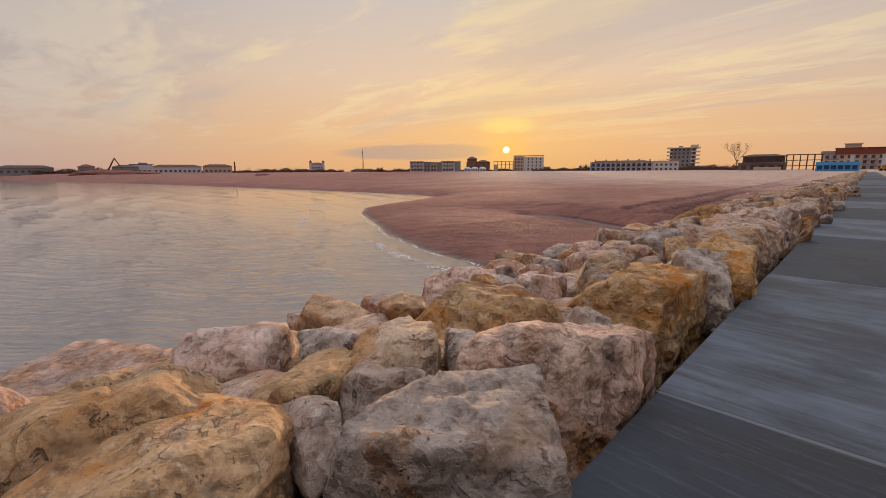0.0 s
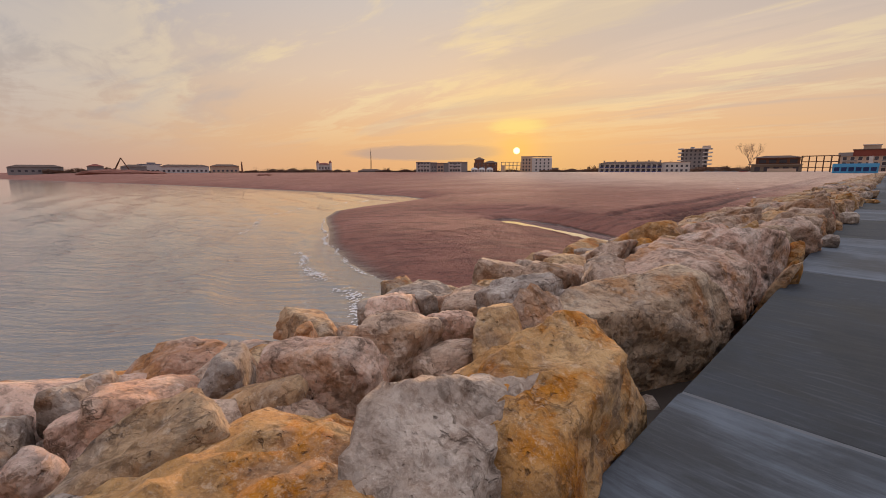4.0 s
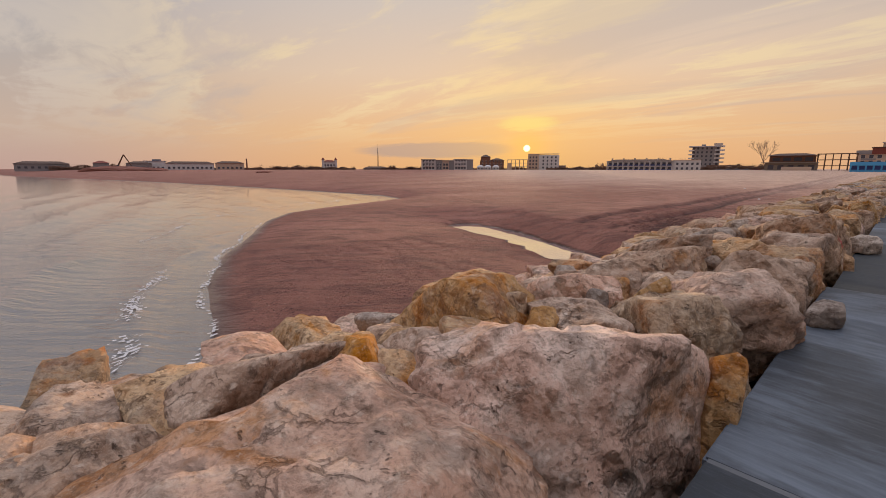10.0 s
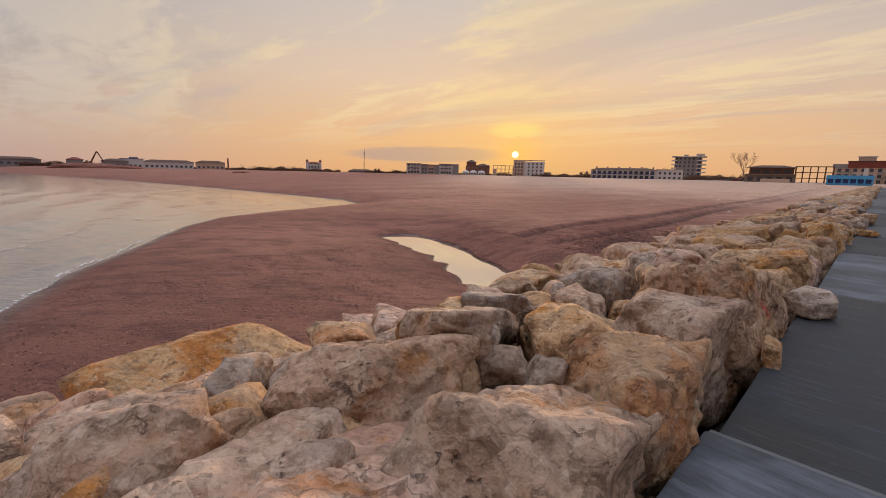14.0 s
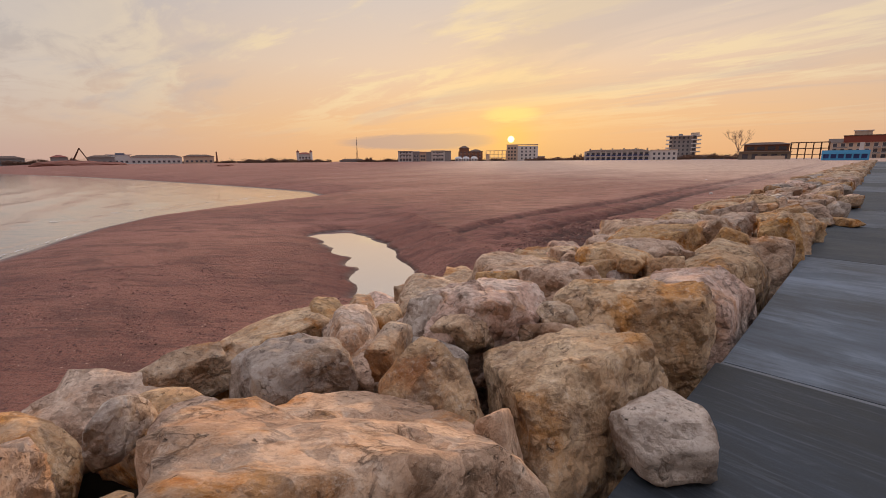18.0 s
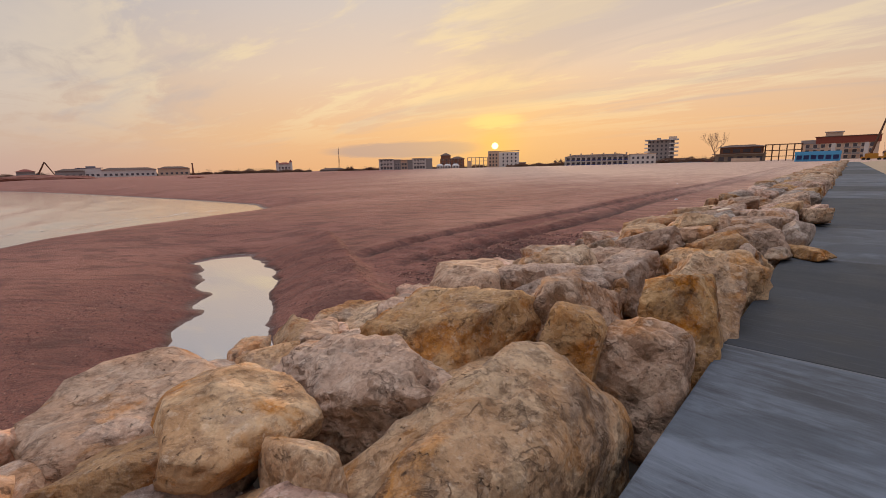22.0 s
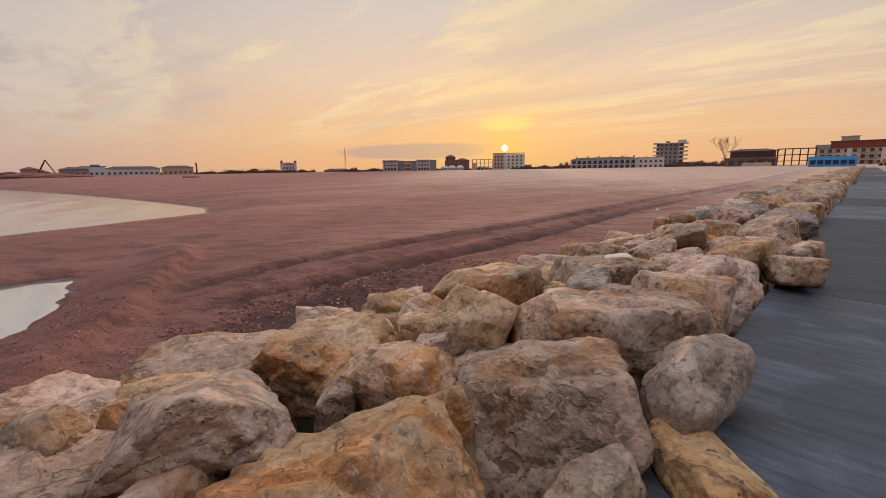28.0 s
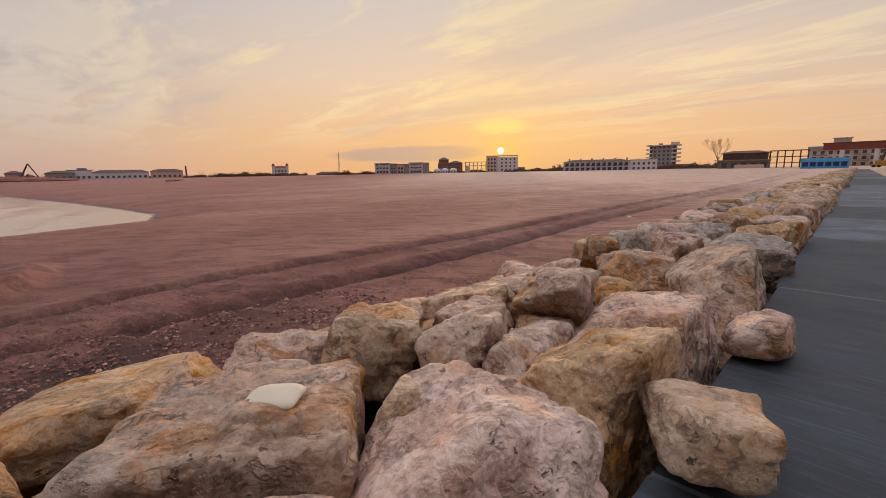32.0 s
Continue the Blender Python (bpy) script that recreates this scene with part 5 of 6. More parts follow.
def free(x, y, r):
    """Whether no boulder lies there yet."""
    return all(math.hypot(x - a, y - b) > 0.55 * r + 0.5 * (p + q) * 0.8 for a, b, p, q in TAKEN)


def place(ob, x, y, top, big, fat):
    ob.matrix_world = pose(x, y, top - 0.4 * big * 0.9, rng.uniform(-9, 9), rng.uniform(-9, 9), rng.uniform(60, 120) + rng.choice((0, 180))) @ Matrix.Diagonal((big, big * fat, big * 0.9, 1))


CREST = ((-0.5, 0.42), (-1.35, 0.4), (-2.2, 0.36))
SLOPE = ((-3.05, -0.05), (-3.8, -0.5), (-4.6, -1.0), (-5.4, -1.45))
fill = [s for s in scattered(-6, 2.2, CREST) + scattered(38, 58, CREST) + scattered(-6, 58, SLOPE) if free(s[0], s[1], s[3])]
hidden = [s for s in fill if s[0] < -4.1 or s[1] < 2.2]
for spec in fill:
    if spec not in hidden:
        ob = new("boulder", PATTERN[rng.randrange(18)])
        place(ob, *spec)
        tagged(ob, "rough limestone boulder on the breakwater crest" if spec[0] > -2.7 else "limestone boulder on the seaward slope of the breakwater", "boulder", "boulders of the breakwater")


def heap(name, specs, label, kind):
    """Many boulders joined into one mesh, by tint."""
    co, fa, n = [], [], 0
    d, faces = skin(3 if len(specs) < 400 else 2)
    for x, y, top, big, fat in specs:
        turn = np.array(Euler((rng.uniform(-0.2, 0.2), rng.uniform(-0.2, 0.2), rng.uniform(0, 6.28))).to_matrix())
        nrm, dist = facets(rng.randrange(24))
        r = ((np.maximum(d @ nrm.T, 0) / dist) ** 14).sum(1) ** (-1 / 14)
        p = (d * r[:, None]) * np.array((big * 0.52, big * fat * 0.5, big * 0.42))
        co.append(p @ turn.T + np.array((x, y, top - 0.36 * big)))
        fa.append(faces + n)
        n += len(d)
    me = bpy.data.meshes.new(name)
    me.from_pydata(np.concatenate(co).tolist(), [], np.concatenate(fa).tolist())
    me.polygons.foreach_set("use_smooth", [True] * len(me.polygons))
    me.materials.append(STONE[kind])
    return tagged(new(name, me), label, "boulders", kind="stuff")


far_specs = scattered(58, 270, ((-0.5, 0.42), (-1.35, 0.4), (-2.2, 0.36), (-3.1, 0.0), (-4.0, -0.5)))
heap("boulder_foot", hidden, "limestone boulders at the foot of the breakwater", "k")
heap("boulder_heap", far_specs[0::2], "far pale limestone boulders of the breakwater", "m")
heap("boulder_heap", far_specs[1::2], "far ochre limestone boulders of the breakwater", "o")
# chips fallen into the gaps
chips = [(rng.uniform(-3.0, -0.5), rng.uniform(1, 46), rng.uniform(-0.6, -0.3), rng.uniform(0.12, 0.34), rng.uniform(0.7, 1.2)) for _ in range(500)]
heap("boulder_chips", chips, "small broken limestone between the boulders", "g")
# smaller stones wedged low in the gaps between the others
wedged = []
for j in range(92):
    for i in range(9):
        x, y, big = -4.5 + 0.42 * i + rng.uniform(-0.15, 0.15), 1.6 + 0.45 * j + rng.uniform(-0.15, 0.15), rng.uniform(0.38, 0.7)
        if free(x, y, 0.5 * big):
            low = float(np.interp(x, [-4.6, -3.8, -3.0, -2.3, -0.8], [-0.95, -0.45, -0.1, 0.08, 0.1]))
            wedged.append((x, y, low + rng.uniform(-0.08, 0.06), big, rng.uniform(0.75, 1.2)))
            TAKEN.append((x, y, 0.5 * big, 0.45 * big))
heap("wedged_boulders", wedged[0::2], "small cream limestone boulders wedged in the gaps of the breakwater", "p")
heap("wedged_boulders", wedged[1::2], "small ochre limestone boulders wedged in the gaps of the breakwater", "m")

# ---- the town beyond the beach ----


def window_mesh(w, h):
    bm = bmesh.new()
    block(bm, -w / 2 - 0.12, -0.08, -0.12, w / 2 + 0.12, 0.05, h + 0.12)
    me = bpy.data.meshes.new("window")
    bm.to_mesh(me)
    bm.free()
    return me


def windows(parent, spots, w, h, frame_mat, pane_mat=GLASS, front=0.0):
    """Windows in a facade at (x, z) spots: a proud frame each, with its pane set in it."""
    fm = window_mesh(w, h)
    fm.materials.append(frame_mat)
    bm = bmesh.new()
    block(bm, -w / 2, -0.11, 0.0, w / 2, -0.03, h)
    pm = bpy.data.meshes.new("pane")
    bm.to_mesh(pm)
    bm.free()
    pm.materials.append(pane_mat)
    for x, z in spots:
        f = new("window", fm)
        f.parent, f.location = parent, (x, front, z)
        p = new("pane", pm)
        p.parent = f


def spots(x0, x1, cols, z0, step, rows):
    return [(x0 + (x1 - x0) * (c + 0.5) / cols, z0 + step * r) for r in range(rows) for c in range(cols)]


def balcony_meshes(w, out):
    a = bpy.data.meshes.new("balcony")
    bm = block(bmesh.new(), -w / 2, -out, -0.1, w / 2, 0.1, 0.12)
    bm.to_mesh(a)
    bm.free()
    b = bpy.data.meshes.new("railing")
    bm = bmesh.new()
    block(bm, -w / 2, -out, 0.95, w / 2, -out + 0.06, 1.05)
    for k in range(9):
        x = -w / 2 + w * k / 8
        block(bm, x - 0.04, -out, 0.1, x + 0.04, -out + 0.06, 1.0)
    block(bm, -w / 2, -out + 0.01, 0.2, w / 2, -out + 0.04, 0.85)
    bm.to_mesh(b)
    bm.free()
    return a, b


def balconies(parent, places, w, out, slab_mat, rail_mat):
    a, b = balcony_meshes(w, out)
    a.materials.append(slab_mat)
    b.materials.append(rail_mat)
    for x, z in places:
        s = new("balcony", a)
        s.parent, s.location = parent, (x, 0, z)
        r = new("railing", b)
        r.parent = s


def gable(bm, x0, x1, y0, y1, z0, z1, over=0.5):
    """A pitched roof with its ridge along x."""
    ym = (y0 + y1) / 2
    pts = [(x0 - over, y0 - over, z0), (x1 + over, y0 - over, z0), (x1 + over, y1 + over, z0), (x0 - over, y1 + over, z0), (x0 - over, ym, z1), (x1 + over, ym, z1)]
    v = [bm.verts.new(p) for p in pts]
    for f in ((0, 1, 5, 4), (2, 3, 4, 5), (1, 2, 5), (3, 0, 4), (3, 2, 1, 0)):
        bm.faces.new([v[i] for i in f])
    return bm


def hipped(bm, x0, x1, y0, y1, z0, z1, over=0.6):
    ym, inset = (y0 + y1) / 2, min((x1 - x0) * 0.4, (y1 - y0) / 2)
    pts = [(x0 - over, y0 - over, z0), (x1 + over, y0 - over, z0), (x1 + over, y1 + over, z0), (x0 - over, y1 + over, z0), (x0 + inset, ym, z1), (x1 - inset, ym, z1)]
    v = [bm.verts.new(p) for p in pts]
    for f in ((0, 1, 5, 4), (2, 3, 4, 5), (1, 2, 5), (3, 0, 4), (3, 2, 1, 0)):
        bm.faces.new([v[i] for i in f])
    return bm


def flat_roof(parent, w, d, z, mat, name="roof"):
    bm = bmesh.new()
    block(bm, -w / 2 - 0.25, -0.25, z, w / 2 + 0.25, d + 0.25, z + 0.35)
    return part(name, bm, mat, parent)


def body(parent, x0, x1, d, z1, mat, y0=0.0, z0=-1.0, name="wall"):
    return part(name, block(bmesh.new(), x0, y0, z0, x1, d, z1), mat, parent)


# white three-storey row
e = thing("apartment_building", -287.8, 289.6, 0.9, "white and grey apartment row with flat roofs behind the beach", "building", turn=47.7)
for k, (a, b, hgt, mat) in enumerate(((-23.5, -10.5, 9.0, WHITE_WALL), (-10.5, -4.5, 8.6, GREY_WALL), (-4.5, 1.5, 8.2, TAN_WALL), (1.5, 6.0, 8.2, GREY_WALL), (6.0, 18.0, 9.2, WHITE_WALL), (18.0, 23.5, 9.0, GREY_WALL))):
    body(e, a, b, 12 + 0.3 * k, hgt, mat, y0=-0.3 * (k % 2))
    part("roof", block(bmesh.new(), a - 0.2, -0.8, hgt, b + 0.2, 12, hgt + 0.35), WHITE_WALL if mat == GREY_WALL else GREY_WALL, e)
windows(e, spots(-9.8, -5.2, 2, 0.8, 3.0, 2), 1.4, 1.6, WHITE_WALL, front=-0.3)
windows(e, spots(-22.5, -11.5, 4, 0.8, 3.0, 3) + spots(-4, 1, 2, 0.8, 3.0, 2) + spots(7, 17, 4, 0.8, 3.0, 3) + spots(19, 23, 2, 1.0, 3.0, 2), 1.7, 1.7, GREY_WALL)
balconies(e, [(-19, 3.6), (-14, 3.6), (-19, 6.6), (-14, 6.6), (9, 3.6), (14.5, 3.6), (9, 6.6), (14.5, 6.6)], 4.0, 1.3, WHITE_WALL, WHITE_WALL)

# brown house with a stepped roof behind
e = thing("house", -285.1, 348.5, 0.9, "brown brick house with a dark hipped roof", "house", turn=41.6)
body(e, -11.8, 11.8, 12, 9.2, BROWN_WALL)
body(e, -11, -1.5, 10, 12.4, BROWN_WALL, y0=0.4, z0=9.2, name="upper_wall")
part("roof", hipped(bmesh.new(), -11.0, -1.5, 0.4, 10, 12.4, 14.8), ROOF, e)
part("roof", hipped(bmesh.new(), -1.5, 11.8, 0, 12, 9.2, 11.4), ROOF, e)
windows(e, spots(-11, 11, 6, 1.4, 3.0, 3), 1.4, 1.6, TAN_WALL)

# white domed pavilions on the beach
for k, x in enumerate((-272.5, -267.3, -261.5)):
    e = thing("pavilion", x, 317.4 + 4.6 * k, 0.9, "small white beach pavilion with a rounded roof", "pavilion", "beach pavilions", turn=42.7)
    body(e, -3, 3, 5, 2.2, WHITE_WALL)
    bm = bmesh.new()
    bmesh.ops.create_uvsphere(bm, u_segments=20, v_segments=10, radius=3.3)
    bmesh.ops.scale(bm, vec=(1, 0.85, 0.62), verts=bm.verts)
    bmesh.ops.delete(bm, geom=[v for v in bm.verts if v.co.z < -0.05], context="VERTS")
    bmesh.ops.translate(bm, vec=(0, 2.5, 2.2), verts=bm.verts)
    part("roof", bm, WHITE_WALL, e, smooth=True)
    windows(e, [(-1.4, 0.5), (1.4, 0.5)], 1.2, 1.3, GREY_WALL)


def open_frame(name, x, y, z, turn, w, d, floors, step, bays, label, mat):
    """A bare concrete skeleton: slabs on columns."""
    e = thing(name, x, y, z, label, "building shell", turn=turn)
    cm = bpy.data.meshes.new("column")
    bm = block(bmesh.new(), -0.24, -0.24, 0, 0.24, 0.24, step - 0.3)
    bm.to_mesh(cm)
    bm.free()
    cm.materials.append(mat)
    for f in range(floors):
        part("floor_slab", block(bmesh.new(), -w / 2, 0, f * step + step - 0.3, w / 2, d, f * step + step), mat, e)
        for b in range(bays + 1):
            for yy in (0.4, d - 0.4):
                c = new("column", cm)
                c.parent, c.location = e, (-w / 2 + 0.3 + (w - 0.6) * b / bays, yy, f * step)
    return e


e = open_frame("unfinished_building", -247.5, 340.8, 0.9, 38.3, 18.9, 9, 3, 3.1, 5, "open concrete shell of an unfinished house", TAN_WALL)
body(e, -9.4, -6.0, 8.8, 5.9, TAN_WALL, y0=0.2, z0=0)

e = thing("apartment_building", -234.6, 362.9, 0.9, "pale block, its left wing coloured tan for the glare of the low sun", "building", turn=35.0)
# tan on this wing paints in the sun's glare
body(e, -14.2, -4.0, 14, 14.6, TAN_WALL)
body(e, -4.0, 14.2, 13, 13.4, WHITE_WALL, y0=-0.8)
flat_roof(e, 28.4, 14, 14.4, TAN_WALL)
windows(e, spots(-2, 13, 4, 1.2, 3.1, 4), 1.4, 1.7, WHITE_WALL, front=-0.8)
windows(e, spots(-13.5, -5, 3, 1.2, 3.1, 4), 1.5, 1.7, TAN_WALL)
e = thing("shed", -220.7, 372.2, 0.9, "low brown outbuilding beside the pale block", "shed", turn=32.7)
body(e, -3.4, 3.4, 5, 2.9, BROWN_WALL)
part("roof", gable(bmesh.new(), -3.4, 3.4, 0, 5, 2.9, 4.0), ROOF, e)
windows(e, [(-1.5, 0.8), (1.5, 0.8)], 1.0, 1.1, TAN_WALL)

# long blue and white hotel
e = thing("hotel", -131.5, 351.2, 0.4, "long two-storey hotel in white with navy balcony panels", "hotel", turn=22.2)
body(e, -31.5, 14, 11, 6.9, WHITE_WALL)
body(e, 14, 31.5, 12, 7.3, WHITE_WALL, y0=-0.5)
part("roof", hipped(bmesh.new(), -31.5, 14, -0.6, 11, 6.9, 8.4), ROOF, e)
part("roof", block(bmesh.new(), 13.8, -0.9, 7.3, 31.8, 12, 7.75), TAN_WALL, e)
for x in (-28, -20, -12, -4, 4, 12):
    part("chimney", block(bmesh.new(), x - 0.6, 3.2, 7.2, x + 0.6, 4.4, 9.3), TAN_WALL, e)
windows(e, spots(-31, 13.5, 12, 0.7, 3.3, 2), 2.2, 2.0, WHITE_WALL)
windows(e, spots(15, 31, 5, 0.8, 3.3, 2), 1.3, 1.5, GREY_WALL, front=-0.5)
balconies(e, spots(-31, 13.5, 12, 0.15, 3.3, 2), 3.2, 1.4, WHITE_WALL, NAVY)
for x in range(13):
    part("pier", block(bmesh.new(), -31.7 + x * 3.72, -1.5, -0.5, -31.3 + x * 3.72, 0, 6.9), WHITE_WALL, e)

# grey tower block with wrap-round balconies
e = thing("tower_block", -113.2, 410.6, 0.6, "six-storey grey tower block with white balconies", "building", turn=16.5)
body(e, -9.6, 9.4, 16, 18.6, GREY_WALL)
part("roof", block(bmesh.new(), -11.6, -1.6, 18.6, 12, 17, 19.1), WHITE_WALL, e)
part("stair_head", block(bmesh.new(), -3.6, 4, 19.1, -0.6, 9, 20.6), GREY_WALL, e)
part("stair_head", block(bmesh.new(), 5.0, 4, 19.1, 11, 9, 21.4), TAN_WALL, e)
for f in range(6):
    z = 3.1 * f + 2.9
    part("balcony", block(bmesh.new(), -12.4, -1.6, z, -8.4, 10, z + 0.9), WHITE_WALL, e)
    part("balcony", block(bmesh.new(), 5.6, -1.6, z, 12.4, 10, z + 0.9), WHITE_WALL, e)
windows(e, spots(-7.5, 5, 4, 1.0, 3.1, 6), 1.3, 1.6, GREY_WALL)
windows(e, spots(6, 9.4, 1, 0.9, 3.1, 6) + spots(-9.6, -8, 1, 0.9, 3.1, 6), 2.0, 2.0, TAN_WALL)
e = thing("shop", -98, 398, 0.5, "low tan shop at the foot of the tower block", "shop", turn=15)
body(e, -10, 10, 8, 3.6, TAN_WALL)
flat_roof(e, 20, 8, 3.6, ROOF)
windows(e, spots(-9.5, 9.5, 6, 0.6, 3, 1), 2.2, 2.0, WHITE_WALL)

# stepped house and its terrace
e = thing("house", -45.0, 320.5, 0.3, "dark two-storey seafront house with a deep flat roof", "house", turn=8.8)
body(e, -11.8, 11.6, 12, 4.8, SLAB)
body(e, -9.8, 10.6, 11, 8.6, BROWN_WALL, y0=2.5, z0=4.8, name="upper_wall")
part("roof", hipped(bmesh.new(), -10.3, 10.9, 1.5, 11, 8.6, 9.9, 1.2), ROOF, e)
part("terrace", block(bmesh.new(), -13.4, -1.4, 4.6, 11.9, 3.4, 5.0), SLAB, e)
part("low_wall", block(bmesh.new(), -4, -3.4, -0.6, 9, -3.0, 2.4), TAN_WALL, e)
windows(e, spots(-9, 10, 4, 5.6, 3, 1), 3.4, 2.0, BROWN_WALL, front=2.5)
windows(e, spots(-11, 11, 5, 1.0, 3, 1), 2.6, 2.4, SLAB)
e = open_frame("unfinished_building", -26.6, 325.9, 0.3, 5.2, 16.4, 9, 3, 3.15, 5, "bare brown concrete frame of an unfinished building", STEEL)

# blue beach bar
e = thing("beach_bar", -10.1, 276.9, 0.3, "bright blue single-storey beach bar with shutters", "bar", turn=2.5)
body(e, -7.4, 7.4, 7, 2.9, NAVY, y0=0.5)
part("fascia", block(bmesh.new(), -7.7, -0.4, 2.7, 7.7, 7.2, 4.3), BLUE, e, "bright blue fascia")
part("low_wall", block(bmesh.new(), -7.5, 0.2, -0.6, 7.5, 0.5, 0.9), BLUE, e)
for k in range(7):
    x = -7.3 + 14.6 * k / 6
    part("post", block(bmesh.new(), x - 0.3, -0.1, -0.6, x + 0.3, 0.5, 2.75), BLUE, e)

# large tan hotel with a red-brown attic
e = thing("hotel", -5.0, 357.1, 0.3, "large tan hotel with a red-brown attic storey", "hotel", turn=1.0)
body(e, -16.1, 16.1, 16, 9.4, TAN_WALL)
part("attic", block(bmesh.new(), -10, -0.6, 9.4, 16.6, 16, 12.9), RED_ROOF, e)
part("attic", block(bmesh.new(), -16.4, -0.4, 9.4, -10, 16, 11.6), GREY_WALL, e)
part("roof", block(bmesh.new(), -10.4, -0.9, 12.9, 16.9, 16, 13.3), ROOF, e)
part("roof_room", block(bmesh.new(), -6.1, 2, 13.3, 1.2, 8, 15.6), TAN_WALL, e)
part("roof", block(bmesh.new(), -6.6, 1.6, 15.6, 1.7, 8.4, 15.95), WHITE_WALL, e)
windows(e, spots(-15, 15, 9, 0.9, 3.1, 3) + spots(-9, 15, 7, 10.2, 3, 1), 1.7, 1.9, WHITE_WALL)
balconies(e, spots(2, 9, 2, 3.0, 3.1, 2) + spots(-14, -8, 2, 3.0, 3.1, 2), 3.0, 1.3, TAN_WALL, GREY_WALL)
for x in (-2.2, 11.2):
    part("pilaster", block(bmesh.new(), x - 0.9, -0.5, -0.5, x + 0.9, 0, 9.4), WHITE_WALL, e)

# low sheds and houses along the far shore
for x, y, turn, w, hgt, mat, roof, label in ((-418.6, 52.7, 86.5, 9.6, 5.2, GREY_WALL, RED_ROOF, "small grey far-shore house"), (-416.5, 76.2, 83.3, 16.7, 5.0, GREY_WALL, ROOF, "pale low far-shore building"),
                                             (-424.9, 88.8, 81.7, 14.3, 7.0, WHITE_WALL, NAVY, "white far-shore block with a dark flat roof"), (-420.7, 113.2, 78.4, 36.0, 5.4, WHITE_WALL, ROOF, "long far-shore hall with a dark roof"),
                                             (-413.5, 142.8, 74.4, 22.8, 5.8, TAN_WALL, ROOF, "tan far-shore hall with a dark roof"), (-417.1, 242.6, 62.7, 14.2, 8.4, WHITE_WALL, RED_ROOF, "white villa with a red roof and turrets"),
                                             (-376.4, 272.8, 56.9, 25.4, 1.6, GREY_WALL, ROOF, "low house with a broad dark roof"), (-430, 20, 90, 30, 4.5, GREY_WALL, ROOF, "low grey far-shore buildings")):
    e = thing("villa" if "villa" in label else "far_building", x, y, 0.9, label, "building", turn=turn)
    body(e, -w / 2, w / 2, 10, hgt, mat)
    if "flat" in label:
        flat_roof(e, w + 2, 10, hgt, roof)
        part("roof_room", block(bmesh.new(), -2, 2, hgt, 4, 7, hgt + 1.6), GREY_WALL, e)
    else:
        part("roof", hipped(bmesh.new(), -w / 2, w / 2, 0, 10, hgt, hgt + 1.7), roof, e)
    if hgt > 3:
        windows(e, spots(-w / 2 + 0.8, w / 2 - 0.8, max(3, int(w / 3.4)), 1.0, 2.9, 2 if hgt > 7 else 1), 1.6, 1.5, GREY_WALL)
    if "villa" in label:
        for x2 in (-6.4, 6.4):
            part("turret", tube(bmesh.new(), (x2, 0.4, 0), (x2, 0.4, 10.2), 1.4, 1.4, 10), WHITE_WALL, e)
            part("turret_roof", tube(bmesh.new(), (x2, 0.4, 10.2), (x2, 0.4, 12.6), 1.8, 0.05, 10), RED_ROOF, e)
e = thing("chimney_stack", -409.6, 156.0, 0.9, "slim brick chimney on the far shore", "chimney")
part("shaft", tube(bmesh.new(), (0, 0, -0.5), (0, 0, 9.4), 0.8, 0.55, 12), BROWN_WALL, e)
part("cap", tube(bmesh.new(), (0, 0, 9.4), (0, 0, 9.8), 0.75, 0.75, 12), ROOF, e)

# lattice mast
e = thing("radio_mast", -580.1, 417.9, 0.8, "thin lattice radio mast beyond the town", "mast")
for k in range(3):
    a = k * 2 * math.pi / 3
    part("leg", tube(bmesh.new(), (1.5 * math.cos(a), 1.5 * math.sin(a), -0.5), (0.35 * math.cos(a), 0.35 * math.sin(a), 34), 0.2, 0.12, 6), STEEL, e)
for k in range(16):
    z, r = 2 * k + 1.5, 1.5 - 1.15 * (2 * k + 1.5) / 34
    bm = bmesh.new()
    for j in range(3):
        a, b = j * 2 * math.pi / 3, (j + 1) * 2 * math.pi / 3
        tube(bm, (r * math.cos(a), r * math.sin(a), z), (r * 0.95 * math.cos(b), r * 0.95 * math.sin(b), z + 1.9), 0.07, 0.07, 5)
    part("brace", bm, STEEL, e)
part("aerial", tube(bmesh.new(), (0, 0, 34), (0, 0, 39), 0.1, 0.05, 6), STEEL, e)
for z in (27, 30):
    part("dish", tube(bmesh.new(), (-1.2, -0.4, z), (1.2, -0.8, z), 0.6, 0.6, 8), GREY_WALL, e)


# ---- machines ----
e = thing("excavator", -328.2, 54.5, 0.5, "tracked excavator with a raised boom on the far shore", "excavator", turn=85.2)
for x in (-1.5, 1.5):
    part("track", block(bmesh.new(), x - 3.4, -2.2, -0.4, x - 2.6, 2.2, 0.9, 0.2), DARK, e)
part("body", block(bmesh.new(), -5.0, -1.2, 0.9, -1.4, 2.6, 2.6, 0.2), YELLOW, e)
part("cab", block(bmesh.new(), -3.4, -1.8, 1.0, -1.9, 0.2, 3.4, 0.15), GLASS, e)
part("boom", tube(bmesh.new(), (-3.0, -1.0, 1.8), (0.8, -2.6, 9.6), 0.5, 0.32, 6), STEEL, e, "rusty curved boom")
part("stick", tube(bmesh.new(), (0.8, -2.6, 9.6), (4.6, -3.6, 1.8), 0.34, 0.24, 6), STEEL, e)
part("bucket", block(bmesh.new(), 3.9, -4.3, 0.2, 5.5, -2.9, 1.9, 0.3), STEEL, e)
e = thing("mobile_crane", 8.1, 287.0, 0.2, "mobile crane with its long boom raised behind the walkway", "crane", turn=-1.6)
part("chassis", block(bmesh.new(), -4.4, -1.3, 0.7, 4.4, 1.3, 1.6, 0.1), YELLOW, e)
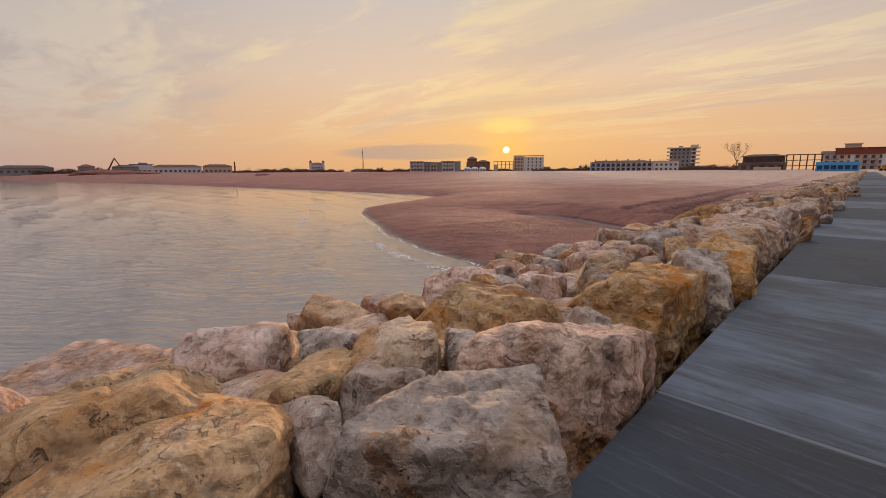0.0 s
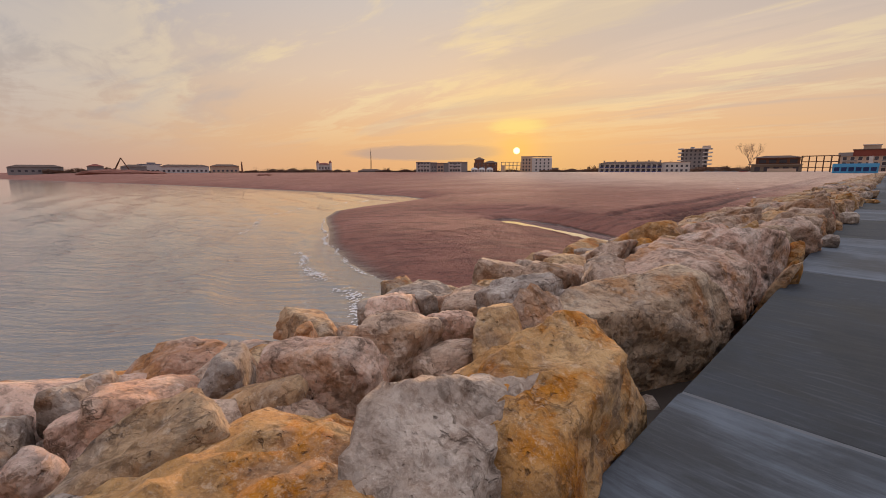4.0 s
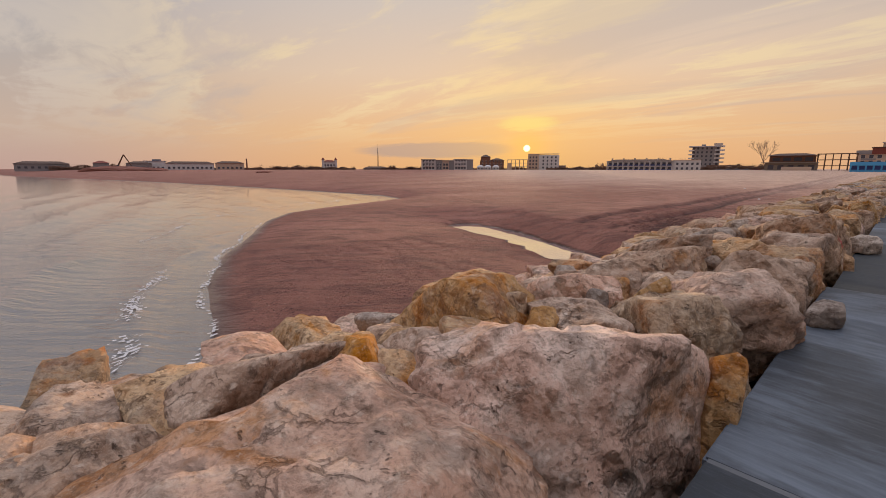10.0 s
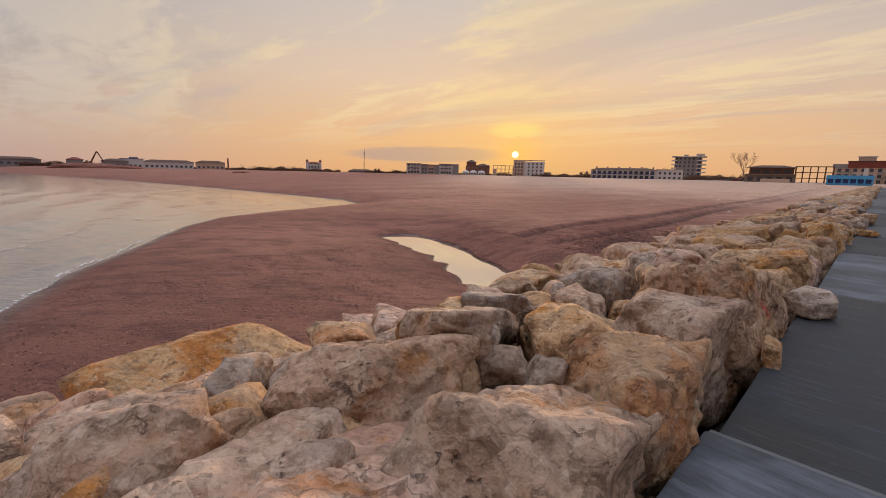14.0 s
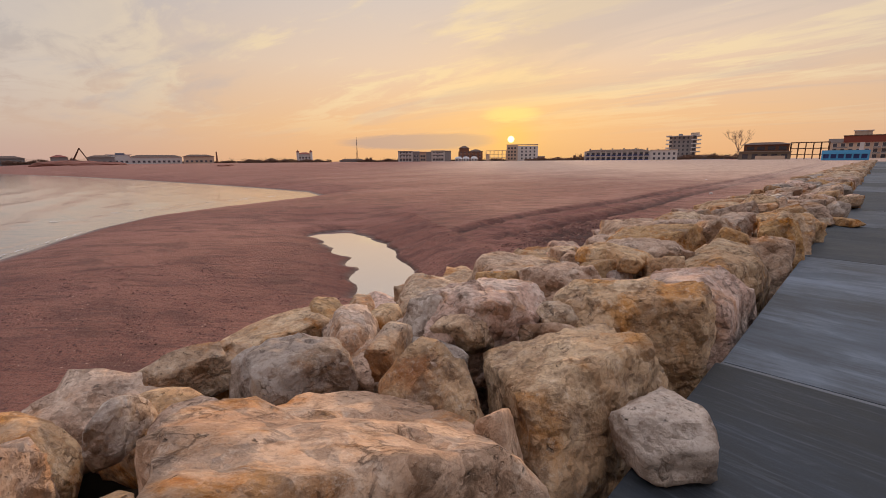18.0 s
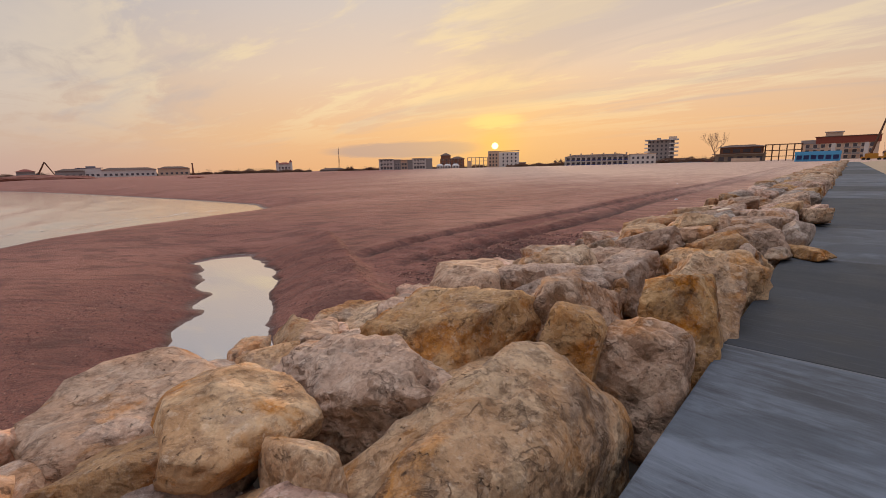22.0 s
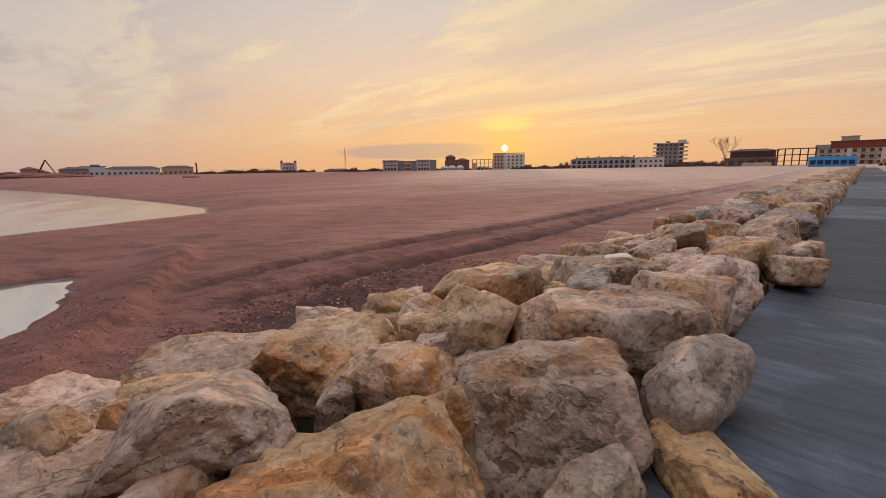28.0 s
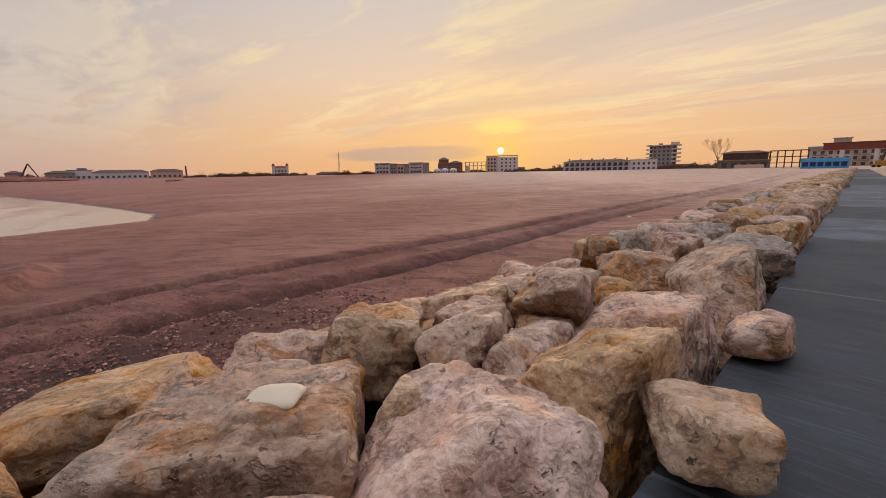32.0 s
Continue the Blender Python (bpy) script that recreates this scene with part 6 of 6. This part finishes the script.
part("cab", block(bmesh.new(), 2.6, -1.2, 1.6, 4.4, 1.2, 3.2, 0.2), YELLOW, e)
part("turntable", block(bmesh.new(), -3.2, -1.2, 1.6, 1.0, 1.2, 2.9, 0.15), YELLOW, e)
for k, x in enumerate((-3.4, -1.9, 1.4, 3.2)):
    for s in (-1, 1):
        wh = part("wheel", tube(bmesh.new(), (x, s * 0.95, 0.5), (x, s * 1.35, 0.5), 0.62, 0.62, 16), DARK, e)
base, tip = Vector((-1.4, 0, 2.6)), Vector((3.4, 0, 25.0))
for k, (a, b, r) in enumerate(((0.0, 0.4, 0.5), (0.38, 0.7, 0.4), (0.68, 1.0, 0.3))):
    part("boom_section", tube(bmesh.new(), base.lerp(tip, a), base.lerp(tip, b), r, r * 0.92, 6), STEEL, e)
part("hook_rope", tube(bmesh.new(), tip, tip + Vector((0.5, 0, -3)), 0.05, 0.05, 5), DARK, e)


def car(x, y, z, turn, mat, label):
    e = thing("car", x, y, z, label, "car", "cars parked behind the beach", turn)
    bm = block(bmesh.new(), -2.1, -0.85, 0.3, 2.1, 0.85, 0.95, 0.15)
    part("body", bm, mat, e)
    bm = block(bmesh.new(), -1.2, -0.75, 0.9, 1.1, 0.75, 1.5)
    for v in bm.verts:
        if v.co.z > 1.2:
            v.co.x *= 0.7
    part("cabin", bm, GLASS, e)
    part("roof", block(bmesh.new(), -0.85, -0.7, 1.5, 0.75, 0.7, 1.56), mat, e)
    for xx in (-1.35, 1.35):
        for yy in (-0.8, 0.8):
            part("wheel", tube(bmesh.new(), (xx, yy - 0.1, 0.32), (xx, yy + 0.1, 0.32), 0.32, 0.32, 14), DARK, e)


for k in range(6):
    car(-86 + 5.2 * k, 346 - 0.6 * k, 0.25, 8 + 7 * (k % 3), CAR_RED if k == 4 else HULL, "small red car parked behind the beach" if k == 4 else "pale car parked behind the beach")


# ---- bare trees and scrub ----
def limb(bm, a, way, length, r, depth, rr):
    b = a + way * length
    tube(bm, a, b, r, r * 0.62, 6 if depth > 2 else 4)
    if depth == 0:
        return
    for _ in range(3 if depth > 1 else 4):
        turn = Vector((rr.uniform(-1, 1), rr.uniform(-1, 1), rr.uniform(-0.15, 0.9)))
        limb(bm, a.lerp(b, rr.uniform(0.55, 1.0)), (way * 0.9 + turn * 0.75).normalized(), length * rr.uniform(0.6, 0.82), r * 0.55, depth - 1, rr)


def bare_tree(x, y, z, tall, seed, label, depth=5):
    rr = random.Random(seed)
    e = thing("tree", x, y, z, label, "tree")
    part("trunk", tube(bmesh.new(), (0, 0, -0.5), (0.1, 0, tall * 0.26), tall * 0.015, tall * 0.011, 8), BARK, e)
    bm = bmesh.new()
    for k in range(5):
        a = k * 1.26 + rr.uniform(-0.3, 0.3)
        limb(bm, Vector((0.1, 0, tall * rr.uniform(0.2, 0.26))), Vector((0.62 * math.cos(a), 0.62 * math.sin(a), rr.uniform(0.7, 1.1))).normalized(), tall * 0.27, tall * 0.0065, depth - 1, rr)
    part("branches", bm, BARK, e)


bare_tree(-63.4, 350.8, 0.3, 23.0, 5, "tall bare winter tree behind the seafront")
bare_tree(-135, 380, 0.5, 13, 9, "bare tree behind the long hotel roof", 4)
bare_tree(-122, 384, 0.5, 12, 12, "bare tree behind the long hotel roof", 4)
for k, (x, y, tall) in enumerate(((-404, 166, 7), (-400, 176, 6), (-375, 264, 6.5), (-366, 272, 5.5), (-384, 250, 5), (-350, 292, 6))):
    bare_tree(x, y, 0.9, tall, 20 + k, "small bare tree on the far shore", 3)


def scrub(x, y, z, turn, w, tall, seed, label):
    """A thicket: a ragged mass of many small twig clumps."""
    rr = random.Random(seed)
    bm = bmesh.new()
    for _ in range(int(w * 110)):
        u = rr.uniform(-1, 1)
        top = tall * (0.45 + 0.55 * (0.5 + 0.5 * math.sin(u * 6 + seed)) * (1 - u * u * 0.6))
        c = Vector((u * w / 2, rr.uniform(0, 3), rr.uniform(0, top)))
        s = rr.uniform(0.25, 0.75)
        q = [bm.verts.new(c + Vector((rr.uniform(-s, s), rr.uniform(-s, s), rr.uniform(-s, s)))) for _k in range(3)]
        bm.faces.new(q)
    for _ in range(int(w * 5)):
        c = Vector((rr.uniform(-w / 2, w / 2), rr.uniform(0, 3), 0))
        tube(bm, c, c + Vector((rr.uniform(-0.6, 0.6), 0, tall * rr.uniform(0.6, 1.15))), 0.06, 0.02, 4)
    ob = linked("scrub", bm, SCRUB)
    ob.matrix_world = pose(x, y, z, 0, 0, turn)
    return tagged(ob, label, "scrub", kind="stuff")


for k, (x, y, turn, w, tall) in enumerate(((-411.9, 206.9, 66.4, 28, 4.6), (-400, 182, 70, 16, 3.6), (-359.2, 280.4, 54.9, 7, 5.0), (-340, 300, 52, 26, 3.6), (-168.4, 345, 28, 9, 5.6), (-180, 352, 30, 22, 2.4), (-82.4, 377.4, 13.3, 18, 4.4), (-66, 372, 11, 16, 4.0), (17.0, 326.8, -2.5, 10, 7.6), (30, 300, -6, 26, 7), (-205, 345, 32, 24, 2.0), (-425, 40, 88, 34, 4.0), (-385, 240, 62, 24, 3.0), (-420, 62, 85, 22, 4.6), (-400, 225, 63, 30, 3.6), (-330, 312, 50, 30, 3.2), (-196, 350, 31, 30, 3.0), (-160, 352, 26, 16, 3.6), (-60, 345, 10, 18, 3.2), (-415, 150, 73, 44, 3.0), (-408, 190, 68, 34, 3.4), (-355, 288, 55, 40, 2.8), (-312, 326, 48, 44, 2.8), (-262, 352, 42, 44, 2.6), (-150, 372, 24, 54, 3.4), (-95, 374, 15, 40, 3.6))):
    scrub(x, y, 0.7, turn, w, tall, 40 + k, "bare brown scrub at the edge of the beach")

# heaps of dug sand
for x, y, w, tall in ((-318, 50, 34, 2.4), (-300, 60, 24, 1.8), (-205, 92, 7, 1.0)):
    bm = bmesh.new()
    bmesh.ops.create_icosphere(bm, subdivisions=4, radius=1.0)
    for v in bm.verts:
        k = 1 + 0.25 * noise.noise(v.co * 2.2 + Vector((x, y, 0)))
        v.co = Vector((v.co.x * w / 2 * k, v.co.y * 3.2 * k, v.co.z * tall * k))
    ob = linked("sand_mound", bm, SAND, smooth=True)
    ob.location = (x, y, float(sand_height(np.array([x * 1.0]), np.array([y * 1.0]))[0]))
    ob.rotation_euler = (0, 0, radians(80))
    tagged(ob, "heap of dark dug-up sand on the far beach", "sand heap")

# ---- small things ----
# stack of weathered planks at the far side of the walk
stack = thing("plank_stack", 2.75, 55.2, 0.0, "low stack of weathered reddish planks on the walkway", "planks")
for k in range(3):
    for j in range(4):
        bm = block(bmesh.new(), -0.62 + 0.03 * k, -0.5 + 0.26 * j, 0.11 * k, 0.62 - 0.02 * j, -0.27 + 0.26 * j, 0.11 * k + 0.095, 0.008)
        part("plank", bm, WOOD, stack)

# white flake of shell limestone on a boulder
fm = stone_mesh("stone_flake", 0.3, 0.18, 0.05, 777, SHELL, 3, 9.0)
fl = new("stone_flake", fm)
fl.matrix_world = pose(-1.39, 37.76, 0.41, 6, -8, 30)
tagged(fl, "small pale stone flake lying on a boulder", "flake")

# scraps of white plastic on the beach
for k, (x, y) in enumerate(((-5.9, 49.2), (-9.0, 63.0), (-16.0, 90.0))):
    bm = bmesh.new()
    bmesh.ops.create_icosphere(bm, subdivisions=3, radius=0.12)
    for v in bm.verts:
        v.co *= 1 + 0.45 * noise.noise(v.co * 9 + Vector((k, 0, 0)))
        v.co.z *= 0.6
    ob = linked("plastic_scrap", bm, WHITE_WALL, smooth=True)
    ob.location = (x, y, float(sand_height(np.array([x]), np.array([y]))[0]) + 0.03)
    tagged(ob, "crumpled scrap of white plastic on the sand", "litter", "litter on the beach")


# broken foam along the water's edge
def foam_ribbon(offset, width, seed, x0, x1, thick, label):
    """A lacy band of foam that follows the shore, densest along its middle and full of holes."""
    xs = np.arange(x0, x1, 0.025)
    order = np.argsort(SHORE[:12, 0])
    ys = np.interp(xs, SHORE[:12, 0][order], SHORE[:12, 1][order])
    slope = np.convolve(np.pad(np.gradient(ys, xs), 48, mode="edge"), np.ones(97) / 97, "valid")
    nx, ny = slope / np.hypot(slope, 1), -1 / np.hypot(slope, 1)
    wob = 0.3 * fbm(xs / 6, xs * 0 + seed, 3, seed) + offset
    across = np.linspace(-1, 1, int(width / 0.03))
    reach = wob[:, None] + width * across[None]
    x, y = xs[:, None] + nx[:, None] * reach, ys[:, None] + ny[:, None] * reach
    lace = 0.5 + 0.55 * fbm(x / 0.22, y / 0.22, 3, seed + 2) + 0.3 * fbm(x / 2.4, y / 2.4, 2, seed + 3)
    keep = lace + thick - 1.1 * np.abs(across[None]) ** 1.3 > 0.75
    z = np.maximum(sea_height(x, y), sand_height(x, y)) + 0.02 + 0.015 * np.clip(lace, 0, 1)
    i = np.arange(x.size).reshape(x.shape)
    quads = np.stack([i[:-1, :-1], i[:-1, 1:], i[1:, 1:], i[1:, :-1]], -1)[keep[:-1, :-1]]
    used, back = np.unique(quads, return_inverse=True)
    me = bpy.data.meshes.new("foam")
    me.from_pydata(np.stack([x, y, z], -1).reshape(-1, 3)[used].tolist(), [], back.reshape(-1, 4).tolist())
    me.materials.append(FOAM)
    return tagged(new("foam", me), label, "foam", kind="stuff")


foam_ribbon(0.2, 0.22, 3, -30, -4, 0.2, "thin broken line of white foam by the shore")
foam_ribbon(1.8, 0.5, 8, -17, -4, 0.15, "white foam on a small breaking wave")
foam_ribbon(5.0, 0.7, 13, -46, -24, -0.05, "faint streak of foam out in the bay")


# coarse gravel strewn over the sand
def pebbles(count, x0, x1, y0, y1, small, large, thin, seed):
    rr = np.random.RandomState(seed)
    x, y = rr.uniform(x0, x1, count), rr.uniform(y0, y1, count)
    keep = fbm(x / 3.2, y / 1.1, 4, seed) + 0.25 * rr.normal(0, 1, count) > thin
    x, y = x[keep], y[keep]
    z = sand_height(x, y)
    keep = z > SEA_Z + 0.12
    x, y, z = x[keep], y[keep], z[keep]
    size = small + (large - small) * rr.uniform(0, 1, len(x)) ** 3
    star = np.array([(1, 0, 0), (0.2, 1, 0.1), (-1, 0.2, 0), (-0.1, -1, 0), (0, 0, 0.75), (0, 0, -0.5)], float)
    co = star[None] * rr.uniform(0.6, 1.3, (len(x), 6, 3)) * size[:, None, None]
    a = rr.uniform(0, 6.28, len(x))
    c, s = np.cos(a)[:, None], np.sin(a)[:, None]
    co = np.stack([co[..., 0] * c - co[..., 1] * s + x[:, None], co[..., 0] * s + co[..., 1] * c + y[:, None], co[..., 2] + z[:, None] + size[:, None] * 0.2], -1)
    tri = np.array([(0, 1, 4), (1, 2, 4), (2, 3, 4), (3, 0, 4), (1, 0, 5), (2, 1, 5), (3, 2, 5), (0, 3, 5)])
    faces = (tri[None] + 6 * np.arange(len(x))[:, None, None]).reshape(-1, 3)
    me = bpy.data.meshes.new("gravel")
    me.from_pydata(co.reshape(-1, 3).tolist(), [], faces.tolist())
    me.materials.append(PEBBLE)
    return tagged(new("gravel", me), "coarse reddish gravel strewn over the sand", "gravel", kind="stuff")


pebbles(30000, -16, -5.2, 14.5, 34, 0.008, 0.03, 0.05, 5)
pebbles(26000, -13.5, -5.2, 33, 52, 0.008, 0.032, 0.0, 6)
pebbles(9000, -9.6, -5.2, 34.5, 43, 0.015, 0.055, -0.2, 7)


# a stroke of red spray paint on one boulder
def paint_mark(ob, stops, radius):
    """Gives the boulder its own stone, with a stroke of paint along the stops."""
    m = STONE["p"].copy()
    m.name = "marked_limestone"
    nt = m.node_tree
    n = Nodes(nt, False)
    bsdf = next(k for k in nt.nodes if k.type == "BSDF_PRINCIPLED")
    before = bsdf.inputs["Base Color"].links[0].from_socket
    pos = n.add("ShaderNodeNewGeometry").outputs["Position"]
    best = None
    for (a, ra), (b, rb) in zip(zip(stops[:-1], radius[:-1]), zip(stops[1:], radius[1:])):
        a, b = Vector(a), Vector(b)
        ab = b - a
        t = n.math("DIVIDE", n.vmath("DOT_PRODUCT", n.vmath("SUBTRACT", pos, tuple(a)), tuple(ab)), ab.length_squared, clamp=True)
        foot = n.add("ShaderNodeVectorMath")
        foot.operation = "SCALE"
        foot.inputs[0].default_value = tuple(ab)
        n.link(t, foot.inputs["Scale"])
        d = n.vmath("LENGTH", n.vmath("SUBTRACT", n.vmath("SUBTRACT", pos, tuple(a)), foot.outputs[0]))
        d = n.math("DIVIDE", d, n.math("ADD", ra, n.math("MULTIPLY", t, rb - ra)))
        best = d if best is None else n.math("MINIMUM", best, d)
    best = n.math("ADD", best, n.math("MULTIPLY", n.math("SUBTRACT", n.noise(pos, 40.0, 4, 0.7), 0.5), 1.6))
    mask = n.math("SUBTRACT", 1.0, n.steps(best, 0.6, 1.15))
    n.link(n.mix(n.math("MULTIPLY", mask, 0.92), before, lin(200, 28, 54)), bsdf.inputs["Base Color"])
    ob.data.materials[0] = m


paint_mark(marked, ((-0.16, 21.70, 0.58), (-0.12, 21.87, 0.44), (-0.08, 22.08, 0.27), (-0.06, 22.16, 0.12), (-0.05, 22.09, 0.01), (-0.06, 22.01, -0.00)), (0.055, 0.060, 0.050, 0.030, 0.018, 0.010))
